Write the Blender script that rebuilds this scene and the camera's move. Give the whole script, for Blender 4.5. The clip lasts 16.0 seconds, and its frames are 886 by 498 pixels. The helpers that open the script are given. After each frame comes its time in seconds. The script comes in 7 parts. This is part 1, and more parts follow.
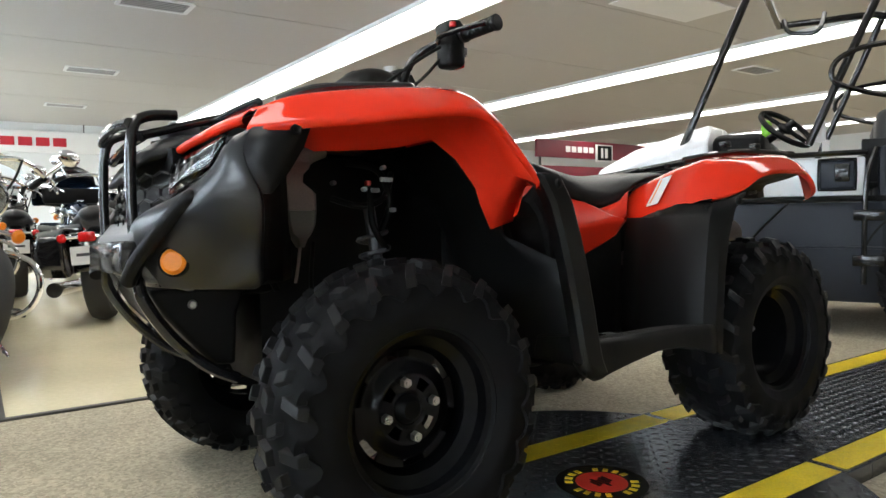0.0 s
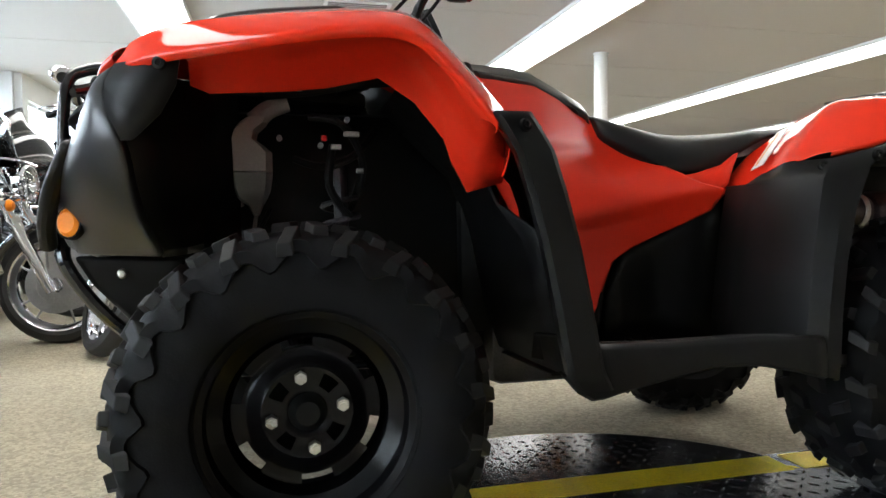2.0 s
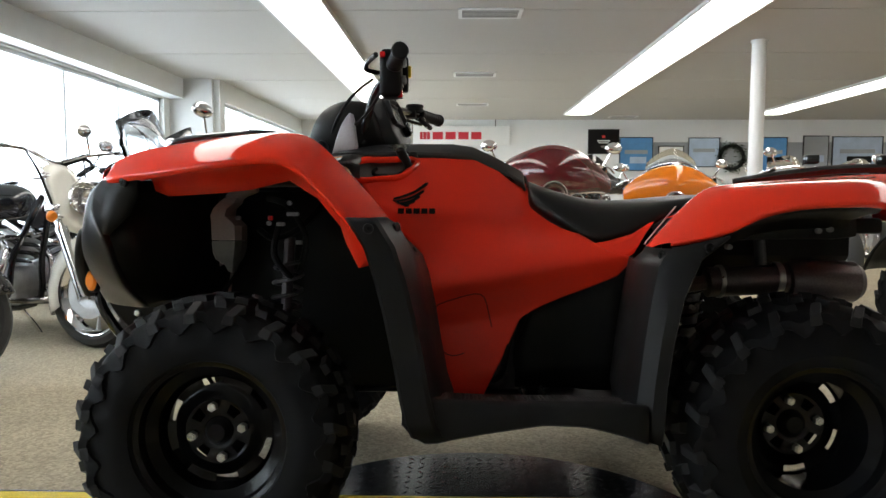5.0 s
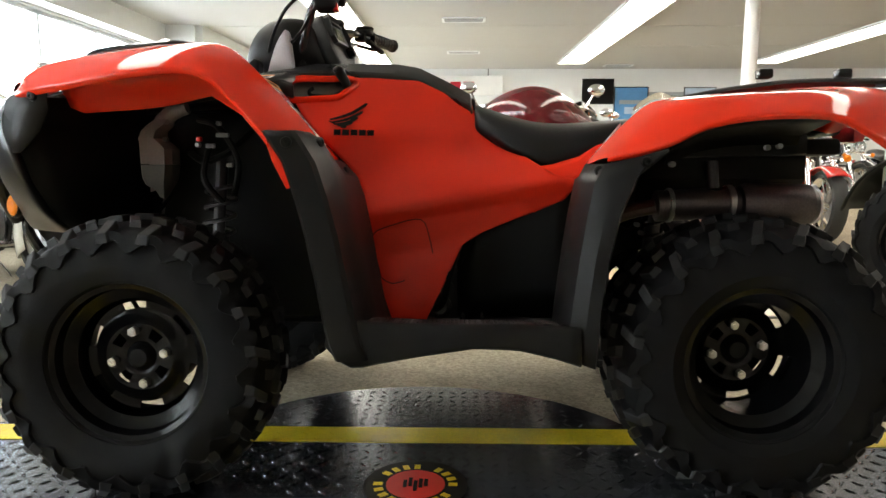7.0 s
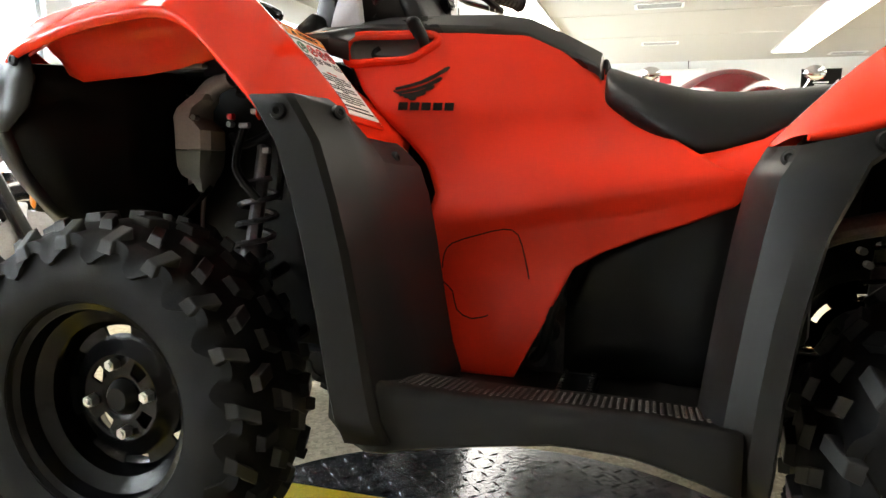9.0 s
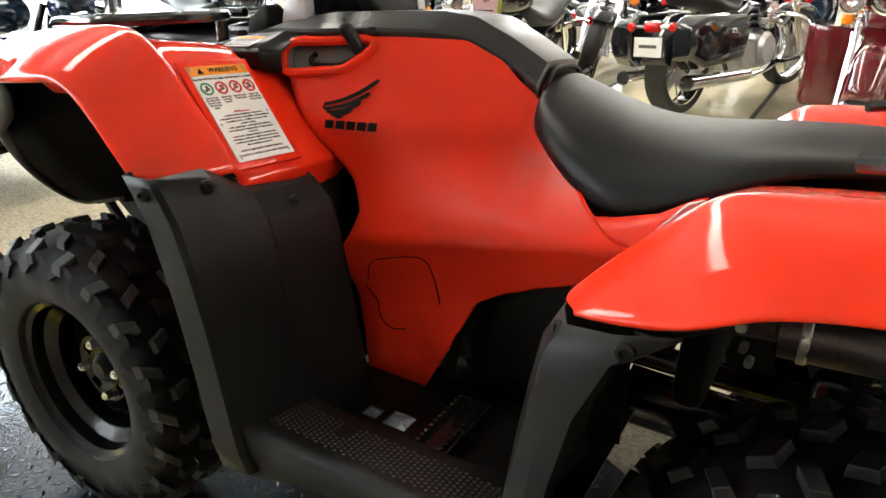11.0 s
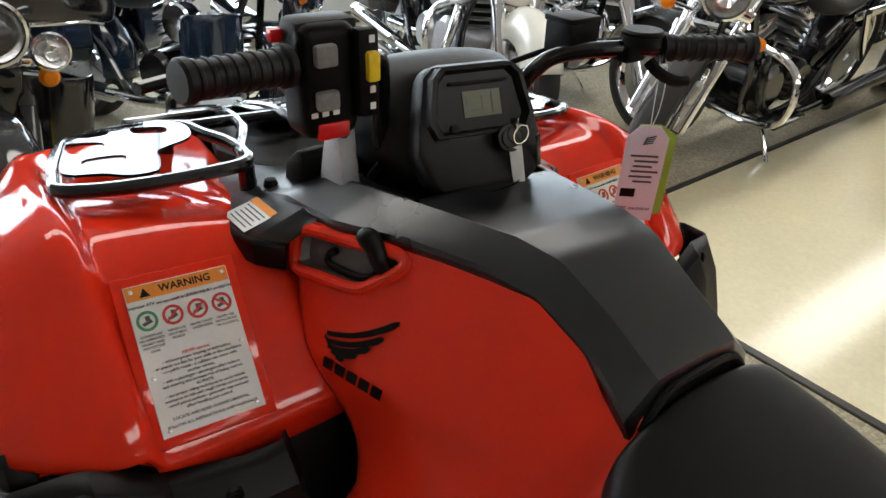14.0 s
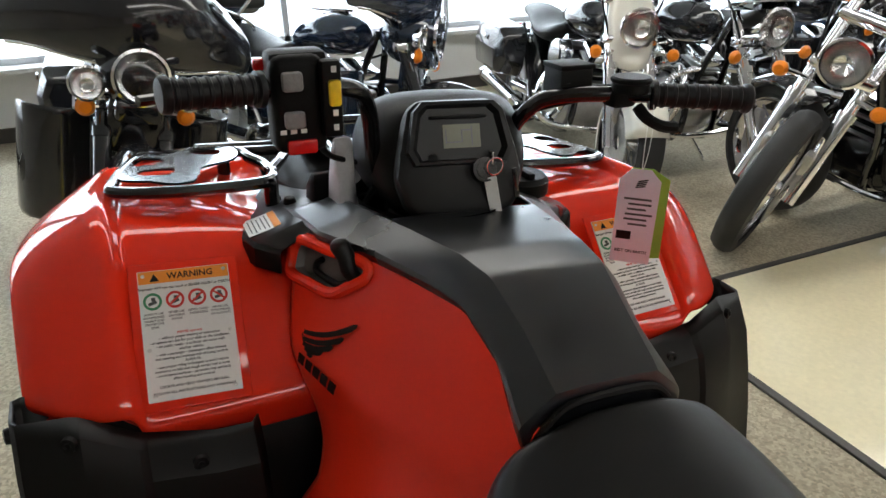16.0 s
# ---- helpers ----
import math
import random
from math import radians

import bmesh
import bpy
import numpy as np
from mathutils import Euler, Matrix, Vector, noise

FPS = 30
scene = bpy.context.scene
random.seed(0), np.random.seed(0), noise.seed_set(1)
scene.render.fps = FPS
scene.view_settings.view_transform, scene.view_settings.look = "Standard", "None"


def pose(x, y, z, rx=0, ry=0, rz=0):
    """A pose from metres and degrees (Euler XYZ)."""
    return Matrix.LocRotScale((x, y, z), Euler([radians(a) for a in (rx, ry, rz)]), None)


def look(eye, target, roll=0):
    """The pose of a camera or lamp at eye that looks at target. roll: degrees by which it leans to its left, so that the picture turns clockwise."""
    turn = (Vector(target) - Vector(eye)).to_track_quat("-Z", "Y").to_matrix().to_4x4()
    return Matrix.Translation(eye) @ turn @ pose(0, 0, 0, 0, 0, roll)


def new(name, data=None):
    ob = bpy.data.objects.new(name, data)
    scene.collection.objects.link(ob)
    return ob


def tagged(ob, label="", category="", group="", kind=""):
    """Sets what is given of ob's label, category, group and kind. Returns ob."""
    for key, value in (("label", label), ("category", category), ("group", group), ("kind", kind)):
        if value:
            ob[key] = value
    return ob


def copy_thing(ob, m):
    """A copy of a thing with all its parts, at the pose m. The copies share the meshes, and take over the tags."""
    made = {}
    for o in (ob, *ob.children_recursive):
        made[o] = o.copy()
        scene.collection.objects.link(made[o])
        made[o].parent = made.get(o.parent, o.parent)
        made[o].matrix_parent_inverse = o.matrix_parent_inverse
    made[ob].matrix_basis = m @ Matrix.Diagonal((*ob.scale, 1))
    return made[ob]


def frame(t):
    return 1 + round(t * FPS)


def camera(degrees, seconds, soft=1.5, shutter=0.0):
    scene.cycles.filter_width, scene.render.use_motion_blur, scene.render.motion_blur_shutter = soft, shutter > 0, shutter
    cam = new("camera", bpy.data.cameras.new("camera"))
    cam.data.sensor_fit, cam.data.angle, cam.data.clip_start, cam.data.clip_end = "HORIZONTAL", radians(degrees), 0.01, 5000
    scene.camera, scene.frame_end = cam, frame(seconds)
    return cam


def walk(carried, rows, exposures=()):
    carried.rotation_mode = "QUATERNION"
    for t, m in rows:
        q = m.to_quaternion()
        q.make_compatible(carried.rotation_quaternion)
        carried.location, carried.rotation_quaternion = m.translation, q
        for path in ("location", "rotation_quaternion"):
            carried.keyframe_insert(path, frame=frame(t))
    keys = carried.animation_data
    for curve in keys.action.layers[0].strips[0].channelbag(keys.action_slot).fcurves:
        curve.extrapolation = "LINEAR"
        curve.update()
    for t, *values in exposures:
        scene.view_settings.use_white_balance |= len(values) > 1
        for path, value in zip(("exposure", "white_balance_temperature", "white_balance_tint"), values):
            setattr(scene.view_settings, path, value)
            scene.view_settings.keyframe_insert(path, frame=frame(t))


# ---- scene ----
cam = camera(65.9, 16.0)
PATH = [
    (0, (-0.6889, -1.6374, 0.6706), (0.4445, 0.0072, 0.5689), -0.77),
    (0.5, (-0.5159, -1.5997, 0.6445), (0.4568, 0.1450, 0.5450), -0.48),
    (1, (-0.3452, -1.5764, 0.6078), (0.4628, 0.2503, 0.5064), -0.51),
    (1.5, (-0.1949, -1.5750, 0.5919), (0.3836, 0.3372, 0.4985), -0.52),
    (2, (-0.0499, -1.5807, 0.5899), (0.4388, 0.3565, 0.4992), -0.63),
    (2.5, (0.0786, -1.5985, 0.6014), (0.4629, 0.3623, 0.5134), -0.64),
    (3, (0.1932, -1.6588, 0.6503), (0.4153, 0.3269, 0.5623), -0.55),
    (3.2, (0.2412, -1.6993, 0.6833), (0.3839, 0.2937, 0.5982), -0.62),
    (5.3, (0.5360, -1.9741, 0.7953), (0.4860, 0.0164, 0.6047), 0.15),
    (5.5, (0.5450, -1.9902, 0.7938), (0.4930, -0.0039, 0.5684), 0.15),
    (6, (0.5580, -1.9804, 0.7895), (0.5080, -0.0009, 0.5102), 0.05),
    (6.5, (0.6140, -1.9550, 0.7696), (0.5670, 0.0243, 0.4853), 0.05),
    (7, (0.6570, -1.8779, 0.7139), (0.6170, 0.1015, 0.4326), 0.06),
    (7.5, (0.6640, -1.7210, 0.6804), (0.6240, 0.2681, 0.4778), 0.16),
    (8, (0.6510, -1.5725, 0.6622), (0.4870, 0.4140, 0.4988), 0.14),
    (8.2, (0.6640, -1.5191, 0.6463), (0.4000, 0.4562, 0.4753), 0.23),
    (10.3, (1.0660, -1.2253, 0.8932), (0.2030, 0.4713, 0.2796), -0.14),
    (10.5, (1.1000, -1.2066, 0.9416), (0.2050, 0.4510, 0.2703), -0.20),
    (11, (1.1540, -1.1307, 1.0500), (0.2050, 0.4276, 0.2311), -0.23),
    (11.5, (1.1570, -1.0096, 1.1368), (0.1850, 0.4497, 0.1753), -0.24),
    (12, (1.1470, -0.9004, 1.2001), (0.1350, 0.4856, 0.1711), -0.35),
    (12.5, (1.1280, -0.7848, 1.2711), (0.0210, 0.5293, 0.2486), -0.38),
    (13, (1.1110, -0.7116, 1.3035), (-0.1300, 0.4815, 0.2843), -0.15),
    (13.5, (1.0550, -0.6086, 1.3019), (-0.2650, 0.4903, 0.2770), 0.13),
    (14, (0.9680, -0.4911, 1.3148), (-0.4060, 0.5222, 0.2738), 0.14),
    (14.5, (0.9120, -0.4222, 1.3114), (-0.5140, 0.5015, 0.2556), -0.05),
    (15, (0.9190, -0.3802, 1.3110), (-0.5710, 0.5118, 0.3192), -0.36),
    (15.5, (1.0180, -0.3672, 1.3095), (-0.5550, 0.4809, 0.4114), -0.55),
    (16, (1.1550, -0.3476, 1.2978), (-0.4970, 0.3602, 0.4206), -1.23),
]
walk(cam, [(t, look(eye, target, roll)) for t, eye, target, roll in PATH],
     exposures=[(0, -0.17, 6450, 10), (1, 0.05, 6400, 10), (3.2, 0.0, 6450, 10), (5.3, -0.52, 6650, 10), (6.5, -0.06, 6950, 10), (7.5, 0.32, 7150, 10), (8, 0.6, 7200, 10), (10.3, 0.82, 6900, 10),
                (11.2, 0.52, 7000, 10), (12.0, 0.12, 7400, 10), (13.0, -0.17, 7150, 10), (14, -0.42, 6550, 10), (16, -0.5, 6500, 10)])

# ---- light ----
world = bpy.data.worlds.new("world")
scene.world = world
world.use_nodes = True
sky = world.node_tree.nodes.new("ShaderNodeTexSky")
sky.sky_type, sky.sun_disc = "NISHITA", False
sky.sun_elevation, sky.sun_rotation = radians(50), radians(200)
world.node_tree.links.new(sky.outputs[0], world.node_tree.nodes["Background"].inputs[0])
world.node_tree.nodes["Background"].inputs[1].default_value = 0.12

CEIL = 2.7
FLOOR_Z = -0.045
FAR_Y = 15.1
WIN_X = -4.2
STRIP_X = (-1.1, 3.19, 7.43, 11.8, 16.1)
STRIP_GLOW = 8.3
WINDOW_GLOW = 9.0


# ---- materials ----
def material(name, color, rough=0.5, metal=0.0, vary=0.12, scale=6.0, bump=0.0, bump_scale=200.0, coat=0.0, spec=0.5, rough_vary=0.12, sheen=0.0):
    """A surface with colour drift at a large scale, fine speckle, uneven gloss and fine relief."""
    m = bpy.data.materials.new(name)
    m.use_nodes = True
    nt = m.node_tree
    b = nt.nodes["Principled BSDF"]
    b.inputs["Metallic"].default_value = metal
    b.inputs["Coat Weight"].default_value = coat
    b.inputs["Coat Roughness"].default_value = 0.06
    b.inputs["Specular IOR Level"].default_value = spec
    co = nt.nodes.new("ShaderNodeTexCoord")
    big = nt.nodes.new("ShaderNodeTexNoise")
    big.inputs["Scale"].default_value, big.inputs["Detail"].default_value = scale, 4
    fine = nt.nodes.new("ShaderNodeTexNoise")
    fine.inputs["Scale"].default_value, fine.inputs["Detail"].default_value = bump_scale, 2
    for n in (big, fine):
        nt.links.new(co.outputs["Object"], n.inputs["Vector"])
    mix = nt.nodes.new("ShaderNodeMath")
    mix.operation = "ADD"
    nt.links.new(big.outputs[0], mix.inputs[0])
    nt.links.new(fine.outputs[0], mix.inputs[1])
    ramp = nt.nodes.new("ShaderNodeMapRange")
    ramp.inputs[1].default_value, ramp.inputs[2].default_value = 0.6, 1.4
    ramp.inputs[3].default_value, ramp.inputs[4].default_value = 1 - vary, 1 + vary
    nt.links.new(mix.outputs[0], ramp.inputs[0])
    mul = nt.nodes.new("ShaderNodeVectorMath")
    mul.operation = "SCALE"
    mul.inputs[0].default_value = color
    nt.links.new(ramp.outputs[0], mul.inputs["Scale"])
    nt.links.new(mul.outputs[0], b.inputs["Base Color"])
    rr = nt.nodes.new("ShaderNodeMapRange")
    rr.inputs[1].default_value, rr.inputs[2].default_value = 0.3, 0.7
    rr.inputs[3].default_value, rr.inputs[4].default_value = max(0.02, rough * (1 - rough_vary)), min(1, rough * (1 + rough_vary))
    nt.links.new(big.outputs[0], rr.inputs[0])
    nt.links.new(rr.outputs[0], b.inputs["Roughness"])
    if bump:
        bp = nt.nodes.new("ShaderNodeBump")
        bp.inputs["Strength"].default_value, bp.inputs["Distance"].default_value = bump, 0.002
        nt.links.new(fine.outputs[0], bp.inputs["Height"])
        nt.links.new(bp.outputs[0], b.inputs["Normal"])
    return m


def glowing(name, color, strength):
    m = bpy.data.materials.new(name)
    m.use_nodes = True
    b = m.node_tree.nodes["Principled BSDF"]
    b.inputs["Base Color"].default_value = (*color, 1)
    b.inputs["Emission Color"].default_value = (*color, 1)
    b.inputs["Emission Strength"].default_value = strength
    return m


def glass(name, color=(1, 1, 1), rough=0.0, ior=1.45):
    m = bpy.data.materials.new(name)
    m.use_nodes = True
    b = m.node_tree.nodes["Principled BSDF"]
    b.inputs["Base Color"].default_value = (*color, 1)
    b.inputs["Transmission Weight"].default_value = 1
    b.inputs["Roughness"].default_value = rough
    b.inputs["IOR"].default_value = ior
    return m


RED = material("red_plastic", (0.75, 0.03, 0.01), 0.07, vary=0.02, spec=0.45, rough_vary=0.04)
RED_REAR = material("red_rear_plastic", (0.75, 0.03, 0.01), 0.1, vary=0.02, spec=0.4, rough_vary=0.05)
RED_PANEL = material("red_body_plastic", (0.75, 0.03, 0.01), 0.3, vary=0.03, spec=0.3, rough_vary=0.05)
# blue cast of the window light is put into this black base
NOSE_BLACK = material("nose_black_plastic", (0.006, 0.0065, 0.008), 0.3, vary=0.12, bump=0.08, bump_scale=900, spec=0.8)
BLACK = material("black_plastic", (0.0065, 0.0062, 0.006), 0.44, vary=0.15, bump=0.12, bump_scale=900, spec=0.19)
DARK = material("dark_plastic", (0.003, 0.003, 0.003), 0.5, vary=0.2, bump=0.2, bump_scale=500, spec=0.18)
CHARCOAL = material("charcoal_plastic", (0.009, 0.009, 0.0095), 0.4, vary=0.12, bump=0.15, bump_scale=900, spec=0.3)
VINYL = material("black_vinyl", (0.005, 0.005, 0.0052), 0.36, vary=0.1, bump=0.12, bump_scale=1400, spec=0.27)
RUBBER = material("tyre_rubber", (0.0055, 0.0055, 0.006), 0.5, vary=0.25, scale=14, bump=0.15, bump_scale=300, spec=0.32)
# same rubber darkened and dulled: the shade on the tyre sides is in the colour
SHADED_SIDE = material("shaded_sidewall_rubber", (0.0045, 0.0045, 0.005), 0.62, vary=0.25, scale=14, bump=0.12, bump_scale=300, spec=0.13)
GLOSSY = material("gloss_black_paint", (0.012, 0.012, 0.013), 0.16, vary=0.1, coat=0.6)
STEEL_BLACK = material("black_steel", (0.006, 0.006, 0.0065), 0.17, vary=0.2, spec=0.6)
CHROME = material("chrome", (0.86, 0.86, 0.88), 0.09, 1.0, vary=0.05)
ALU = material("cast_aluminium", (0.5, 0.5, 0.5), 0.38, 1.0, vary=0.2, scale=20, bump=0.2)
ZINC = material("zinc", (0.62, 0.62, 0.6), 0.3, 1.0, vary=0.2, scale=30)
GREY = material("grey_casting", (0.2, 0.2, 0.2), 0.55, vary=0.2, bump=0.3)
SILVER = material("silver_plastic", (0.42, 0.42, 0.43), 0.35, vary=0.1)
AMBER = material("amber_lens", (0.8, 0.22, 0.01), 0.35, vary=0.08, spec=0.3)
REDLENS = material("red_lens", (0.6, 0.01, 0.01), 0.12, vary=0.08, coat=0.8)
WHITE = material("white_print", (0.78, 0.78, 0.76), 0.4, vary=0.04)
PAPER = material("paper", (0.8, 0.76, 0.84), 0.6, vary=0.04)
GREEN = material("green_card", (0.3, 0.5, 0.06), 0.5, vary=0.05)
ORANGE = material("orange_print", (0.85, 0.28, 0.02), 0.4, vary=0.04)
INK = material("black_ink", (0.008, 0.008, 0.008), 0.5, vary=0.05, spec=0.12)
INKGREY = material("grey_ink", (0.07, 0.07, 0.07), 0.5, vary=0.05)
RIM_BLACK = material("black_wheel_paint", (0.003, 0.003, 0.0034), 0.22, vary=0.2, spec=0.17)
INKRED = material("red_ink", (0.6, 0.03, 0.02), 0.5, vary=0.05)
INKGREEN = material("green_ink", (0.05, 0.25, 0.12), 0.5, vary=0.05)
YELLOW = material("yellow_paint", (0.75, 0.55, 0.02), 0.4, vary=0.25, scale=9, bump=0.3)
LCD = material("lcd_panel", (0.13, 0.135, 0.085), 0.25, vary=0.05)
LENS = glass("clear_lens", (0.97, 0.98, 1.0), 0.02)
WINDSHIELD = glass("windshield", (0.85, 0.9, 0.95), 0.03, 1.2)
REFLECTOR = material("lamp_reflector", (0.85, 0.85, 0.85), 0.15, 1.0, vary=0.2, scale=40)


# ---- mesh helpers ----
def part(name, bm, mat, parent=None, label="", smooth=30, sub=0, solid=0.0, bevel=0.0):
    """Links a bmesh as one mesh object under a thing or a part."""
    bmesh.ops.recalc_face_normals(bm, faces=bm.faces)
    me = bpy.data.meshes.new(name)
    bm.to_mesh(me)
    bm.free()
    me.materials.append(mat)
    ob = new(name, me)
    if parent is not None:
        ob.parent = parent
    if label:
        ob["label"] = label
    if smooth:
        for p in me.polygons:
            p.use_smooth = True
        if not sub:
            me.set_sharp_from_angle(angle=radians(smooth))
    if solid:
        s = ob.modifiers.new("solid", "SOLIDIFY")
        s.thickness, s.offset = solid, 0
    if bevel:
        b = ob.modifiers.new("bevel", "BEVEL")
        b.width, b.segments, b.limit_method, b.angle_limit = bevel, 2, "ANGLE", radians(35)
    if sub:
        s = ob.modifiers.new("sub", "SUBSURF")
        s.levels = s.render_levels = sub
    return ob


def thing(name, label, category, group="", m=None, kind=""):
    ob = new(name)
    ob.empty_display_size = 0.1
    if m is not None:
        ob.matrix_basis = m
    return tagged(ob, label, category, group, kind)


def grid(rows, closed=False):
    """A sheet over rows of points, each row as long as the next."""
    bm = bmesh.new()
    vs = [[bm.verts.new(p) for p in row] for row in rows]
    n = len(rows[0])
    for a, b in zip(vs, vs[1:]):
        for j in range(n if closed else n - 1):
            k = (j + 1) % n
            bm.faces.new((a[j], a[k], b[k], b[j]))
    return bm


def capped(rows):
    """A closed body over rings of points."""
    bm = grid(rows, True)
    bm.verts.ensure_lookup_table()
    n = len(rows[0])
    bm.faces.new(bm.verts[:n])
    bm.faces.new(list(bm.verts)[-n:])
    return bm


def join(*bms):
    out = bms[0]
    for other in bms[1:]:
        me = bpy.data.meshes.new("scrap")
        other.to_mesh(me)
        out.from_mesh(me)
        other.free()
        bpy.data.meshes.remove(me)
    return out


def moved(bm, m):
    bmesh.ops.transform(bm, matrix=m, verts=bm.verts)
    return bm


def block(c, s, bevel=0.0, m=None, seg=2):
    bm = bmesh.new()
    bmesh.ops.create_cube(bm, size=1, matrix=Matrix.Translation(c) @ Matrix.Diagonal((*s, 1)))
    if bevel:
        bmesh.ops.bevel(bm, geom=bm.edges[:], offset=bevel, segments=seg, affect="EDGES", profile=0.5)
    return moved(bm, m) if m is not None else bm


def spline(pts, steps=6, closed=False):
    """Points along a smooth curve through the given ones."""
    ps = [Vector(p) for p in pts]
    n = len(ps)
    out = []
    for i in range(n if closed else n - 1):
        if closed:
            a, b, c, d = (ps[(i + k) % n] for k in (-1, 0, 1, 2))
        else:
            b, c = ps[i], ps[i + 1]
            a, d = ps[max(0, i - 1)], ps[min(n - 1, i + 2)]
        for s in range(steps):
            t = s / steps
            out.append(0.5 * (2 * b + (c - a) * t + (2 * a - 5 * b + 4 * c - d) * t * t + (3 * b - a - 3 * c + d) * t ** 3))
    if not closed:
        out.append(ps[-1])
    return out


def tube(pts, r, seg=10, steps=6, closed=False, radii=None):
    """A round tube along a smooth curve."""
    ps = spline(pts, steps, closed) if steps > 1 else [Vector(p) for p in pts]
    n = len(ps)
    rings = []
    up = None
    for i, p in enumerate(ps):
        d = (ps[(i + 1) % n] - ps[i - 1]) if closed else (ps[min(n - 1, i + 1)] - ps[max(0, i - 1)])
        d.normalize()
        if up is None:
            up = Vector((0, 0, 1)) if abs(d.z) < 0.9 else Vector((1, 0, 0))
        side = d.cross(up).normalized()
        up = side.cross(d).normalized()
        rr = r if radii is None else radii[0] + (radii[1] - radii[0]) * i / (n - 1)
        rings.append([p + rr * (math.cos(a) * side + math.sin(a) * up) for a in (2 * math.pi * k / seg for k in range(seg))])
    if closed:
        return grid(rings + rings[:1], True)
    return capped(rings)


def lathe(profile, seg=32, m=None, closed_profile=False):
    """A body turned round the y axis from (radius, along) pairs."""
    rows = [[(r * math.cos(a), y, r * math.sin(a)) for r, y in profile] for a in (2 * math.pi * k / seg for k in range(seg))]
    bm = grid(rows + rows[:1], closed_profile)
    bmesh.ops.remove_doubles(bm, verts=bm.verts, dist=1e-5)
    return moved(bm, m) if m is not None else bm


def rod(a, b, r, seg=12, r2=None):
    a, b = Vector(a), Vector(b)
    bm = bmesh.new()
    bmesh.ops.create_cone(bm, cap_ends=True, segments=seg, radius1=r, radius2=r if r2 is None else r2, depth=(b - a).length)
    q = Vector((0, 0, 1)).rotation_difference(b - a)
    return moved(bm, Matrix.Translation((a + b) / 2) @ q.to_matrix().to_4x4())


def ball(c, s, seg=16, rings=10):
    bm = bmesh.new()
    bmesh.ops.create_uvsphere(bm, u_segments=seg, v_segments=rings, radius=1, matrix=Matrix.Translation(c) @ Matrix.Diagonal((*s, 1)))
    return bm


def plate(outline, t, m=None, bevel=0.0):
    """A flat plate from an outline in x, y, with thickness t upwards."""
    bm = bmesh.new()
    f = bm.faces.new([bm.verts.new((x, y, 0)) for x, y in outline])
    ex = bmesh.ops.extrude_face_region(bm, geom=[f])
    bmesh.ops.translate(bm, vec=(0, 0, t), verts=[v for v in ex["geom"] if isinstance(v, bmesh.types.BMVert)])
    if bevel:
        bmesh.ops.bevel(bm, geom=bm.edges[:], offset=bevel, segments=2, affect="EDGES", profile=0.5)
    return moved(bm, m) if m is not None else bm


# the quad bike leans: its right wheels stand on the lower carpet
LEAN = -3.0
SIDE_N = Vector((0, math.cos(radians(LEAN)), math.sin(radians(LEAN))))


def across(p):
    """A place on the other, lower side of the quad bike."""
    x, y, z = p
    return Vector((x, -y, z - 2 * y * math.tan(radians(LEAN))))


def leaning(ob, y, z):
    """Tilts a part that spans both sides, about a line along the bike."""
    ob.matrix_basis = Matrix.Translation((0, y, z)) @ Matrix.Rotation(radians(LEAN), 4, "X") @ Matrix.Translation((0, -y, -z))
    return ob


def mirrored(bm):
    """The other side's copy of a bmesh."""
    other = bm.copy()
    for v in other.verts:
        v.co = across(v.co)
    bmesh.ops.reverse_faces(other, faces=other.faces)
    return other


def pair(name, bm, mat, parent, label="", **more):
    """The same part on the left and on the right of a vehicle."""
    other = mirrored(bm)
    return part(name, bm, mat, parent, label, **more), part(name, other, mat, parent, label, **more)


def lerp(table, t):
    """A value between rows of (t, value)."""
    if t <= table[0][0]:
        return table[0][1]
    for (a, u), (b, v) in zip(table, table[1:]):
        if t <= b:
            return u + (v - u) * (t - a) / (b - a)
    return table[-1][1]


# ---- the showroom ----
def floor_material(name, color, rough, speckle, scale, bump, stains=0.15):
    m = material(name, color, rough, vary=0.06, scale=0.8, bump=bump, bump_scale=scale)
    nt = m.node_tree
    co = nt.nodes["Texture Coordinate"]
    v = nt.nodes.new("ShaderNodeTexVoronoi")
    v.inputs["Scale"].default_value = scale
    st = nt.nodes.new("ShaderNodeTexNoise")
    st.inputs["Scale"].default_value, st.inputs["Detail"].default_value = 1.7, 8
    for n in (v, st):
        nt.links.new(co.outputs["Object"], n.inputs["Vector"])
    r1 = nt.nodes.new("ShaderNodeMapRange")
    r1.inputs[3].default_value, r1.inputs[4].default_value = 1 - speckle, 1 + speckle
    sep = nt.nodes.new("ShaderNodeSeparateColor")
    nt.links.new(v.outputs["Color"], sep.inputs[0])
    nt.links.new(sep.outputs[0], r1.inputs[0])
    r2 = nt.nodes.new("ShaderNodeMapRange")
    r2.inputs[1].default_value, r2.inputs[2].default_value = 0.35, 0.65
    r2.inputs[3].default_value, r2.inputs[4].default_value = 1 - stains, 1.0
    nt.links.new(st.outputs[0], r2.inputs[0])
    b = nt.nodes["Principled BSDF"]
    link = b.inputs["Base Color"].links[0]
    src = link.from_socket
    for r in (r1, r2):
        k = nt.nodes.new("ShaderNodeVectorMath")
        k.operation = "SCALE"
        nt.links.new(src, k.inputs[0])
        nt.links.new(r.outputs[0], k.inputs["Scale"])
        src = k.outputs[0]
    nt.links.new(src, b.inputs["Base Color"])
    return m


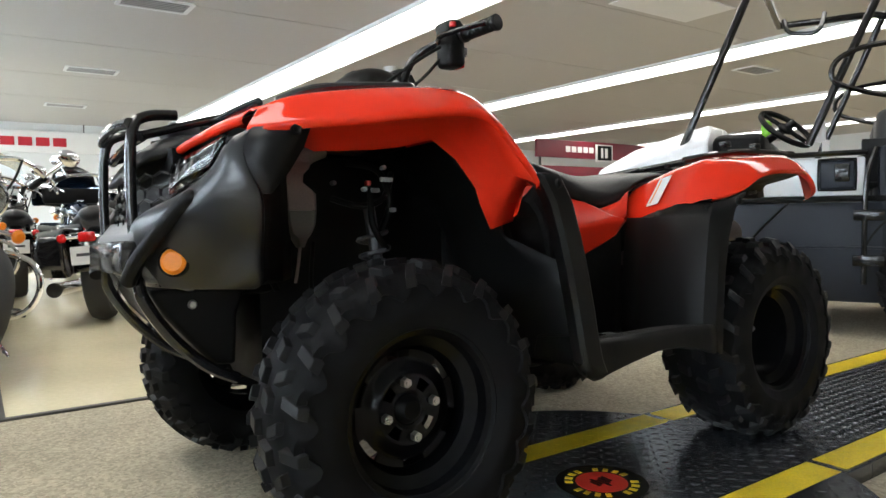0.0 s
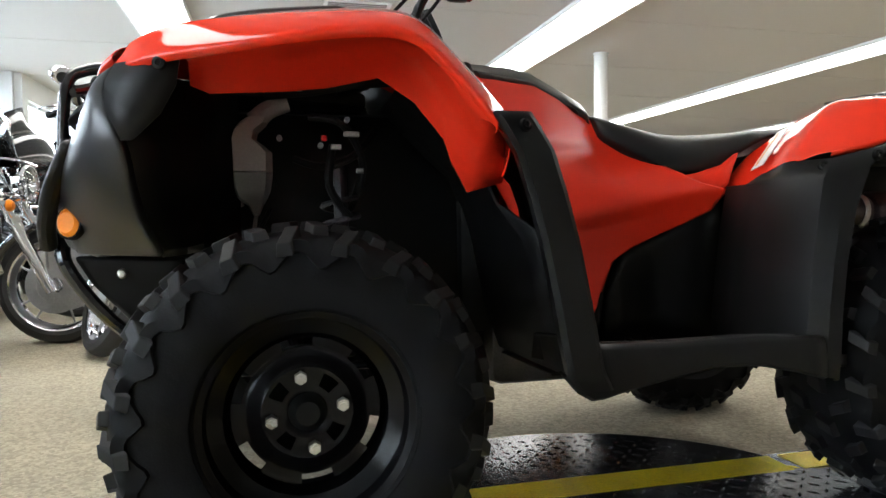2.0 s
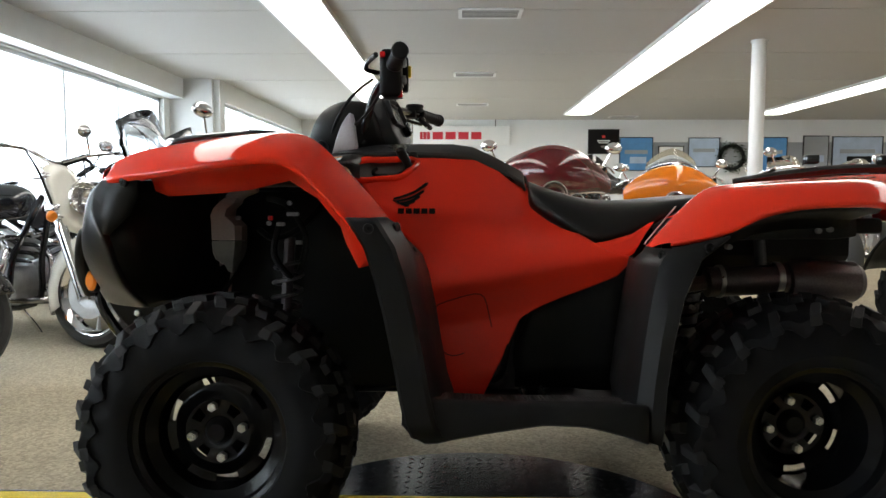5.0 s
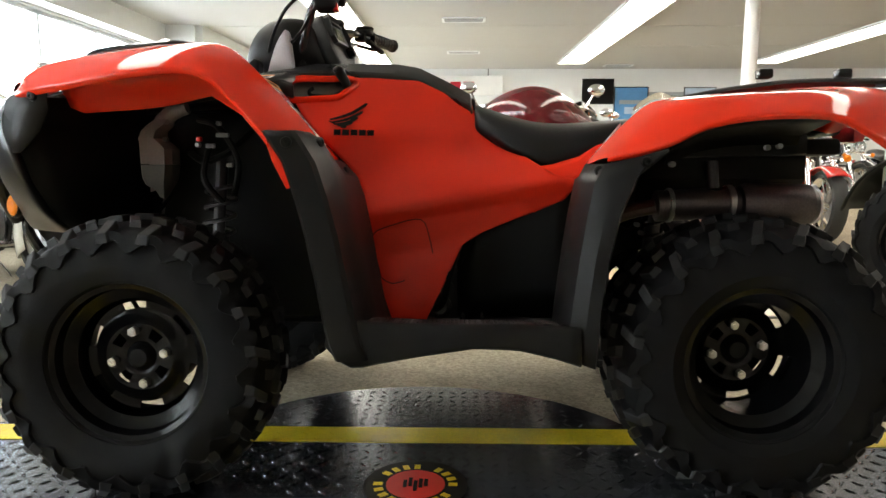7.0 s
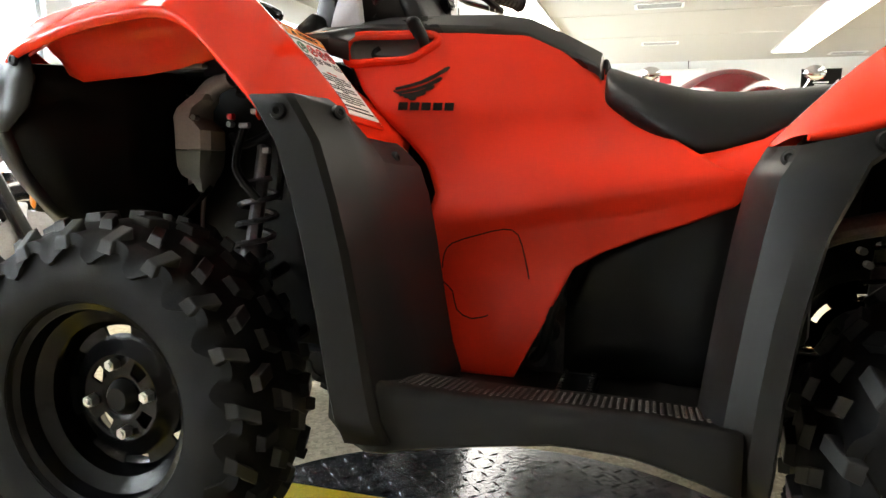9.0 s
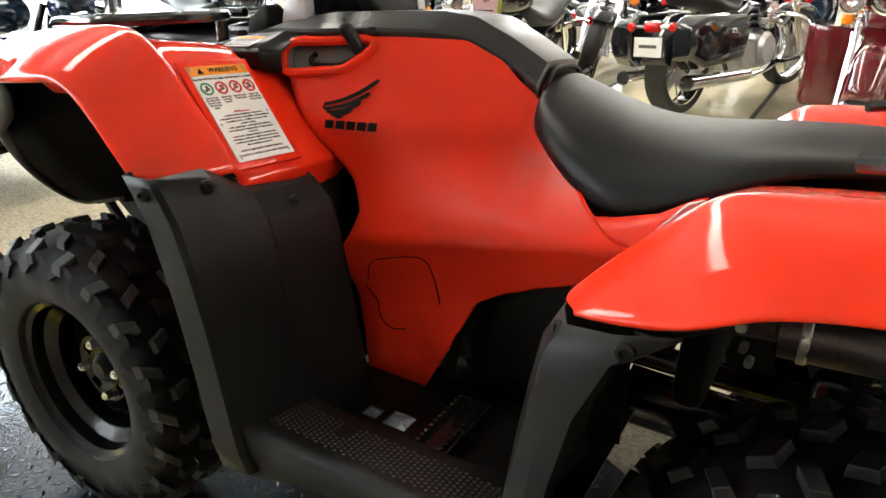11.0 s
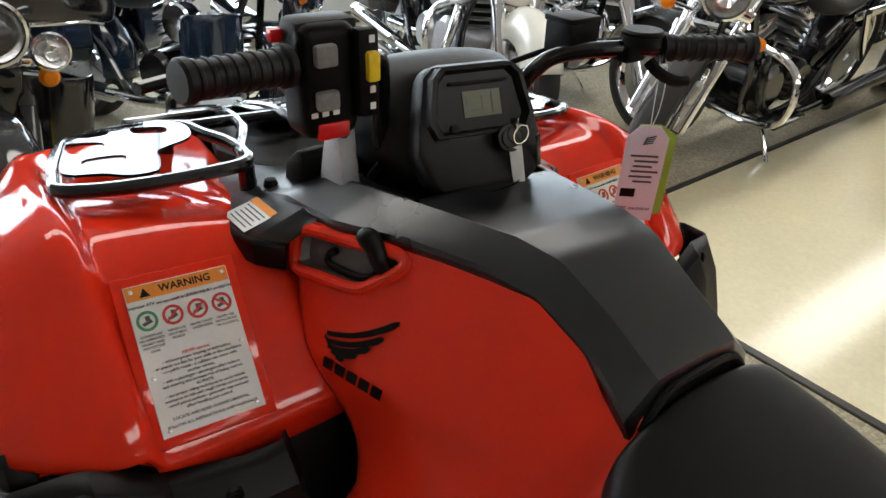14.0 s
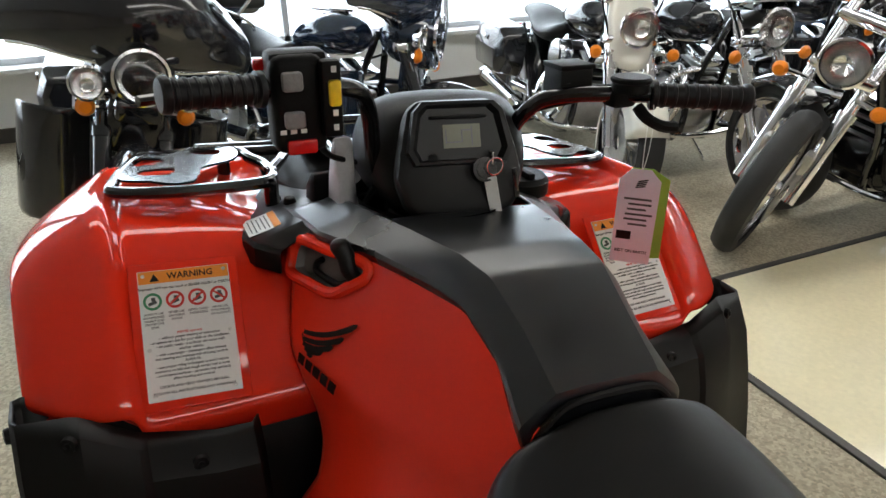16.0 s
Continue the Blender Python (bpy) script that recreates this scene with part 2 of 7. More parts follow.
CARPET = floor_material("carpet", (0.43, 0.375, 0.27), 0.95, 0.26, 110, 1.0, 0.2)
VINYLFLOOR = floor_material("vinyl_floor", (0.82, 0.735, 0.5), 0.12, 0.02, 60, 0.02, 0.08)
WALLPAINT = material("wall_paint", (0.72, 0.73, 0.72), 0.7, vary=0.05, scale=1.2, bump=0.15, bump_scale=120)
# tone of an unseen wall, set for how much light it throws back
NEAR_WALL_TONE = material("near_wall_tone", (0.46, 0.41, 0.35), 0.7, vary=0.05, scale=1.2, bump=0.15, bump_scale=120)
CEILPAINT = material("ceiling_board", (0.5, 0.49, 0.47), 0.85, vary=0.05, scale=0.6, bump=0.3, bump_scale=160)
TRIM = material("white_trim", (0.75, 0.76, 0.76), 0.45, vary=0.04)
DARKTRIM = material("dark_trim", (0.05, 0.045, 0.04), 0.5, vary=0.1)
ALUFRAME = material("window_frame_aluminium", (0.6, 0.62, 0.64), 0.35, 0.6, vary=0.06)
PLATE = material("tread_plate_paint", (0.13, 0.137, 0.15), 0.22, 0.8, vary=0.3, scale=5, bump=0.25, bump_scale=90)
GLOW_TUBE = glowing("fluorescent_tubes", (1.0, 0.98, 0.93), STRIP_GLOW)
DAYLIGHT = glowing("overcast_daylight", (0.8, 0.91, 1.0), WINDOW_GLOW)
DAYGROUND = glowing("daylit_ground", (0.88, 0.94, 1.0), WINDOW_GLOW * 0.3)
PANE = glass("window_glass", (1, 1, 1), 0.0, 1.02)

X0, X1, Y0 = WIN_X, 19.0, -6.5
JX, JY = -3.4, 9.3
floor_slab = part("floor", block(((X0 + X1) / 2, (FAR_Y + Y0) / 2, FLOOR_Z - 0.05), (X1 - X0 + 0.4, FAR_Y - Y0 + 0.4, 0.1)), CARPET, smooth=0)
tagged(floor_slab, "speckled tan loop-pile carpet floor of a showroom", "floor", kind="structure")
# the polished aisle, an L of pale vinyl let into the carpet
aisle = bmesh.new()
outline = [(-0.63, 1.235), (X1, 1.235), (X1, 2.6), (0.56, 2.6), (0.56, FAR_Y - 0.02), (-0.63, FAR_Y - 0.02)]
aisle = plate(outline, 0.004, pose(0, 0, FLOOR_Z - 0.001))
tagged(part("aisle_floor", aisle, VINYLFLOOR, smooth=0), "pale cream polished vinyl aisle let into the carpet", "floor", kind="structure")
for n, (a, b) in enumerate((((-0.63, 1.235), (X1, 1.235)), ((-0.63, 1.235), (-0.63, FAR_Y - 0.05)), ((0.56, 2.6), (0.56, FAR_Y - 0.05)), ((0.56, 2.6), (X1, 2.6)))):
    cx, cy = (a[0] + b[0]) / 2, (a[1] + b[1]) / 2
    sx, sy = abs(b[0] - a[0]) + 0.03, abs(b[1] - a[1]) + 0.03
    tagged(part("floor_trim", block((cx, cy, FLOOR_Z + 0.002 - 0.0006 * n), (max(sx, 0.03), max(sy, 0.03), 0.014), 0.003), DARKTRIM, smooth=0),
           "dark worn edging strip between carpet and vinyl", "trim", kind="structure")

ceiling_bm = block(((X0 + X1) / 2, (FAR_Y + Y0) / 2, CEIL + 0.1), (X1 - X0 + 0.4, FAR_Y - Y0 + 0.4, 0.2))
for k in range(9):
    # shallow board joints, as thin battens against the ceiling
    ceiling_bm = join(ceiling_bm, block(((X0 + X1) / 2, Y0 + 1.2 + 2.1 * k, CEIL - 0.002), (X1 - X0, 0.012, 0.004)))
tagged(part("ceiling", ceiling_bm, CEILPAINT, smooth=0), "off-white painted board ceiling with fine joints", "ceiling", kind="structure")
tagged(part("wall_far", block(((X0 + X1) / 2, FAR_Y + 0.1, CEIL / 2 - 0.03), (X1 - X0, 0.2, CEIL + 0.06)), WALLPAINT, smooth=0), "plain white painted showroom wall", "wall", kind="structure")
# wall behind the camera is unseen, added to close the room
tagged(part("wall_near", block(((X0 + X1) / 2, Y0 - 0.1, CEIL / 2 - 0.03), (X1 - X0, 0.2, CEIL + 0.06)), NEAR_WALL_TONE, smooth=0), "plain tan wall added out of view to close the room", "wall", kind="structure")
tagged(part("wall_right", block((X1 + 0.1, (FAR_Y + Y0) / 2, CEIL / 2 - 0.03), (0.2, FAR_Y - Y0, CEIL + 0.06)), WALLPAINT, smooth=0), "plain white painted showroom wall", "wall", kind="structure")

tagged(part("ceiling_panel", block((5.1, 2.7, CEIL - 0.006), (1.2, 0.6, 0.012), 0.003), TRIM, smooth=0), "lighter flush access panel in the ceiling", "ceiling panel", kind="structure")

# the window wall: dado, header and piers round four wide openings
SILL, HEAD = 0.43, 2.36
# first bay is unseen, added and widened for blue daylight on the nose
BAYS = [(-6.2, -2.05), (-1.95, 3.4), (3.7, 9.0)]
edges = [Y0] + [v for bay in BAYS for v in bay] + [FAR_Y]
wall_bm = block((X0 - 0.1, (FAR_Y + Y0) / 2, (SILL + FLOOR_Z) / 2), (0.2, FAR_Y - Y0, SILL - FLOOR_Z))
wall_bm = join(wall_bm, block((X0 - 0.1, (FAR_Y + Y0) / 2, (HEAD + CEIL) / 2), (0.2, FAR_Y - Y0, CEIL - HEAD)))
for a, b in zip(edges[::2], edges[1::2]):
    wall_bm = join(wall_bm, block((X0 - 0.1, (a + b) / 2, (SILL + HEAD) / 2), (0.2, b - a, HEAD - SILL)))
tagged(part("wall_window", wall_bm, WALLPAINT, smooth=0), "white painted wall with wide shop windows", "wall", kind="structure")
tagged(part("soffit", block((X0 + 0.12, (JY + Y0) / 2 - 0.05, 2.54), (0.24, JY - Y0 - 0.1, 0.32)), TRIM, smooth=0), "white boxed soffit above the windows", "soffit", kind="structure")
tagged(part("baseboard", block((X0 + 0.01, (FAR_Y + Y0) / 2, FLOOR_Z + 0.05), (0.02, FAR_Y - Y0, 0.1), 0.004), DARKTRIM, smooth=0), "dark brown vinyl baseboard", "baseboard", kind="structure")
for i, (a, b) in enumerate(BAYS):
    win = thing("window_%d" % (i + 1), "wide aluminium-framed shop window full of daylight", "window", "shop windows", pose(X0, (a + b) / 2, SILL), "structure")
    w, h = b - a, HEAD - SILL
    part("window_sill", block((0.03, 0, 0.01), (0.2, w, 0.03), 0.006), TRIM, win, smooth=0)
    fr = block((-0.1, 0, 0.04), (0.06, w, 0.05))
    fr = join(fr, block((-0.1, 0, h - 0.025), (0.06, w, 0.05)))
    for k in range(5):
        fr = join(fr, block((-0.1, -w / 2 + 0.02 + (w - 0.04) * k / 4, h / 2), (0.06, 0.045, h)))
    part("window_frame", fr, ALUFRAME, win, smooth=0)
    for k in range(4):
        g = part("pane", block((-0.1, -w / 2 + w * (k + 0.5) / 4, h / 2), (0.006, w / 4 - 0.05, h - 0.1)), PANE, win, smooth=0)
        g.visible_shadow = False
# the far bay of the wall stands further in
jog = join(block((JX - 0.1, (JY + FAR_Y) / 2, (SILL + FLOOR_Z) / 2), (0.2, FAR_Y - JY, SILL - FLOOR_Z)), block((JX - 0.1, (JY + FAR_Y) / 2, (HEAD + CEIL) / 2), (0.2, FAR_Y - JY, CEIL - HEAD)),
           block((JX - 0.1, JY + 0.12, (SILL + HEAD) / 2), (0.2, 0.24, HEAD - SILL)), block((JX - 0.1, FAR_Y - 0.3, (SILL + HEAD) / 2), (0.2, 0.6, HEAD - SILL)), block(((JX + X0) / 2 - 0.1, JY, CEIL / 2 - 0.03), (JX - X0, 0.16, CEIL + 0.06)))
tagged(part("wall_jog", jog, WALLPAINT, smooth=0), "white painted wall bay with a wide window", "wall", kind="structure")
win = thing("window_4", "wide aluminium-framed shop window full of daylight", "window", "shop windows", pose(JX, (JY + FAR_Y) / 2 - 0.18, SILL), "structure")
w, h = FAR_Y - JY - 0.84, HEAD - SILL
part("window_sill", block((0.03, 0, 0.01), (0.2, w, 0.03), 0.006), TRIM, win, smooth=0)
fr = join(block((-0.1, 0, 0.04), (0.06, w, 0.05)), block((-0.1, 0, h - 0.025), (0.06, w, 0.05)))
for k in range(4):
    fr = join(fr, block((-0.1, -w / 2 + 0.02 + (w - 0.04) * k / 3, h / 2), (0.06, 0.045, h)))
part("window_frame", fr, ALUFRAME, win, smooth=0)
for k in range(3):
    part("pane", block((-0.1, -w / 2 + w * (k + 0.5) / 3, h / 2), (0.006, w / 3 - 0.05, h - 0.1)), PANE, win, smooth=0).visible_shadow = False
for x, y, n in ((JX - 0.75, 12.3, 5.6), (X0 - 1.2, 2.3, 28)):
    tagged(part("backdrop", block((x, y, 2.2), (0.02, n, 2.4)), DAYLIGHT, smooth=0), "overexposed overcast sky outside the shop windows", "backdrop", kind="structure")
    tagged(part("backdrop", block((x, y, 0.45), (0.02, n, 1.08)), DAYGROUND, smooth=0), "bright daylit ground outside the shop windows", "backdrop", kind="structure")

# recessed rows of tubes in the ceiling
for x in STRIP_X:
    lum = thing("ceiling_light", "long white fluorescent strip light on the ceiling", "light", "ceiling strip lights", pose(x, 6.32, CEIL))
    length = 15.05
    part("housing", join(block((-0.295, 0, -0.02), (0.02, length, 0.05)), block((0.295, 0, -0.02), (0.02, length, 0.05)),
                         block((0, length / 2 - 0.01, -0.02), (0.6, 0.02, 0.05)), block((0, 0.01 - length / 2, -0.02), (0.6, 0.02, 0.05))), TRIM, lum, smooth=0)
    for k in range(12):
        y = -length / 2 + length * (k + 0.5) / 12
        part("diffuser", block((0, y, -0.022), (0.56, length / 12 - 0.014, 0.012)), GLOW_TUBE, lum, smooth=0)

# ceiling vents
def ceiling_vent(x, y, w=0.62, d=0.34):
    v = thing("ceiling_vent", "square white louvred air vent in the ceiling", "vent", "ceiling vents", pose(x, y, CEIL))
    part("frame", join(block((0, d / 2, -0.008), (w, 0.04, 0.016)), block((0, -d / 2, -0.008), (w, 0.04, 0.016)),
                       block((w / 2, 0, -0.008), (0.04, d, 0.016)), block((-w / 2, 0, -0.008), (0.04, d, 0.016))), TRIM, v, smooth=0)
    part("backing", block((0, 0, -0.003), (w - 0.04, d - 0.04, 0.004)), DARKTRIM, v, smooth=0)
    for k in range(6):
        part("slat", block((0, -d / 2 + d * (k + 0.7) / 6.4, -0.011), (w - 0.05, 0.022, 0.004), m=None), SILVER, v, smooth=0)


for p in ((0.75, 8.85), (0.78, 12.28), (4.37, 14.45), (8.76, 4.02), (0.83, 5.31)):
    ceiling_vent(*p)
for p in ((-0.05, 9.3), (9.14, 3.18), (8.53, 3.14)):
    s = thing("smoke_detector", "small round white detector on the ceiling", "detector", "ceiling detectors", pose(*p, CEIL))
    part("body", lathe([(0, -0.035), (0.045, -0.035), (0.06, -0.012), (0.06, 0.0)], 20, pose(0, 0, 0, -90)), TRIM, s)
    part("sensor", lathe([(0, -0.05), (0.018, -0.048), (0.02, -0.034)], 12, pose(0, 0, 0, -90)), SILVER, s)

column = thing("column", "round white painted steel column", "column", "", pose(4.15, 6.6, FLOOR_Z), "structure")
part("shaft", lathe([(0.085, 0.0), (0.085, CEIL - FLOOR_Z)], 28, pose(0, 0, 0, 90)), TRIM, column)
part("collar", lathe([(0.1, CEIL - FLOOR_Z - 0.03), (0.1, CEIL - FLOOR_Z - 0.001), (0.086, CEIL - FLOOR_Z - 0.001)], 28, pose(0, 0, 0, 90)), TRIM, column)

# turntable runway with yellow edges, let into the floor
TT = (0.57, -0.489)


def tread_lugs(inside, step=0.034):
    """Raised diamond lugs over a region, turned by turns two ways."""
    verts, faces = [], []
    i0, i1 = -80, 160
    for i in range(i0, i1):
        for j in range(-26, 12):
            x, y = i * step, TT[1] + 0.2 + j * step
            if not inside(x, y):
                continue
            a = radians(45 if (i + j) % 2 else -45)
            c, s = math.cos(a), math.sin(a)
            base = len(verts)
            for u, v, z in ((-0.015, 0, 0), (0, -0.0045, 0), (0.015, 0, 0), (0, 0.0045, 0), (-0.006, 0, 0.002), (0.006, 0, 0.002)):
                verts.append((x + u * c - v * s, y + u * s + v * c, z))
            for f in ((0, 1, 4), (1, 5, 4), (1, 2, 5), (2, 3, 5), (3, 4, 5), (3, 0, 4)):
                faces.append([base + k for k in f])
    bm = bmesh.new()
    me = bpy.data.meshes.new("scrap")
    me.from_pydata(verts, [], faces)
    bm.from_mesh(me)
    bpy.data.meshes.remove(me)
    return bm


def on_disc(x, y, r):
    return math.hypot(x - TT[0], y - TT[1]) < r


def in_stripe(y, grow=0.0):
    return -0.27 - grow < y < -0.178 + grow or -0.8 - grow < y < -0.712 + grow


DISC_R = 0.63
turntable = thing("display_turntable", "black tread-plate turntable disc with yellow edge stripes in a runway", "turntable", "", pose(0, 0, 0))
disc = lathe([(0, 0.0), (DISC_R, 0.0), (DISC_R, -0.044)], 96, Matrix.Translation((TT[0], TT[1], 0.0)) @ pose(0, 0, 0, 90))
part("disc", disc, PLATE, turntable, smooth=20)
run = block((-1.2, -0.489, -0.0235), (2.28, 0.65, 0.045))
run2 = block((2.6, -0.489, -0.0235), (2.7, 0.65, 0.045))
part("runway", run, PLATE, turntable, smooth=0)
part("runway", run2, PLATE, turntable, smooth=0)
for sx in (-1, 1):
    pts = []
    for k in range(13):
        y = -0.814 + 0.65 * k / 12
        pts.append((TT[0] + sx * math.sqrt((DISC_R + 0.006) ** 2 - (y - TT[1]) ** 2), y))
    far = -0.062 if sx < 0 else 1.252
    part("corner_plate", plate(pts + [(far, -0.164), (far, -0.814)], 0.0435, pose(0, 0, -0.045)), PLATE, turntable, smooth=0)
part("tread_pattern", tread_lugs(lambda x, y: on_disc(x, y, DISC_R - 0.012) and not in_stripe(y, 0.004)), PLATE, turntable, smooth=0)["kind"] = "stuff"
part("tread_pattern", tread_lugs(lambda x, y: not on_disc(x, y, DISC_R + 0.02) and -0.705 < y < -0.278 and -1.6 < x < 2.8), PLATE, turntable, smooth=0)["kind"] = "stuff"
for ya, yb in ((-0.27, -0.178), (-0.8, -0.712)):
    ym = (ya + yb) / 2
    for xa, xb in ((-2.2, None), (None, 3.9), (0, 0)):
        half = math.sqrt((DISC_R - 0.004) ** 2 - (max(abs(ya - TT[1]), abs(yb - TT[1]))) ** 2)
        a = TT[0] - half if xa in (None, 0) else xa
        b = TT[0] + half if xb in (None, 0) else xb
        if xa == -2.2:
            b = TT[0] - half - 0.03
        if xb == 3.9:
            a = TT[0] + half + 0.03
        part("stripe", block(((a + b) / 2, ym, 0.0005), (b - a, yb - ya, 0.001)), YELLOW, turntable, "worn yellow painted stripe", smooth=0)
part("tread_pattern", tread_lugs(lambda x, y: in_stripe(y, -0.008) and not (on_disc(x, y, DISC_R + 0.03) and not on_disc(x, y, DISC_R - 0.03)) and -1.6 < x < 2.8), YELLOW, turntable, smooth=0)["kind"] = "stuff"
# the dealer's round badge on the disc, as plain shapes
badge = thing("floor_badge", "round black and red badge with yellow marks on the turntable", "badge", "", pose(0.57, -0.489, 0.0022) @ Matrix.Diagonal((0.75, 0.75, 1, 1)))
part("backing", lathe([(0, 0.001), (0.15, 0.001), (0.15, 0.0)], 48, pose(0, 0, 0, 90)), INK, badge)
part("face", lathe([(0, 0.002), (0.085, 0.002), (0.085, 0.001)], 40, pose(0, 0, 0, 90)), INKRED, badge)
for k in range(20):
    if k % 10 in (4, 9):
        continue
    a = 2 * math.pi * k / 20
    part("mark", block((0, 0, 0.0016), (0.018, 0.026, 0.001), 0, pose(0.108 * math.cos(a), 0.108 * math.sin(a), 0, 0, 0, math.degrees(a) + 90) @ Matrix.Translation((0, 0, 0))), YELLOW, badge, smooth=0)
for k in range(5):
    part("figure", block((-0.03 + 0.015 * k, 0.012 * math.sin(2.2 * k), 0.0024), (0.011, 0.06 - 0.008 * abs(k - 2), 0.001)), INK, badge, smooth=0)


# ---- the quad bike ----
TILT = pose(0, -0.49, 0, -2.0) @ pose(0, 0.49, 0)
atv = thing("quad_bike", "red utility quad bike with black racks on the turntable", "quad bike", "", TILT @ pose(0, -0.012, 0))


def carcass(R, w, rb, pitches):
    """A balloon tyre on a rim of radius rb; its tread layer ends in a scalloped step on each sidewall."""
    h = w / 2
    per = 8
    n = pitches * per
    # height of the scalloped edge below the crown, over one pitch
    scallop = (0.060, 0.068, 0.070, 0.062, 0.050, 0.046, 0.046, 0.052)
    rows = []
    for k in range(n):
        a = 2 * math.pi * k / n
        half = []
        for side, shift in ((1, 0), (-1, per // 2)):
            d = scallop[(k + shift) % per]
            ye = h * (0.985 - 0.1 * max(0.0, (0.062 - d) / 0.02))
            pts = [(rb - 0.004, h * 0.62), (rb + 0.01, h * 0.86), (rb + 0.035, h * 0.965), (R - 0.085, h * 0.975), (R - d - 0.003, ye - 0.002), (R - d, ye + 0.0035),
                   (R - d * 0.62, h * 0.93), (R - 0.027, h * 0.8), (R - 0.018, h * 0.6), (R - 0.0135, h * 0.3)]
            half.append([(r, side * y) for r, y in pts])
        prof = half[0] + [(R - 0.0125, 0.0)] + half[1][::-1]
        rows.append([(r * math.cos(a), y, r * math.sin(a)) for r, y in prof])
    return grid(rows + rows[:1])


def tread_block(R, h, y0, y1, r0, r1, along, skew):
    """A raised rubber block at the top of a tyre, between two places across it; skew turns it round the tread."""
    low, top = [], []
    for y, r, s in ((y0, r0, -1), (y1, r1, 1)):
        for d in (-along, along):
            low.append((d + s * skew, y, r - 0.02))
            top.append((0.8 * d + s * skew, y - s * 0.0025, r))
    bm = bmesh.new()
    v = [bm.verts.new(p) for p in (low[0], low[1], low[3], low[2], top[0], top[1], top[3], top[2])]
    for f in ((0, 1, 2, 3), (7, 6, 5, 4), (0, 4, 5, 1), (1, 5, 6, 2), (2, 6, 7, 3), (3, 7, 4, 0)):
        bm.faces.new([v[q] for q in f])
    bmesh.ops.bevel(bm, geom=bm.edges[:], offset=0.0012, segments=1, affect="EDGES")
    return bm


def knobbly_tyre(R, w, rb, pitches, rim):
    """The tyre of a rim, with its tread blocks as pieces that share four meshes."""
    h = w / 2
    tyre = part("tyre", carcass(R, w, rb, pitches), SHADED_SIDE, rim, "black knobbly off-road tyre", smooth=24)
    kinds = [(0.06 * h, 0.36 * h, R, R - 0.001, 0.017, 0.007, 0.0), (0.42 * h, 0.7 * h, R - 0.001, R - 0.008, 0.013, -0.006, 0.5), (0.74 * h, 0.99 * h, R - 0.008, R - 0.032, 0.0125, 0.008, 0.0)]
    for y0, y1, r0, r1, along, skew, off in kinds:
        first = None
        for k in range(pitches):
            for turn, shift in ((0, 0.0), (180, 0.5)):
                if first is None:
                    first = part("tread_block", tread_block(R, h, y0, y1, r0, r1, along, skew), RUBBER, rim, smooth=0)
                    ob = first
                else:
                    ob = new("tread_block", first.data)
                    ob.parent = rim
                ob.matrix_basis = Matrix.Rotation(2 * math.pi * (k + off + shift + 0.2) / pitches, 4, "Y") @ Matrix.Rotation(radians(turn), 4, "Z")
    return tyre


def steel_rim(rb, w, face, rear=False):
    """A pressed steel rim, its outer side towards -y; face: where the disc stands."""
    h = w / 2
    barrel = lathe([(rb + 0.012, -h - 0.002), (rb + 0.008, -h + 0.006), (rb - 0.004, -h + 0.012), (rb - 0.008, -h + 0.035), (rb - 0.03, -h + 0.05),
                    (rb - 0.03, h - 0.05), (rb - 0.008, h - 0.03), (rb + 0.01, h)], 64)
    radii = [0.028, 0.036, 0.042, 0.064, 0.07, 0.08, 0.09, 0.1, 0.115, rb - 0.03]
    depth = [0.004, 0.0, 0.0, 0.0, -0.002, 0.004, 0.012, 0.014, 0.012, 0.024]
    n = 96
    rows = []
    for k in range(n):
        a = 2 * math.pi * (k + 0.5) / n
        rows.append([(r * math.cos(a), face + d, r * math.sin(a)) for r, d in zip(radii, depth)])
    disc = grid(rows + rows[:1])
    gone = []
    for f in disc.faces:
        c = f.calc_center_median()
        r = math.hypot(c.x, c.z)
        a = (math.degrees(math.atan2(c.z, c.x)) + 360) % 360
        inner = 0.042 < r < 0.064 and min((a - 53) % 90, 90 - (a - 53) % 90) < 13
        outer = 0.1 < r < 0.115 and min((a - 98) % 60, 60 - (a - 98) % 60) < 12
        if inner or outer:
            gone.append(f)
    bmesh.ops.delete(disc, geom=gone, context="FACES")
    bmesh.ops.remove_doubles(disc, verts=disc.verts, dist=1e-5)
    back = disc.copy()
    bmesh.ops.translate(back, vec=(0, 0.005, 0), verts=back.verts)
    return join(barrel, disc, back)


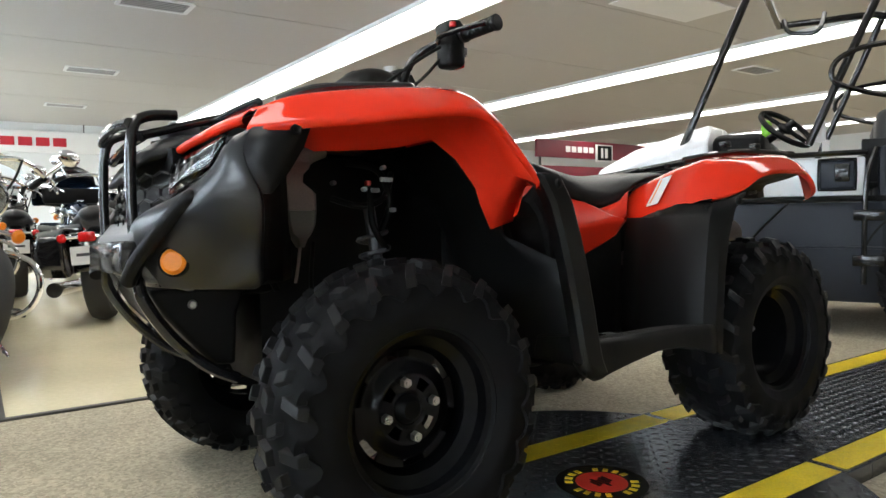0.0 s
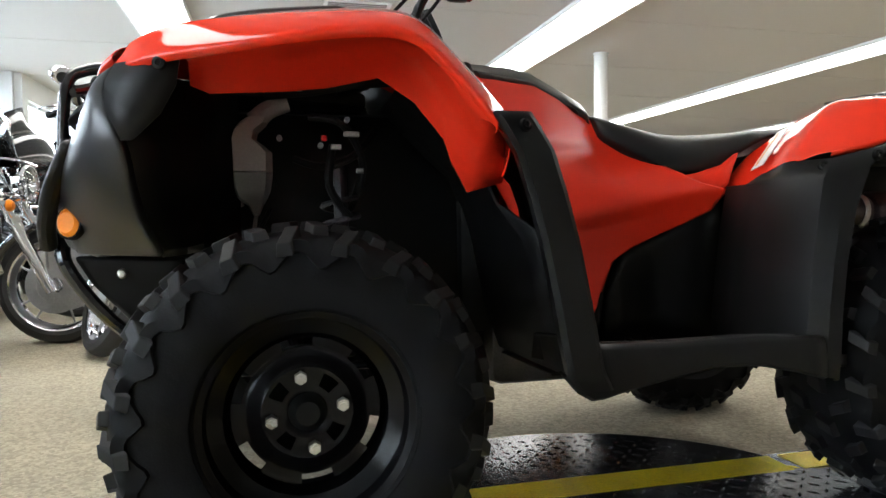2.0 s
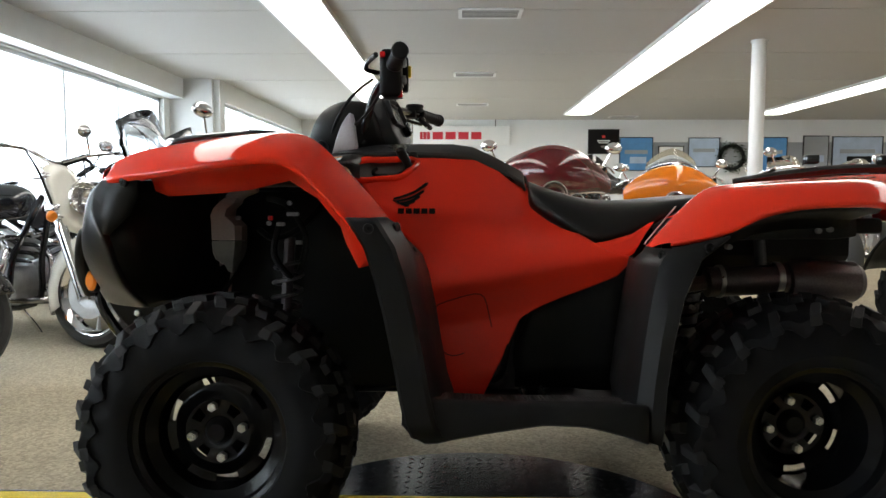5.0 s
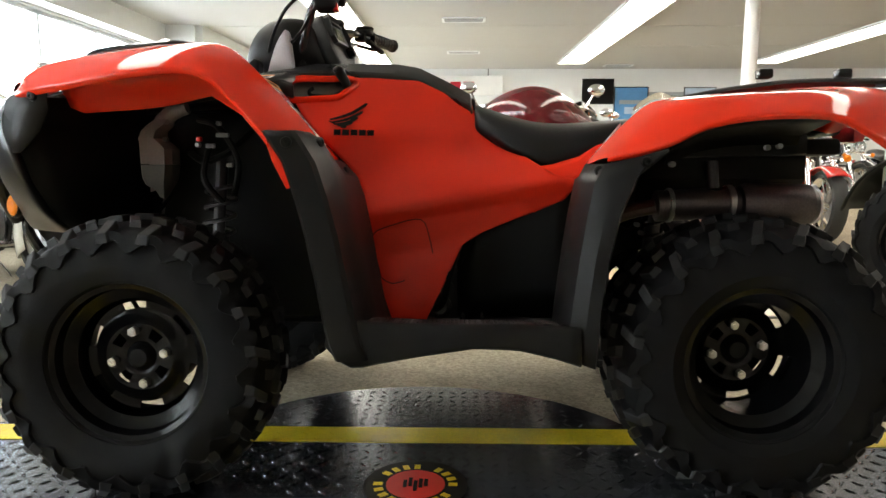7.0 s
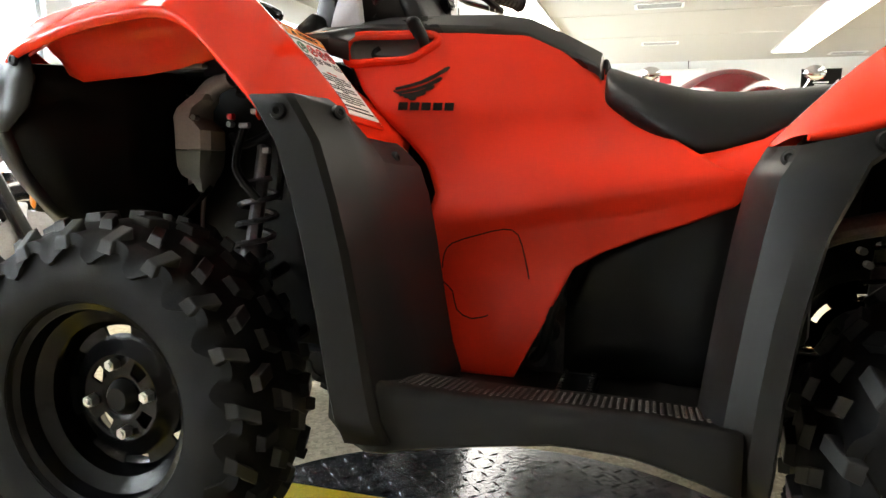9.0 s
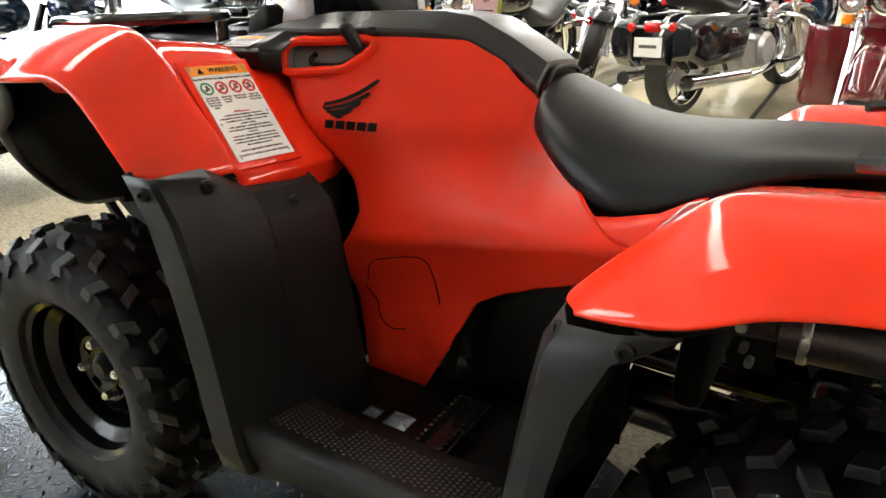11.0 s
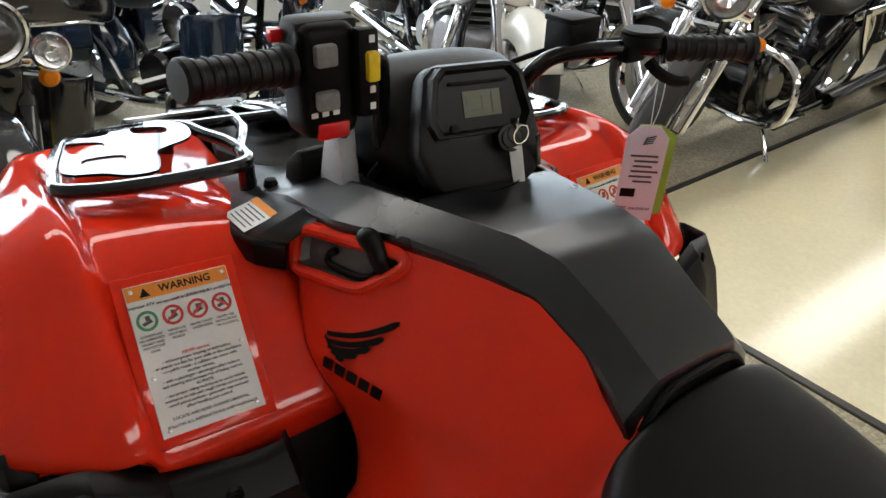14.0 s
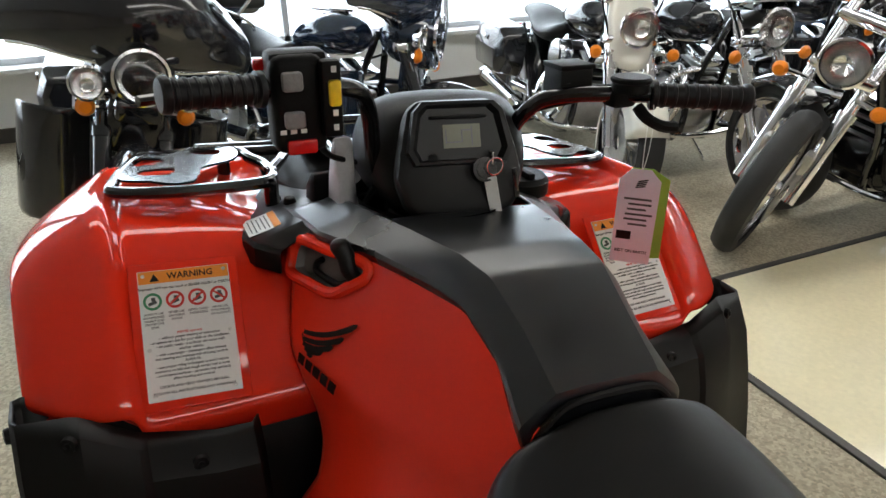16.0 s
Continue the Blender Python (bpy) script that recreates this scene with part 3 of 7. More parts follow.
def wheel_set(R, w, rb, face, x, y, lugs):
    rim = part("wheel", steel_rim(rb, w * 0.86, face), RIM_BLACK, atv, "black pressed-steel wheel with knobbly tyre")
    rim.matrix_basis = pose(x, y, 0.291)
    knobbly_tyre(R, w, rb, lugs, rim)
    part("hub_cap", lathe([(0, -0.012), (0.018, -0.012), (0.024, -0.006), (0.03, 0.004)], 24, Matrix.Translation((0, face, 0))), DARK, rim)
    for k in range(4):
        a = radians(100 - 90 * k)
        nut = bmesh.new()
        bmesh.ops.create_cone(nut, cap_ends=True, segments=6, radius1=0.0105, radius2=0.0095, depth=0.014)
        stud = bmesh.new()
        bmesh.ops.create_cone(stud, cap_ends=True, segments=10, radius1=0.006, radius2=0.005, depth=0.022)
        part("lug_nut", moved(join(nut, stud), Matrix.Translation((0.055 * math.cos(a), face - 0.007, 0.055 * math.sin(a))) @ pose(0, 0, 0, 90)), ZINC, rim, "zinc wheel nut", smooth=25)
    part("brake_drum", lathe([(0, face + 0.05), (0.085, face + 0.05), (0.09, face + 0.06), (0.09, face + 0.11), (0, face + 0.11)], 24), DARK, rim)
    return rim


for sx, R, w, rb, face, yy, lugs in ((0.0, 0.296, 0.205, 0.155, -0.026, -0.487, 20), (1.267, 0.298, 0.25, 0.148, 0.03, -0.447, 20)):
    left = wheel_set(R, w, rb, face, sx, yy, lugs)
    right = copy_thing(left, Matrix.Translation((sx, -yy, 0.276)) @ Matrix.Rotation(radians(-1.0), 4, "X") @ pose(0, 0, 0, 0, 0, 180))
    for ob in (left, right):
        ob["label"] = "black pressed-steel wheel with knobbly tyre"

# front fenders: stations of (place along, crest x, crest z, lip x, lip z, crest reach, lip reach) from nose to guard
FENDER = [(0, -0.254, 0.87, -0.28, 0.824, 0.432, 0.447), (0.7, -0.214, 0.888, -0.247, 0.83, 0.45, 0.474), (1.4, -0.17, 0.898, -0.195, 0.838, 0.46, 0.505), (2, -0.1, 0.909, -0.11, 0.841, 0.466, 0.545), (3, -0.02, 0.922, 0.0, 0.856, 0.466, 0.58), (4, 0.09, 0.934, 0.09, 0.866, 0.466, 0.58),
          (5, 0.165, 0.936, 0.145, 0.87, 0.466, 0.58), (6, 0.205, 0.922, 0.188, 0.852, 0.466, 0.58), (7, 0.265, 0.858, 0.235, 0.804, 0.466, 0.58), (8, 0.325, 0.797, 0.27, 0.765, 0.466, 0.58), (9, 0.368, 0.745, 0.297, 0.736, 0.466, 0.58)]
rows = []
for i, cx, cz, lx, lz, cr, lr in FENDER:
    nose = lerp([(0, 0.2), (2, 0.15), (4, 0.0)], i)
    dip = lerp([(0, 0.0), (2, 0.02), (5, 0.026), (6, 0.034), (8, 0.04), (9, 0.034)], i)
    sag = lerp([(1, 0.0), (3, 0.045), (6, 0.03), (8, 0.0)], i)
    d = 0.466 - cr
    row = [(cx - 0.11 * nose, -0.185, cz - dip - 0.03 * nose - sag), (cx - 0.07 * nose, -0.29, cz - dip - 0.006 * nose - 0.3 * sag), (cx - 0.022 * nose, d - 0.432, cz - dip), (cx - 0.02 * nose, d - 0.442, cz - dip + 0.004),
           (cx - 0.008 * nose, d - 0.452, cz - 0.004), (cx, d - 0.466, cz), (cx - 0.002, d - 0.48, cz - 0.003), (cx * 0.6 + lx * 0.4, -(lr + cr) / 2 - 0.12 * (lr - cr), cz * 0.6 + lz * 0.4), (lx, -lr, lz + 0.008), (lx, -lr - 0.005, lz - 0.002), (lx, -lr + 0.008, lz - 0.01)]
    rows.append(row)
rows.insert(0, [(x + 0.002, y, z) for x, y, z in rows[0]])
rows.append([(x - 0.002, y, z - 0.006) for x, y, z in rows[-1]])
rows.append([(x - 0.012, y, z - 0.045) if y > -0.445 else (x - 0.001, y, z - 0.004) for x, y, z in rows[-1]])
pair("front_fender", grid(rows), RED, atv, "glossy red plastic front fender", sub=2, solid=0.004)


FLANGE = [(-0.165, 0.83, -0.17, 0.81), (-0.1, 0.84, -0.14, 0.798), (0.0, 0.854, -0.014, 0.806), (0.09, 0.864, 0.05, 0.814), (0.145, 0.868, 0.135, 0.834), (0.188, 0.848, 0.198, 0.794), (0.235, 0.8, 0.25, 0.731), (0.27, 0.76, 0.262, 0.694), (0.29, 0.738, 0.29, 0.637), (0.31, 0.72, 0.357, 0.655)]
rows = []
for lx, lz, fx, fz in FLANGE:
    y = lerp([(-0.165, -0.505), (-0.1, -0.54), (0.0, -0.57)], lx)
    rows.append([(lx, y, lz - 0.002), (lx + 0.5 * (fx - lx), (y - 0.43) / 2, lz + 0.02), (fx, -0.435, (fz + lz) / 2 + 0.01), (fx, -0.42, fz)])
pair("fender_flange", grid(rows), RED_PANEL, atv, "red inner flange under the front fender", solid=0.003, smooth=50)


def words(text, size, m, mat, parent, name="lettering", spacing=1.0):
    """Raised lettering on a plane, centred on it."""
    cu = bpy.data.curves.new(name, "FONT")
    cu.body, cu.size, cu.align_x, cu.align_y, cu.extrude, cu.space_character = text, size, "CENTER", "CENTER", 0.0002, spacing
    cu.resolution_u, cu.offset = 2, size * 0.022
    tmp = bpy.data.objects.new(name, cu)
    scene.collection.objects.link(tmp)
    dg = bpy.context.evaluated_depsgraph_get()
    me = bpy.data.meshes.new_from_object(tmp.evaluated_get(dg))
    bpy.data.objects.remove(tmp)
    me.transform(m)
    me.materials.clear()
    me.materials.append(mat)
    ob = new(name, me)
    ob.parent = parent
    return ob


def plane_frame(o, ax, ay):
    """A matrix whose x and y lie along two directions from o."""
    ax = Vector(ax).normalized()
    n = ax.cross(Vector(ay)).normalized()
    ay = n.cross(ax)
    m = Matrix((ax, ay, n)).transposed().to_4x4()
    m.translation = o
    return m


# warning plate on the rear slope of each front fender
W, H = 0.118, 0.176
for side in (-1, 1):
    o = Vector((0.291, -0.371, 0.7985))
    m = plane_frame(o, (0, 1, 0), (-0.115, 0, 0.137))
    if side > 0:
        m = plane_frame(across(o), SIDE_N, (-0.115, 0, 0.137))
    # the plate faces up and back
    m = m @ Matrix.Translation((0, 0, 0.004)) @ Matrix.Rotation(radians(3.5 * side), 4, "Z")
    part("label_bed", block((0, 0, 0.002), (W + 0.024, H + 0.024, 0.006), 0.003, m), RED, atv, "raised red bed of the warning plate")
    lab = part("warning_label", block((0, 0, 0.006), (W, H, 0.002), 0.0008, m), WHITE, atv, "white warning plate with orange header and pictograms", smooth=0)
    part("header", block((0, H / 2 - 0.0095, 0.0075), (W - 0.002, 0.017, 0.001), 0, m), ORANGE, lab, smooth=0)
    words("WARNING", 0.0122, m @ Matrix.Translation((0.008, H / 2 - 0.0098, 0.0082)), INK, lab)
    part("header", plate([(-0.044, H / 2 - 0.0155), (-0.032, H / 2 - 0.0155), (-0.038, H / 2 - 0.005)], 0.0006, m @ Matrix.Translation((0, 0, 0.008))), INK, lab, smooth=0)
    words("Improper ATV use can result in SEVERE INJURY or DEATH", 0.0048, m @ Matrix.Translation((0, H / 2 - 0.025, 0.0075)), INK, lab)
    for k, mt in enumerate((INKGREEN, INKRED, INKRED, INKRED)):
        cx = -0.0425 + 0.0283 * k
        ring = lathe([(0.0085, 0.0075), (0.0085, 0.0083), (0.0118, 0.0083), (0.0118, 0.0075)], 28, m @ Matrix.Translation((cx, H / 2 - 0.043, 0)) @ pose(0, 0, 0, 90))
        if k:
            ring = join(ring, block((0, 0, 0.0082), (0.0195, 0.0026, 0.0008), 0, m @ Matrix.Translation((cx, H / 2 - 0.043, 0)) @ pose(0, 0, 0, 0, 0, 40 if k < 3 else -40)))
        part("pictogram", ring, mt, lab, smooth=0)
        fig = join(block((-0.001, -0.002, 0.0078), (0.011, 0.004, 0.0008), 0, m @ Matrix.Translation((cx, H / 2 - 0.043, 0)) @ pose(0, 0, 0, 0, 0, 18)), block((0.001, 0.003, 0.0078), (0.005, 0.005, 0.0008), 0, m @ Matrix.Translation((cx, H / 2 - 0.043, 0))))
        part("pictogram", fig, INKGREY, lab, smooth=0)
    for k, lines in enumerate((("ALWAYS USE", "AN APPROVED", "HELMET AND", "PROTECTIVE", "GEAR"), ("NEVER USE", "ON PUBLIC", "ROADS"), ("NEVER CARRY", "PASSENGERS"), ("NEVER USE", "WITH DRUGS", "OR ALCOHOL"))):
        for j, line in enumerate(lines):
            words(line, 0.0041, m @ Matrix.Translation((-0.0425 + 0.0283 * k, H / 2 - 0.06 - 0.0046 * j, 0.0072)), INKGREY, lab)
    body = [("NEVER operate:", -0.088), ("- without proper training or instruction.", -0.0935), ("- at speeds too fast for your skills or the conditions.", -0.099), ("- on public roads - a collision can occur with", -0.1045),
            ("another vehicle.", -0.11), ("- with a passenger - passengers affect balance", -0.1155), ("and steering and increase risk of losing control.", -0.121), ("ALWAYS:", -0.1265), ("- use proper riding techniques to avoid vehicle", -0.132),
            ("overturns on hills and rough terrain and in turns.", -0.1375), ("- avoid paved surfaces - pavement may seriously", -0.143), ("affect handling and control.", -0.1485), ("LOCATE AND READ OWNER'S MANUAL.", -0.158), ("FOLLOW ALL INSTRUCTIONS AND WARNINGS.", -0.166)]
    for line, y in body:
        words(line, 0.0048, m @ Matrix.Translation((0, H / 2 + y, 0.0072)), INKRED if line.startswith("NEVER op") else INK, lab)
    for cx, cy in ((-0.052, 0.081), (0.052, 0.081), (-0.052, -0.02), (0.052, -0.005), (-0.05, -0.081), (0.05, -0.081)):
        part("rivet", lathe([(0, 0.0095), (0.0022, 0.009), (0.0028, 0.0075)], 10, m @ Matrix.Translation((cx, cy, 0)) @ pose(0, 0, 0, 90)), ZINC, lab)

# black mud guards between fender and footboard: (z, front x, fold x, inner x)
def inner(z):
    """The guard's inner wing starts lower than its outer one."""
    return max(0, z - 0.62) * 0.28


GUARD = [(0.75, 0.29, 0.362, 0.385), (0.735, 0.3, 0.385, 0.398), (0.69, 0.328, 0.41, 0.425), (0.62, 0.35, 0.426, 0.44), (0.55, 0.368, 0.44, 0.455), (0.46, 0.386, 0.456, 0.47), (0.38, 0.4, 0.474, 0.485), (0.335, 0.41, 0.484, 0.5), (0.305, 0.424, 0.486, 0.5)]
rows = [[(fx + 0.006, -0.55, z), (fx - 0.002, -0.585, z), (fx + 0.004, -0.594, z), (fx + 0.05, -0.59, z), (fx + 0.058, -0.584, z), (fo - 0.006, -0.528, z), (fo, -0.515, z), (fo + 0.008, -0.455, z - inner(z)), (fo + 0.004, -0.445, z - 1.2 * inner(z)), (ix, -0.36, z - 1.4 * inner(z)), (ix + 0.002, -0.315, z - 1.4 * inner(z)), (ix - 0.012, -0.305, z - 1.4 * inner(z))] for z, fx, fo, ix in GUARD]
pair("mud_guard", grid(rows), BLACK, atv, "matt black plastic mud guard", solid=0.005, smooth=22)
for x, y, z, ax in ((0.335, -0.597, 0.728, (0.25, -1, 0.1)), (0.385, -0.527, 0.731, (1, -0.5, 0.2)), (0.412, -0.385, 0.675, (1, 0, 0.2)), (-0.303, -0.436, 0.805, (-0.7, -1, 0.1)), (-0.205, -0.496, 0.825, (-0.2, -1, 0))):
    q = Vector((0, -1, 0)).rotation_difference(Vector(ax)).to_matrix().to_4x4()
    b = lathe([(0, -0.004), (0.003, -0.004), (0.005, -0.006), (0.0095, -0.005), (0.011, 0.001)], 16, Matrix.Translation((x, y, z)) @ q)
    pair("clip", b, DARK, atv)

# black liner behind each front wheel
rows = [[(x + 0.012 * abs(y + 0.35), y, z) for y in (-0.575 + 0.19 * (z > 0.6), -0.46 + 0.09 * (z > 0.6), -0.35, -0.3, -0.2, -0.1)] for z, x in ((0.84, 0.185), (0.78, 0.235), (0.73, 0.285), (0.69, 0.33), (0.62, 0.36), (0.55, 0.378), (0.46, 0.395), (0.38, 0.412), (0.32, 0.43))]
pair("wheel_liner", grid(rows), DARK, atv, "black inner wheel-arch liner", solid=0.004)

# footboards
rows = []
for k in range(22):
    x = 0.402 + 0.5 * k / 21
    zt = lerp([(0.40, 0.4), (0.455, 0.386), (0.47, 0.378), (0.6, 0.373), (0.8, 0.374), (0.85, 0.37), (0.91, 0.37)], x)
    zb = lerp([(0.402, 0.33), (0.421, 0.306), (0.443, 0.289), (0.465, 0.287), (0.496, 0.293), (0.582, 0.309), (0.693, 0.326), (0.776, 0.323), (0.859, 0.306), (0.9, 0.293)], x)
    yo = lerp([(0.40, -0.588), (0.46, -0.58), (0.5, -0.572), (0.8, -0.568), (0.9, -0.58)], x)
    rows.append([(x, yo + 0.03, zb + 0.006), (x, yo + 0.006, zb + 0.001), (x, yo - 0.001, zb + 0.005), (x, yo, (zt + zb) / 2), (x, yo + 0.002, zt - 0.012), (x, yo + 0.007, zt - 0.004), (x, yo + 0.014, zt - 0.002), (x, yo + 0.03, zt - 0.005), (x, -0.46, zt - 0.014), (x, -0.445, zt - 0.018), (x, -0.432, zt - 0.06)])
GRIPPY = material("perforated_black_plastic", (0.03, 0.028, 0.026), 0.5, vary=0.2, bump=0.1)
pair("footboard", grid(rows), BLACK, atv, "black plastic footboard with perforated tread", solid=0.005, smooth=50)
dots = bmesh.new()
verts, faces = [], []
for i in range(46):
    for j in range(8):
        x, y = 0.482 + 0.0088 * i, -0.538 + 0.0088 * j + (0.0044 if i % 2 else 0)
        if 0.57 < x < 0.6 and j > 3:
            continue
        z = lerp([(0.47, 0.378), (0.6, 0.373), (0.8, 0.374), (0.9, 0.37)], x) - 0.003 - 0.115 * max(0, y + 0.545)
        b = len(verts)
        for a in range(6):
            verts.append((x + 0.0034 * math.cos(a * 1.047), y + 0.0034 * math.sin(a * 1.047), z))
        for a in range(6):
            verts.append((x + 0.0022 * math.cos(a * 1.047), y + 0.0022 * math.sin(a * 1.047), z + 0.0022))
        faces += [[b + a, b + (a + 1) % 6, b + 6 + (a + 1) % 6, b + 6 + a] for a in range(6)] + [[b + 6 + a for a in range(6)]]
me = bpy.data.meshes.new("scrap")
me.from_pydata(verts, [], faces)
dots.from_mesh(me)
pair("tread_studs", dots, GRIPPY, atv, "rows of small black grip studs", smooth=0)
# inner tray with four mud openings
HOLES = [(0.574, 0.62, -0.381, -0.34), (0.578, 0.61, -0.418, -0.395), (0.527, 0.559, -0.378, -0.35), (0.53, 0.552, -0.417, -0.399)]
xs = sorted({0.437, 0.93} | {h for box in HOLES for h in box[:2]})
ys = sorted({-0.441, -0.09} | {h for box in HOLES for h in box[2:]})
tray = grid([[(x, y, 0.306) for y in ys] for x in xs])
gone = [f for f in tray.faces if any(a < f.calc_center_median().x < b and c < f.calc_center_median().y < d for a, b, c, d in HOLES)]
bmesh.ops.delete(tray, geom=gone, context="FACES")
pair("foot_tray", tray, BLACK, atv, "black plastic inner foot tray with mud openings", solid=0.004, smooth=0)
# ribbed foot peg
peg = block((0.695, -0.35, 0.322), (0.06, 0.17, 0.02), 0.005)
for dx in (-0.022, 0.022):
    for k in range(11):
        peg = join(peg, block((0.695 + dx, -0.42 + 0.0135 * k, 0.337), (0.008, 0.008, 0.012), 0.002))
pair("foot_peg", peg, STEEL_BLACK, atv, "black steel foot peg with toothed edges")

# rear guards: inner face, fold and outer flange
RGUARD = [(0.688, 0.925, 1.06, 0.716), (0.65, 0.905, 1.005, 0.672), (0.58, 0.892, 0.972, 0.595), (0.5, 0.88, 0.952, 0.5), (0.42, 0.87, 0.94, 0.41), (0.35, 0.862, 0.935, 0.33), (0.3, 0.87, 0.93, 0.29)]
rows = [[(fx + 0.03, -0.27, z + 0.008 - (0.05 if z > 0.68 else 0)), (fx + 0.012, -0.38, z + 0.006 - (0.02 if z > 0.68 else 0)), (fx, -0.46, z + 0.002), (fx + 0.004, -0.52, z), (fx + 0.02, -0.555, z), ((fx + rx) / 2 + 0.01, -0.575, (z + rz) / 2), (rx - 0.004, -0.58, rz), (rx, -0.568, rz - 0.004)] for z, fx, rx, rz in RGUARD]
pair("rear_mud_guard", grid(rows), BLACK, atv, "matt black plastic rear mud guard", solid=0.005, smooth=22)
for x, y, z, ax in ((0.935, -0.545, 0.675, (-0.8, -1, 0.3)), (1.015, -0.583, 0.692, (0, -1, 0))):
    q = Vector((0, -1, 0)).rotation_difference(Vector(ax)).to_matrix().to_4x4()
    pair("clip", lathe([(0, -0.004), (0.003, -0.004), (0.005, -0.006), (0.0095, -0.005), (0.011, 0.001)], 16, Matrix.Translation((x, y, z)) @ q), DARK, atv)

# rear fenders: (crest x, crest z, lip x, lip z, reach of crest, reach of lip)
REAR = [(0.918, 0.69, 0.945, 0.698, 0.49, 0.548), (0.98, 0.754, 1.035, 0.716, 0.466, 0.57), (1.03, 0.799, 1.078, 0.735, 0.454, 0.576), (1.058, 0.819, 1.105, 0.75, 0.452, 0.578), (1.09, 0.824, 1.14, 0.766, 0.452, 0.58), (1.2, 0.834, 1.22, 0.78, 0.452, 0.58),
        (1.3, 0.84, 1.305, 0.782, 0.452, 0.58), (1.37, 0.846, 1.375, 0.782, 0.452, 0.578), (1.45, 0.85, 1.445, 0.745, 0.45, 0.57), (1.53, 0.848, 1.51, 0.715, 0.44, 0.54), (1.58, 0.832, 1.56, 0.705, 0.41, 0.475)]
rows = []
for cx, cz, lx, lz, cr, lr in REAR:
    s = lerp([(0.915, 0.05), (1.1, 0.0)], cx)
    bulge = lerp([(0.918, 0.004), (0.98, 0.011), (1.06, 0.016), (1.4, 0.016), (1.55, 0.008)], cx)
    # an outer face, bowed between a rounded crest and a thin lip
    face = [(cx + (lx - cx) * v, -cr - 0.012 - (lr - cr - 0.014) * v - bulge * math.sin(math.pi * v), cz - 0.006 + (lz + 0.008 - cz) * v + bulge * math.sin(math.pi * v)) for v in (0.06, 0.3, 0.6, 0.93)]
    d = lerp([(0.95, 0.05), (1.1, 0.075)], cx)
    rows.append([(cx + s, -0.18, cz - d), (cx + 0.5 * s, -0.32, cz - lerp([(0.95, 0.04), (1.1, 0.018)], cx)), (cx + 0.2 * s, -0.4, cz - lerp([(0.95, 0.013), (1.1, 0.006)], cx)), (cx, -cr + 0.012, cz), (cx, -cr - 0.002, cz - 0.0015)] + face + [(lx, -lr, lz + 0.003), (lx, -lr - 0.001, lz - 0.003), (lx, -lr + 0.014, lz - 0.008)])
pair("rear_fender", grid(rows), RED_REAR, atv, "glossy red plastic rear fender", sub=2, solid=0.004)
RFLANGE = [(1.07, 0.728, 1.09, 0.69), (1.105, 0.748, 1.12, 0.702), (1.15, 0.766, 1.16, 0.718), (1.22, 0.776, 1.22, 0.728), (1.305, 0.778, 1.3, 0.732), (1.375, 0.777, 1.36, 0.73)]
pair("fender_flange", grid([[(lx, -0.568, lz), (fx * 0.4 + lx * 0.6, -0.53, lz + 0.25 * (fz - lz)), (fx, -0.46, fz + 0.02), (fx, -0.445, fz)] for lx, lz, fx, fz in RFLANGE]), DARK, atv, "black inner flange under the rear fender", solid=0.003, smooth=50)
m = plane_frame((0.985, -0.35, 0.734), (0.06, 0, 0.073), (0.005, 0.045, -0.012))
pair("data_label", join(block((0.0, 0, 0.002), (0.107, 0.05, 0.002), 0, m)), WHITE, atv, "white sticker with an orange band", smooth=0)
pair("data_label", join(block((0.0, 0.012, 0.0028), (0.09, 0.006, 0.002), 0, m)), ORANGE, atv, smooth=0)
part("tail_panel", block((1.5, 0, 0.79), (0.2, 0.4, 0.05), 0.02), BLACK, atv, "black plastic tail panel")
pair("tail_lamp", block((1.6, -0.2, 0.765), (0.03, 0.1, 0.04), 0.01), REDLENS, atv, "red tail lamp")


# side panels of the body
def panel_y(x, z):
    """How far out the side panel lies, with its edges softened."""
    return sum(panel_raw(x, z + d) for d in (-0.014, -0.007, 0, 0.007, 0.014)) / 5


def panel_base(x):
    """The panel draws in towards the seat."""
    return lerp([(0.25, -0.248), (0.36, -0.238), (0.457, -0.212), (0.55, -0.178), (0.69, -0.122), (0.76, -0.135), (0.85, -0.175), (0.95, -0.2)], x)


def panel_raw(x, z):
    top = lerp([(0.26, -0.2), (0.3, -0.184), (0.4, -0.136), (0.5, -0.098), (0.56, -0.08), (0.7, -0.066)], x)
    zt = lerp([(0.25, 0.906), (0.45, 0.917), (0.56, 0.914), (0.7, 0.845)], x)
    base = panel_base(x)
    if z > 0.77:
        t = max(-0.3, (zt - z) / max(0.02, zt - 0.77))
        return top + (base - top) * min(1, t)
    ridge = 0.565 + (x - 0.42) * 0.18
    out = lerp([(-0.25, -0.25), (-0.1, -0.232), (-0.02, -0.246), (0.0, -0.26), (0.014, -0.257), (0.05, -0.24), (0.085, -0.227), (0.125, -0.222), (0.2, -0.222)], z - ridge)
    up = max(0, min(1, (z - 0.64) / 0.13))
    out += (base + 0.222) * up * up * (3 - 2 * up)
    return out - 0.028 * max(0, 1 - abs(x - 0.4) / 0.06) * max(0, 1 - abs(z - 0.53) / 0.08)


LEFT = [(0.31, 0.452), (0.38, 0.437), (0.45, 0.42), (0.5, 0.405), (0.54, 0.4), (0.58, 0.425), (0.62, 0.432), (0.67, 0.41), (0.71, 0.375), (0.76, 0.325), (0.8, 0.29), (0.85, 0.262), (0.9, 0.245), (0.918, 0.25)]
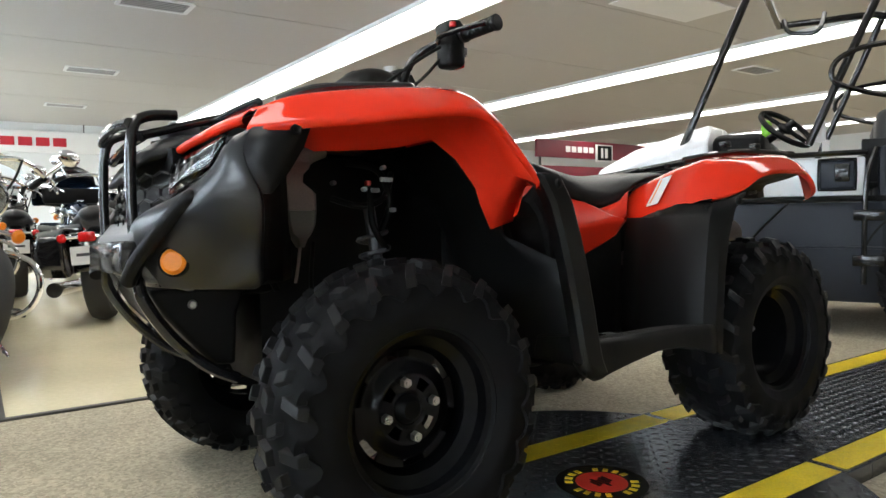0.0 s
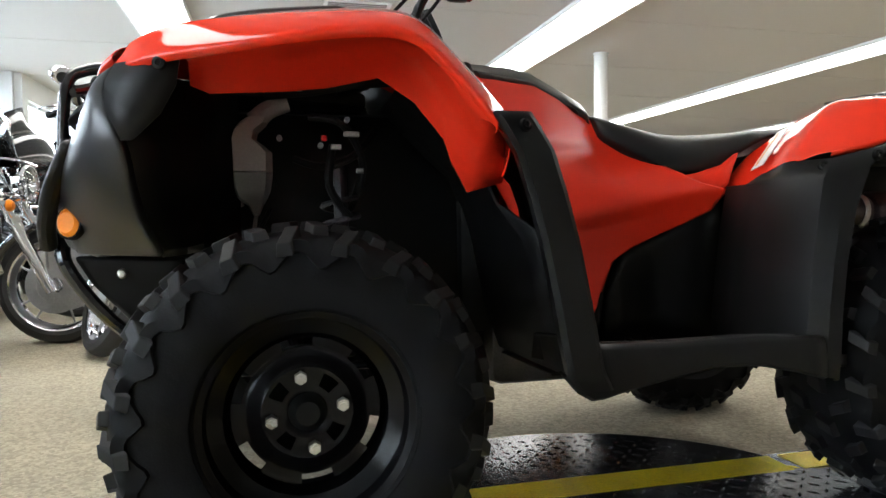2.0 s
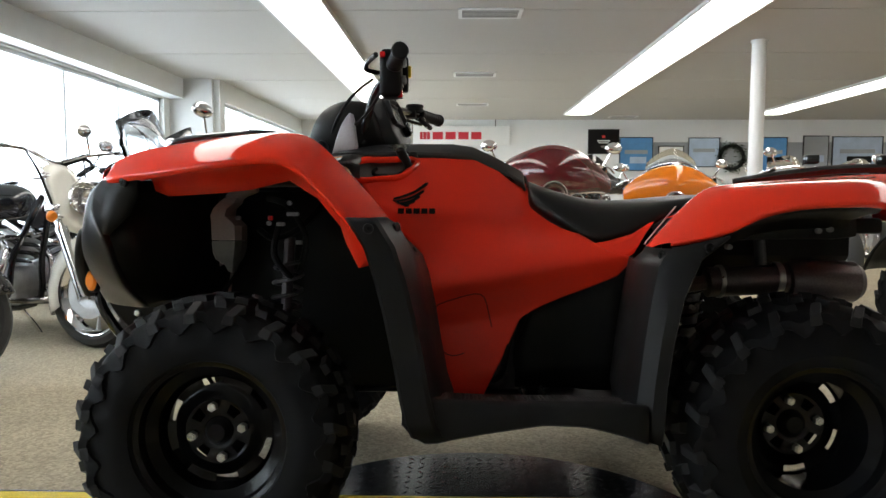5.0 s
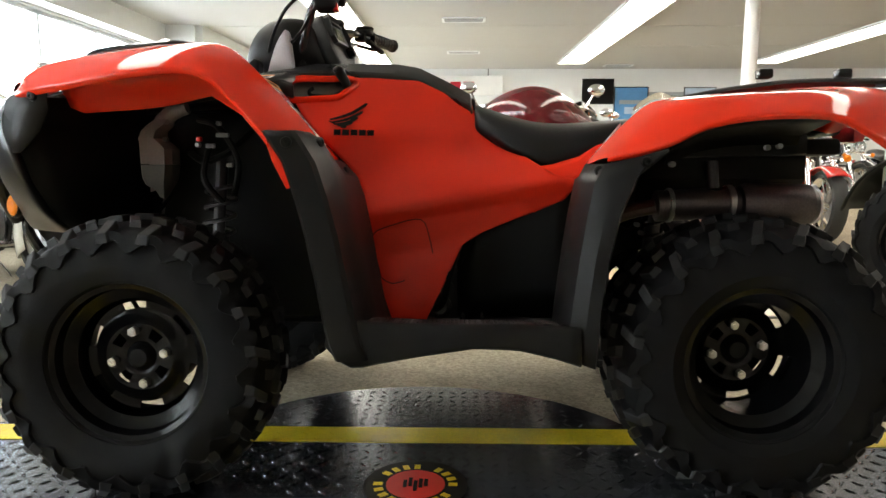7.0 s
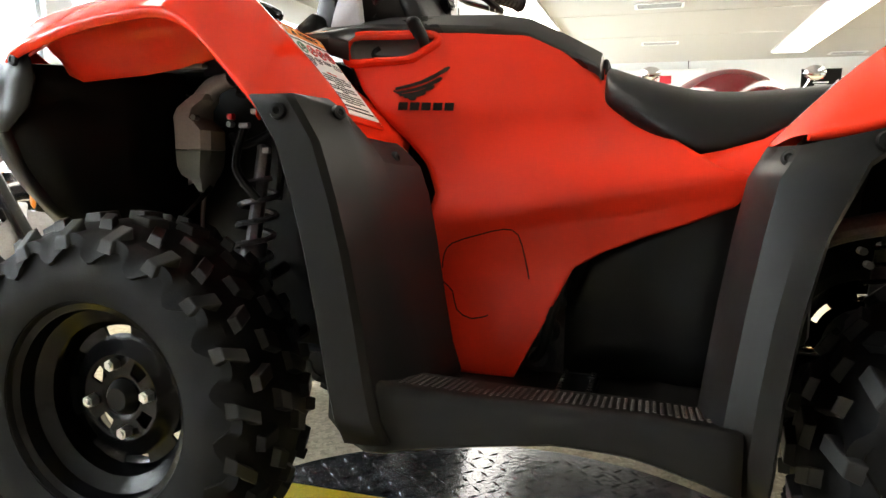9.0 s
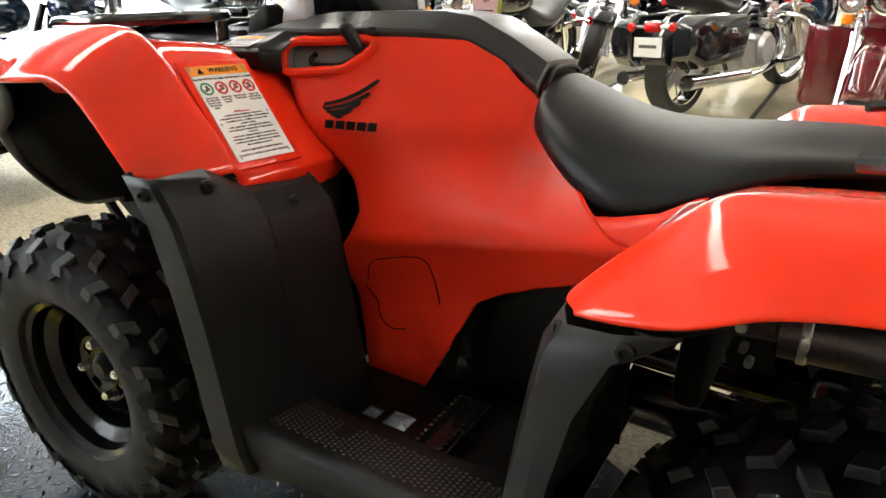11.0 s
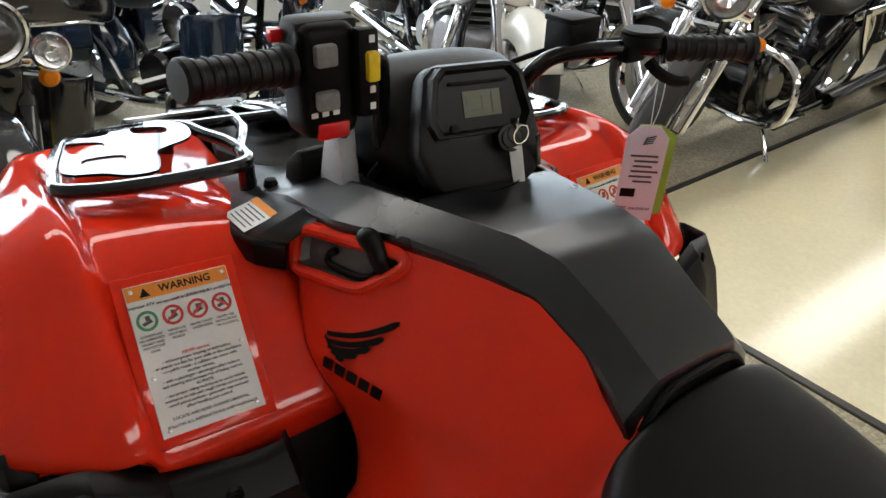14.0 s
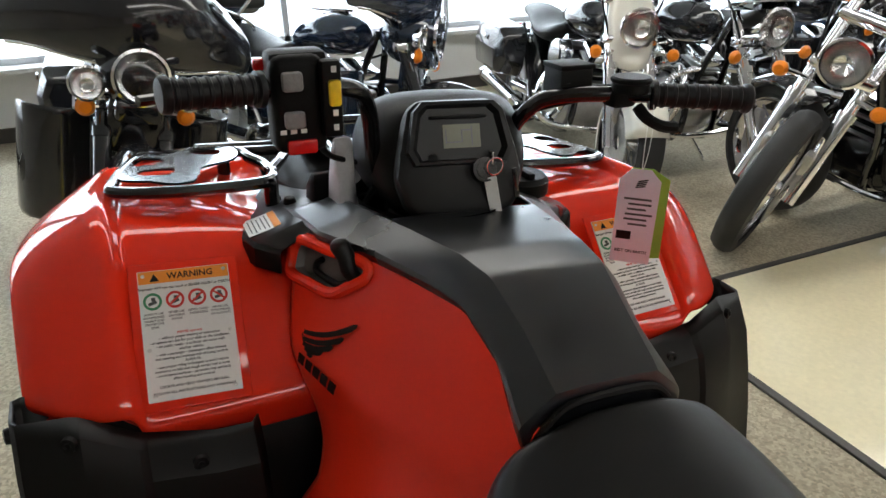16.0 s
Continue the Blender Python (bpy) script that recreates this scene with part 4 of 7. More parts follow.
RIGHT = [(0.31, 0.58), (0.36, 0.605), (0.41, 0.63), (0.45, 0.648), (0.5, 0.672), (0.53, 0.72), (0.56, 0.79), (0.58, 0.845), (0.61, 0.915), (0.64, 0.938), (0.655, 0.952), (0.668, 0.89), (0.715, 0.82), (0.75, 0.77), (0.79, 0.722), (0.84, 0.703), (0.86, 0.684), (0.9, 0.605), (0.918, 0.55)]
rec = [(0.254, 0.883), (0.268, 0.896), (0.33, 0.9), (0.385, 0.903), (0.4, 0.892), (0.38, 0.872), (0.36, 0.858), (0.31, 0.853), (0.268, 0.85), (0.256, 0.864)]


def inside_ring(x, z, pts):
    """Whether a point of the side lies within a closed outline."""
    hit = False
    for (xa, za), (xb, zb) in zip(pts, pts[1:] + pts[:1]):
        if (za > z) != (zb > z) and x < xa + (xb - xa) * (z - za) / (zb - za):
            hit = not hit
    return hit


zs = [0.31 + 0.608 * k / 110 for k in range(111)]
rows = []
for z in zs:
    xa, xb = lerp(LEFT, z), lerp(RIGHT, z)
    xs = [xa + (xb - xa) * k / 40 for k in range(41)]
    zz = [min(z, lerp([(0.25, 0.907), (0.45, 0.918), (0.56, 0.915), (0.7, 0.846)], x)) for x in xs]
    rows.append([(x, panel_y(x, h), h) for x, h in zip(xs, zz)])
tail = []
for k in range(9):
    x = 0.83 + 0.24 * k / 8
    zt = lerp([(0.83, 0.69), (0.87, 0.688), (0.95, 0.712), (1.07, 0.785)], x)
    zb = lerp([(0.83, 0.6), (0.9, 0.63), (0.955, 0.67), (1.0, 0.74), (1.07, 0.77)], x)
    sink = lerp([(0.89, 0.006), (0.96, -0.001)], x)
    tail.append([(x, panel_y(x, zb + (zt - zb) * j / 4) + sink, zb + (zt - zb) * j / 4) for j in range(5)])
skin = grid(rows)
bmesh.ops.delete(skin, geom=[f for f in skin.faces if inside_ring(f.calc_center_median().x, f.calc_center_median().z, rec)], context="FACES")
pair("side_panel", join(skin, grid(tail)), RED_PANEL, atv, "glossy red plastic side panel", solid=0.004, smooth=40)


# access cover with its seam
seam = [(0.447, 0.49), (0.451, 0.515), (0.465, 0.534), (0.51, 0.55), (0.556, 0.562), (0.58, 0.553), (0.592, 0.51), (0.599, 0.478)]
pair("seam", tube([(x, panel_y(x, z) - 0.0018, z) for x, z in seam], 0.0013, 6, 2), DARK, atv)
pair("seam", tube([(x, panel_y(x, z) - 0.0018, z) for x, z in [(0.44, 0.478), (0.447, 0.465), (0.465, 0.449), (0.474, 0.418), (0.501, 0.404), (0.531, 0.412)]], 0.0013, 6, 2), DARK, atv)
# winged emblem and maker's word, as plain bars
for side in (-1, 1):
    em = bmesh.new()
    for k, (sx, sz, ex, ez) in enumerate(((0.351, 0.8, 0.435, 0.843), (0.355, 0.793, 0.426, 0.822), (0.361, 0.7885, 0.416, 0.8065), (0.369, 0.785, 0.404, 0.795), (0.378, 0.782, 0.39, 0.7845))):
        S, E = Vector((sx, sz)), Vector((ex, ez))
        n = Vector((S.y - E.y, E.x - S.x)).normalized()
        rows2 = []
        for j in range(15):
            v = j / 14
            c = S.lerp(E, v) - n * (0.007 - 0.0014 * k) * math.sin(math.pi * v)
            hw = 0.0026 + 0.0018 * v - 0.0002 * k
            if j == 14:
                hw *= 0.45
            rows2.append([(q.x, panel_y(q.x, q.y) - 0.0062, q.y) for q in (c - n * hw, c, c + n * hw)])
        em = join(em, grid(rows2))
    em = join(em, grid([[(x, panel_y(x, z) - 0.0062, z) for x, z in ((0.349 + d, 0.797 - 0.45 * d + s) for d in (0, 0.008, 0.016, 0.024, 0.032))] for s in (-0.0022, 0.0012)]))
    for k in range(5):
        x0 = 0.362 + 0.0194 * k
        em = join(em, grid([[(x, panel_y(x, z) - 0.0062, z) for z in (0.762, 0.769, 0.776)] for x in (x0, x0 + 0.005, x0 + 0.01, x0 + 0.0158)]))
    if side > 0:
        em2 = mirrored(em)
        em.free()
        em = em2
    part("emblem", em, INK, atv, "black winged emblem of plain bars", smooth=0)

# recess with the reverse lever


def panel_ring(pts, lift):
    return [(x, panel_y(x, z) - lift, z) for x, z in pts]


WELL = material("recess_grey_plastic", (0.11, 0.108, 0.1), 0.4, vary=0.1, bump=0.1)
bm = bmesh.new()
ring = [bm.verts.new(p) for p in spline(panel_ring(rec, 0.0058), 3, True)]
mid = sum((v.co for v in ring), Vector()) / len(ring)
low = [bm.verts.new(mid + (v.co - mid) * 0.94 + Vector((0, 0.019, 0))) for v in ring]
for k in range(len(ring)):
    bm.faces.new((ring[k], ring[k - 1], low[k - 1], low[k]))
bm.faces.new(low)
pair("recess", bm, WELL, atv, "grey moulded lever recess", smooth=20)
wide = [(0.328 + (x - 0.328) * 1.05, 0.877 + (z - 0.877) * 1.1) for x, z in rec]
pair("recess_rim", tube(panel_ring(wide, 0.003), 0.0085, 10, 4, True), RED, atv, "raised red rim of the lever recess")
gate = [(0.381, 0.882), (0.366, 0.87), (0.348, 0.861), (0.31, 0.86), (0.297, 0.863), (0.295, 0.872), (0.303, 0.879)]
part("lever_slot", tube(panel_ring(gate, -0.011), 0.0048, 8, 4), DARK, atv, "black hooked slot of the lever")
low, high = (0.382, panel_y(0.382, 0.878) + 0.01, 0.877), (0.364, panel_y(0.364, 0.9) - 0.014, 0.924)
part("lever", join(tube([low, (0.381, panel_y(0.381, 0.89) - 0.009, 0.894), (0.372, panel_y(0.372, 0.9) - 0.0125, 0.91), high], 0.0125, 14, 5, radii=(0.0095, 0.0135)), ball(high, (0.0135, 0.0135, 0.011))), BLACK, atv, "black rubber lever knob", smooth=40)

# tank cover
COVER = [(0.13, 0.2, 0.885, 0.14, 0.9, 0), (0.2, 0.195, 0.906, 0.14, 0.928, 0), (0.3, 0.182, 0.911, 0.125, 0.945, 0), (0.4, 0.143, 0.918, 0.105, 0.952, 0.008), (0.5, 0.114, 0.92, 0.085, 0.956, 0.016), (0.555, 0.1, 0.916, 0.076, 0.95, 0.02), (0.625, 0.09, 0.885, 0.068, 0.918, 0.02), (0.685, 0.098, 0.85, 0.066, 0.886, 0.02), (0.697, 0.098, 0.84, 0.064, 0.878, 0.02), (0.7, 0.09, 0.82, 0.055, 0.85, 0.02)]
rows = []
for x, wy, wz, ty, tz, c in [tuple(lerp([(p[0], p[n]) for p in COVER], x) if n else x for n in range(6)) for x in [0.13 + 0.57 * k / 57 for k in range(58)]]:
    half = [(x, -wy - 0.002, wz - 0.012), (x, -wy - 0.004, wz + 0.001), (x, -wy - 0.002, wz + 0.006), (x, -(wy * 0.5 + ty * 0.5) - 0.003, wz + 0.53 * (tz - wz)), (x, -ty - 0.002, tz - 0.003), (x, -ty + 0.001, tz - 0.0004), (x, -ty + 0.006, tz), (x, -ty * 0.5, tz + 0.002)]
    full = half + [(x, 0, tz + 0.002)] + [(u, -v, w) for u, v, w in reversed(half)]
    rows.append([(u, v + c, w) for u, v, w in full])
bm = grid(rows)
gone = [f for f in bm.faces if f.calc_center_median().x < 0.36 and abs(f.calc_center_median().y) < 0.1]
bmesh.ops.delete(bm, geom=gone, context="FACES")
leaning(part("tank_cover", bm, NOSE_BLACK, atv, "satin black plastic tank cover", smooth=24, solid=0.004), -0.12, 0.93)
part("steering_well", lathe([(0.001, 0.02), (0.09, 0.02), (0.12, 0.13)], 24, pose(0.27, 0, 0.82, 90) @ pose(0, 0, 0)), DARK, atv)
leaning(part("seat_joint", tube([(0.7, -0.068, 0.836), (0.7, -0.052, 0.858), (0.698, -0.03, 0.871), (0.698, 0.02, 0.874), (0.698, 0.07, 0.871), (0.7, 0.092, 0.858), (0.7, 0.108, 0.836)], 0.005, 8, 4), DARK, atv, "black rubber strip in front of the seat"), -0.12, 0.93)

# seat
SEAT = [(0.702, 0.12, 0.86, 0.795), (0.703, 0.135, 0.868, 0.785), (0.71, 0.148, 0.869, 0.775), (0.735, 0.168, 0.857, 0.755), (0.78, 0.195, 0.84, 0.722), (0.83, 0.211, 0.824, 0.692), (0.88, 0.22, 0.814, 0.677), (0.95, 0.222, 0.813, 0.695), (1.03, 0.222, 0.82, 0.742), (1.1, 0.215, 0.827, 0.78), (1.22, 0.195, 0.832, 0.79), (1.29, 0.165, 0.824, 0.79)]
rows = []
for x, w, zt, zb in SEAT:
    half = [(x, -w * 0.8, zb), (x, -w - 0.004, zb + 0.006), (x, -w - 0.002, zb + (zt - zb) * 0.35), (x, -w * 0.9, zb + (zt - zb) * 0.66), (x, -w * 0.7, zt - 0.018), (x, -w * 0.35, zt - 0.002)]
    full = half + [(x, 0, zt)] + [(u, -v, w) for u, v, w in reversed(half)]
    rows.append([(u, v + lerp([(0.7, 0.018), (0.9, 0.008)], x), w) for u, v, w in full])
leaning(part("seat", capped(rows), VINYL, atv, "smooth black vinyl saddle seat", sub=2), -0.2, 0.78)

# cubby trims beside the tank cover, with a small label
rows = [[(-0.06, -0.2, 0.868), (-0.02, -0.12, 0.872), (0.02, -0.06, 0.876)], [(0.03, -0.235, 0.872), (0.05, -0.13, 0.882), (0.06, -0.06, 0.886)], [(0.115, -0.268, 0.882), (0.12, -0.17, 0.9), (0.12, -0.08, 0.9)],
        [(0.2, -0.272, 0.888), (0.2, -0.185, 0.913), (0.19, -0.1, 0.915)], [(0.238, -0.262, 0.89), (0.24, -0.195, 0.914), (0.23, -0.12, 0.925)], [(0.262, -0.232, 0.884), (0.27, -0.196, 0.908), (0.27, -0.15, 0.925)]]
pair("cubby_trim", grid(rows), NOSE_BLACK, atv, "black plastic trim beside the steering head", solid=0.004, smooth=25)
skirt = [(-0.06, -0.2), (0.03, -0.235), (0.115, -0.268), (0.2, -0.272), (0.238, -0.262), (0.262, -0.232)]
tops = [0.868, 0.872, 0.882, 0.888, 0.89, 0.884]
pair("cubby_skirt", grid([[(x, y, zt), (x + 0.002, y - 0.004, zt - 0.006), (x + 0.004, y - 0.005, zt - 0.034)] for (x, y), zt in zip(skirt, tops)]), BLACK, atv, solid=0.004, smooth=25)
pair("clip", lathe([(0, 0.003), (0.006, 0.004), (0.0075, 0.002), (0.008, -0.003)], 14, pose(0.092, -0.205, 0.8985, 90)), DARK, atv)
m = plane_frame((0.187, -0.246, 0.8965), (0.07, 0, 0.004), (0.004, 0.085, 0.022))
small = part("small_label", block((0, 0, 0.001), (0.068, 0.05, 0.001), 0, m), WHITE, atv, "small white and orange caution sticker", smooth=0)
part("header", block((0, 0.019, 0.0017), (0.066, 0.011, 0.001), 0, m), ORANGE, small, smooth=0)
for k in range(5):
    part("text_bar", block((0.002 * (k % 2), 0.008 - 0.0066 * k, 0.0016), (0.056 - 0.006 * (k % 3), 0.0018, 0.0006), 0, m), INKGREY, small, smooth=0)
part("steering_cover", plate([(-0.3, -0.14), (-0.1, -0.19), (0.1, -0.13), (0.16, -0.09), (0.16, 0.09), (0.1, 0.13), (-0.1, 0.19), (-0.3, 0.14)], 0.035, pose(0, 0, 0.845), 0.01), BLACK, atv, "black plastic cover ahead of the steering head")
up = Matrix(((1, 0, 0, 0), (0, 0, -1, 0), (0, 1, 0, 0), (0, 0, 0, 1)))
pair("pod_bracket", plate([(0.172, 0.9), (0.248, 0.922), (0.242, 0.965), (0.236, 1.02), (0.229, 1.032), (0.218, 1.026), (0.2, 0.995), (0.186, 0.955)], 0.03, Matrix.Translation((0, -0.112, 0)) @ up, 0.009), SILVER, atv, "grey plastic bracket of the lamp pod", smooth=40)
pair("rubber_stop", plate([(0.088, 0.86), (0.164, 0.88), (0.165, 0.95), (0.152, 0.958), (0.112, 0.928)], 0.045, Matrix.Translation((0, -0.115, 0)) @ up, 0.007), DARK, atv, "black rubber wedge stop", smooth=40)

# steering: bars, grips, lamp pod with meter
bars = [(0.376, -0.355, 1.137), (0.352, -0.25, 1.132), (0.32, -0.14, 1.118), (0.285, -0.105, 1.08), (0.255, -0.085, 0.98), (0.25, -0.04, 0.94), (0.252, 0.04, 0.935), (0.262, 0.09, 0.975), (0.3, 0.13, 1.06), (0.325, 0.175, 1.085), (0.385, 0.285, 1.09), (0.44, 0.4, 1.088)]
part("handlebar", tube(bars, 0.0115, 12, 6), STEEL_BLACK, atv, "black tubular steel handlebar")


def grip(a, b):
    a, b = Vector(a), Vector(b)
    n = (b - a).length
    prof = [(0.0115, -0.002), (0.021, -0.002), (0.021, 0.005), (0.0165, 0.007)]
    for k in range(1, 9):
        y = n * k / 9
        prof += [(0.0165, y - 0.0028), (0.0182, y - 0.0016), (0.0182, y + 0.0016), (0.0165, y + 0.0028)]
    prof += [(0.0168, n - 0.008), (0.0205, n - 0.006), (0.0205, n + 0.001), (0.018, n + 0.004), (0.0, n + 0.005)]
    q = Vector((0, 1, 0)).rotation_difference(b - a).to_matrix().to_4x4()
    return part("grip", lathe(prof, 24, Matrix.Translation(a) @ q), RUBBER, atv, "black ribbed rubber grip")


grip((0.356, -0.255, 1.132), (0.378, -0.36, 1.138))
grip((0.385, 0.285, 1.09), (0.445, 0.405, 1.088))
sw = part("switch_box", join(block((0.343, -0.213, 1.112), (0.055, 0.064, 0.116), 0.014, seg=3), block((0.34, -0.21, 1.16), (0.04, 0.07, 0.025), 0.008), block((0.375, -0.178, 1.12), (0.018, 0.024, 0.09), 0.005)), DARK, atv, "black switch box with coloured buttons")
part("button", block((0.376, -0.222, 1.142), (0.012, 0.024, 0.022), 0.004), GREY, sw, "grey rocker button")
part("button", block((0.376, -0.222, 1.098), (0.012, 0.024, 0.02), 0.004), GREY, sw, "grey rocker button")
part("button", block((0.385, -0.176, 1.128), (0.012, 0.014, 0.03), 0.003), material("yellow_button", (0.85, 0.6, 0.02), 0.4), sw, "yellow slide switch")
part("button", block((0.366, -0.214, 1.064), (0.014, 0.036, 0.018), 0.003), REDLENS, sw, "red stop switch")
part("button", block((0.325, -0.25, 1.155), (0.014, 0.014, 0.014), 0.003), REDLENS, sw, "red button")
for k in range(3):
    part("mark", block((0.3735, -0.236 + 0.012 * k, 1.084), (0.001, 0.007, 0.005)), WHITE, sw, smooth=0)
for z in (1.155, 1.105, 1.088):
    part("mark", block((0.3855, -0.176, z), (0.001, 0.006, 0.007)), WHITE, sw, smooth=0)
part("brake_lever", tube([(0.315, -0.2, 1.12), (0.285, -0.25, 1.118), (0.3, -0.33, 1.12), (0.325, -0.385, 1.122)], 0.0065, 8, 5), STEEL_BLACK, atv, "black brake lever")
part("brake_lever", tube([(0.335, 0.23, 1.085), (0.32, 0.3, 1.08), (0.36, 0.37, 1.077), (0.385, 0.41, 1.076)], 0.0065, 8, 5), STEEL_BLACK, atv, "black brake lever")
part("throttle_lever", tube([(0.385, 0.262, 1.075), (0.4, 0.268, 1.062), (0.414, 0.285, 1.052), (0.42, 0.305, 1.05)], 0.0085, 8, 5), DARK, atv, "black thumb throttle")
part("throttle_case", join(lathe([(0, 0.011), (0.026, 0.011), (0.029, 0.008), (0.029, 0.004), (0.026, 0.002), (0.027, -0.01), (0, -0.012)], 28, pose(0.372, 0.256, 1.105, 90)), block((0.36, 0.248, 1.085), (0.036, 0.042, 0.028), 0.009)), DARK, atv, "black round throttle case")
part("reservoir", join(block((0.29, 0.205, 1.098), (0.05, 0.056, 0.046), 0.004), block((0.29, 0.205, 1.121), (0.053, 0.059, 0.008), 0.002)), DARK, atv, "black square brake fluid reservoir")
part("sight_glass", rod((0.313, 0.19, 1.092), (0.318, 0.19, 1.092), 0.008, 16), DARK, atv)
for pts in ([(0.32, -0.2, 1.08), (0.27, -0.16, 1.02), (0.2, -0.1, 0.98), (0.12, -0.06, 0.94)], [(0.3, -0.23, 1.1), (0.24, -0.2, 1.06), (0.18, -0.11, 1.0), (0.15, -0.05, 0.92)], [(0.33, 0.23, 1.08), (0.26, 0.17, 1.05), (0.2, 0.1, 1.0), (0.14, 0.05, 0.93)], [(0.36, 0.25, 1.1), (0.25, 0.22, 1.07), (0.17, 0.12, 1.01), (0.12, 0.08, 0.93)]):
    part("cable", tube(pts, 0.0042, 8, 6), DARK, atv, "black control cable")

# lamp pod: a rounded hood, its rear face carries the meter
POD = [(0.09, 0.06, 1.0, 0.95), (0.11, 0.1, 1.05, 0.935), (0.16, 0.138, 1.088, 0.918), (0.215, 0.14, 1.1, 0.912), (0.265, 0.114, 1.094, 0.928), (0.285, 0.09, 1.08, 0.945)]
rows = []
for x, w, zt, zb in POD:
    lean = lambda z: x + max(0, (1.09 - z)) * (0.42 if x > 0.26 else 0)
    half = [(lean(zb), -w * 0.55, zb), (lean(zb + 0.04), -w * 0.92, zb + 0.04), (lean(zb * 0.45 + zt * 0.55), -w, zb * 0.45 + zt * 0.55), (lean(zt - 0.02), -w * 0.85, zt - 0.02), (lean(zt), -w * 0.55, zt)]
    rows.append(half + [(a, -b, c) for a, b, c in reversed(half)])
pod = part("lamp_pod", capped(rows), BLACK, atv, "black plastic headlamp pod with meter", sub=2)
pod.matrix_basis = Matrix.Translation((0.255, 0.022, -0.014)) @ pose(0, 0, 0, 0, 0, -11) @ Matrix.Translation((-0.25, 0, 0))
mm = plane_frame((0.328, 0.0, 1.049), (0.0, 1, 0), (-0.42, 0, 1))
part("bezel", plate([(-0.055, 0.06), (0.055, 0.06), (0.07, 0.046), (0.084, -0.012), (0.09, -0.045), (0.078, -0.088), (0.055, -0.1), (-0.055, -0.1), (-0.078, -0.088), (-0.09, -0.045), (-0.084, -0.012), (-0.07, 0.046)], 0.042, mm @ Matrix.Translation((0, 0.0, -0.038)), 0.011), CHARCOAL, pod, "black meter bezel", smooth=40)
rim2 = [(-0.05, 0.054), (0.05, 0.054), (0.062, 0.042), (0.073, -0.012), (0.064, -0.03), (-0.064, -0.03), (-0.073, -0.012), (-0.062, 0.042)]
ring = []
for grow, lift in ((1.02, 0.002), (0.99, 0.016), (0.9, 0.017), (0.8, 0.0045)):
    ring.append([mm @ Vector((x * grow, 0.01 + (y - 0.01) * grow, lift)) for x, y in rim2])
part("bezel_frame", grid([list(r) for r in ring], True), CHARCOAL, pod, "raised black frame round the meter", smooth=25)
part("meter_face", plate([(x * 0.86, 0.01 + (y - 0.01) * 0.86) for x, y in rim2], 0.002, mm @ Matrix.Translation((0, 0, 0.0045))), material("meter_window", (0.006, 0.006, 0.006), 0.3, spec=0.25), pod, "dark glossy meter face", smooth=0)
part("display", block((0.004, 0.008, 0.0075), (0.052, 0.032, 0.0015), 0, mm), LCD, pod, "grey-green digital display", smooth=0)
for cx, cy, sx, sy in ((-0.008, 0.0, 0.022, 0.0012), (0.004, 0.008, 0.0012, 0.017), (0.018, 0.008, 0.0012, 0.026), (-0.018, 0.008, 0.0012, 0.02), (0.012, 0.016, 0.014, 0.0012)):
    part("display_segment", block((cx, cy, 0.0085), (sx, sy, 0.0005), 0, mm), INKGREY, pod, smooth=0)
part("meter_hood", block((0, 0.034, 0.009), (0.08, 0.004, 0.008), 0.001, mm), BLACK, pod)
part("meter_button", rod(mm @ Vector((-0.038, -0.02, 0.006)), mm @ Vector((-0.038, -0.02, 0.012)), 0.006, 14), DARK, pod)
part("ignition_switch", join(rod(mm @ Vector((0.03, -0.04, 0.005)), mm @ Vector((0.03, -0.04, 0.022)), 0.017, 20), rod(mm @ Vector((0.03, -0.04, 0.02)), mm @ Vector((0.03, -0.04, 0.024)), 0.012, 16)), GLOSSY, pod, "black ignition switch")
part("headlamp_lens", ball((0.105, 0, 0.985), (0.018, 0.05, 0.035)), LENS, pod, "clear headlamp lens")
for p in ([(0.3, -0.06, 0.97), (0.27, -0.075, 0.93), (0.3, -0.04, 0.905), (0.33, 0.02, 0.91)], [(0.32, 0.06, 0.96), (0.3, 0.07, 0.92), (0.27, 0.02, 0.9)], [(0.26, -0.09, 0.96), (0.24, -0.1, 0.92), (0.25, -0.06, 0.89)]):
    part("wiring", tube(p, 0.006, 8, 6), DARK, atv)
part("fuel_cap", join(lathe([(0, 0.03), (0.04, 0.03), (0.046, 0.022), (0.046, 0)], 24, pose(0.2, 0.19, 0.895, 90)), block((0.2, 0.19, 0.93), (0.07, 0.014, 0.012), 0.004)), DARK, atv, "black fuel filler cap")

# key with its tag, hang tag on the throttle
key = thing("ignition_key", "ignition key with white paper tag on a wire ring", "key", "", TILT @ pose(0.368, 0.028, 1.008))
part("key_blade", block((-0.002, 0, 0.012), (0.014, 0.003, 0.02), 0.001), CHROME, key)
part("key_ring", tube([(0.012 + 0.0, 0.012 * math.cos(a), 0.004 + 0.012 * math.sin(a)) for a in (k * 0.785 for k in range(8))], 0.0009, 6, 3, True), CHROME, key)
part("tag", block((0.012, -0.004, -0.055), (0.002, 0.017, 0.09), 0.0008, pose(0, 0, 0, 12, 4, -20)), WHITE, key, "white paper key tag", smooth=0)
part("spare_key", block((0.01, 0.03, -0.03), (0.002, 0.008, 0.045), 0.001, pose(0, 0, 0, 10, 0, 0)), STEEL_BLACK, key)
tag = thing("hang_tag", "white and green sales tag hanging from the handlebar", "tag", "", TILT @ pose(0.4, 0.262, 0.985, 3, 4, 0))
cm = pose(0, 0, 0, 90, 0, 50)
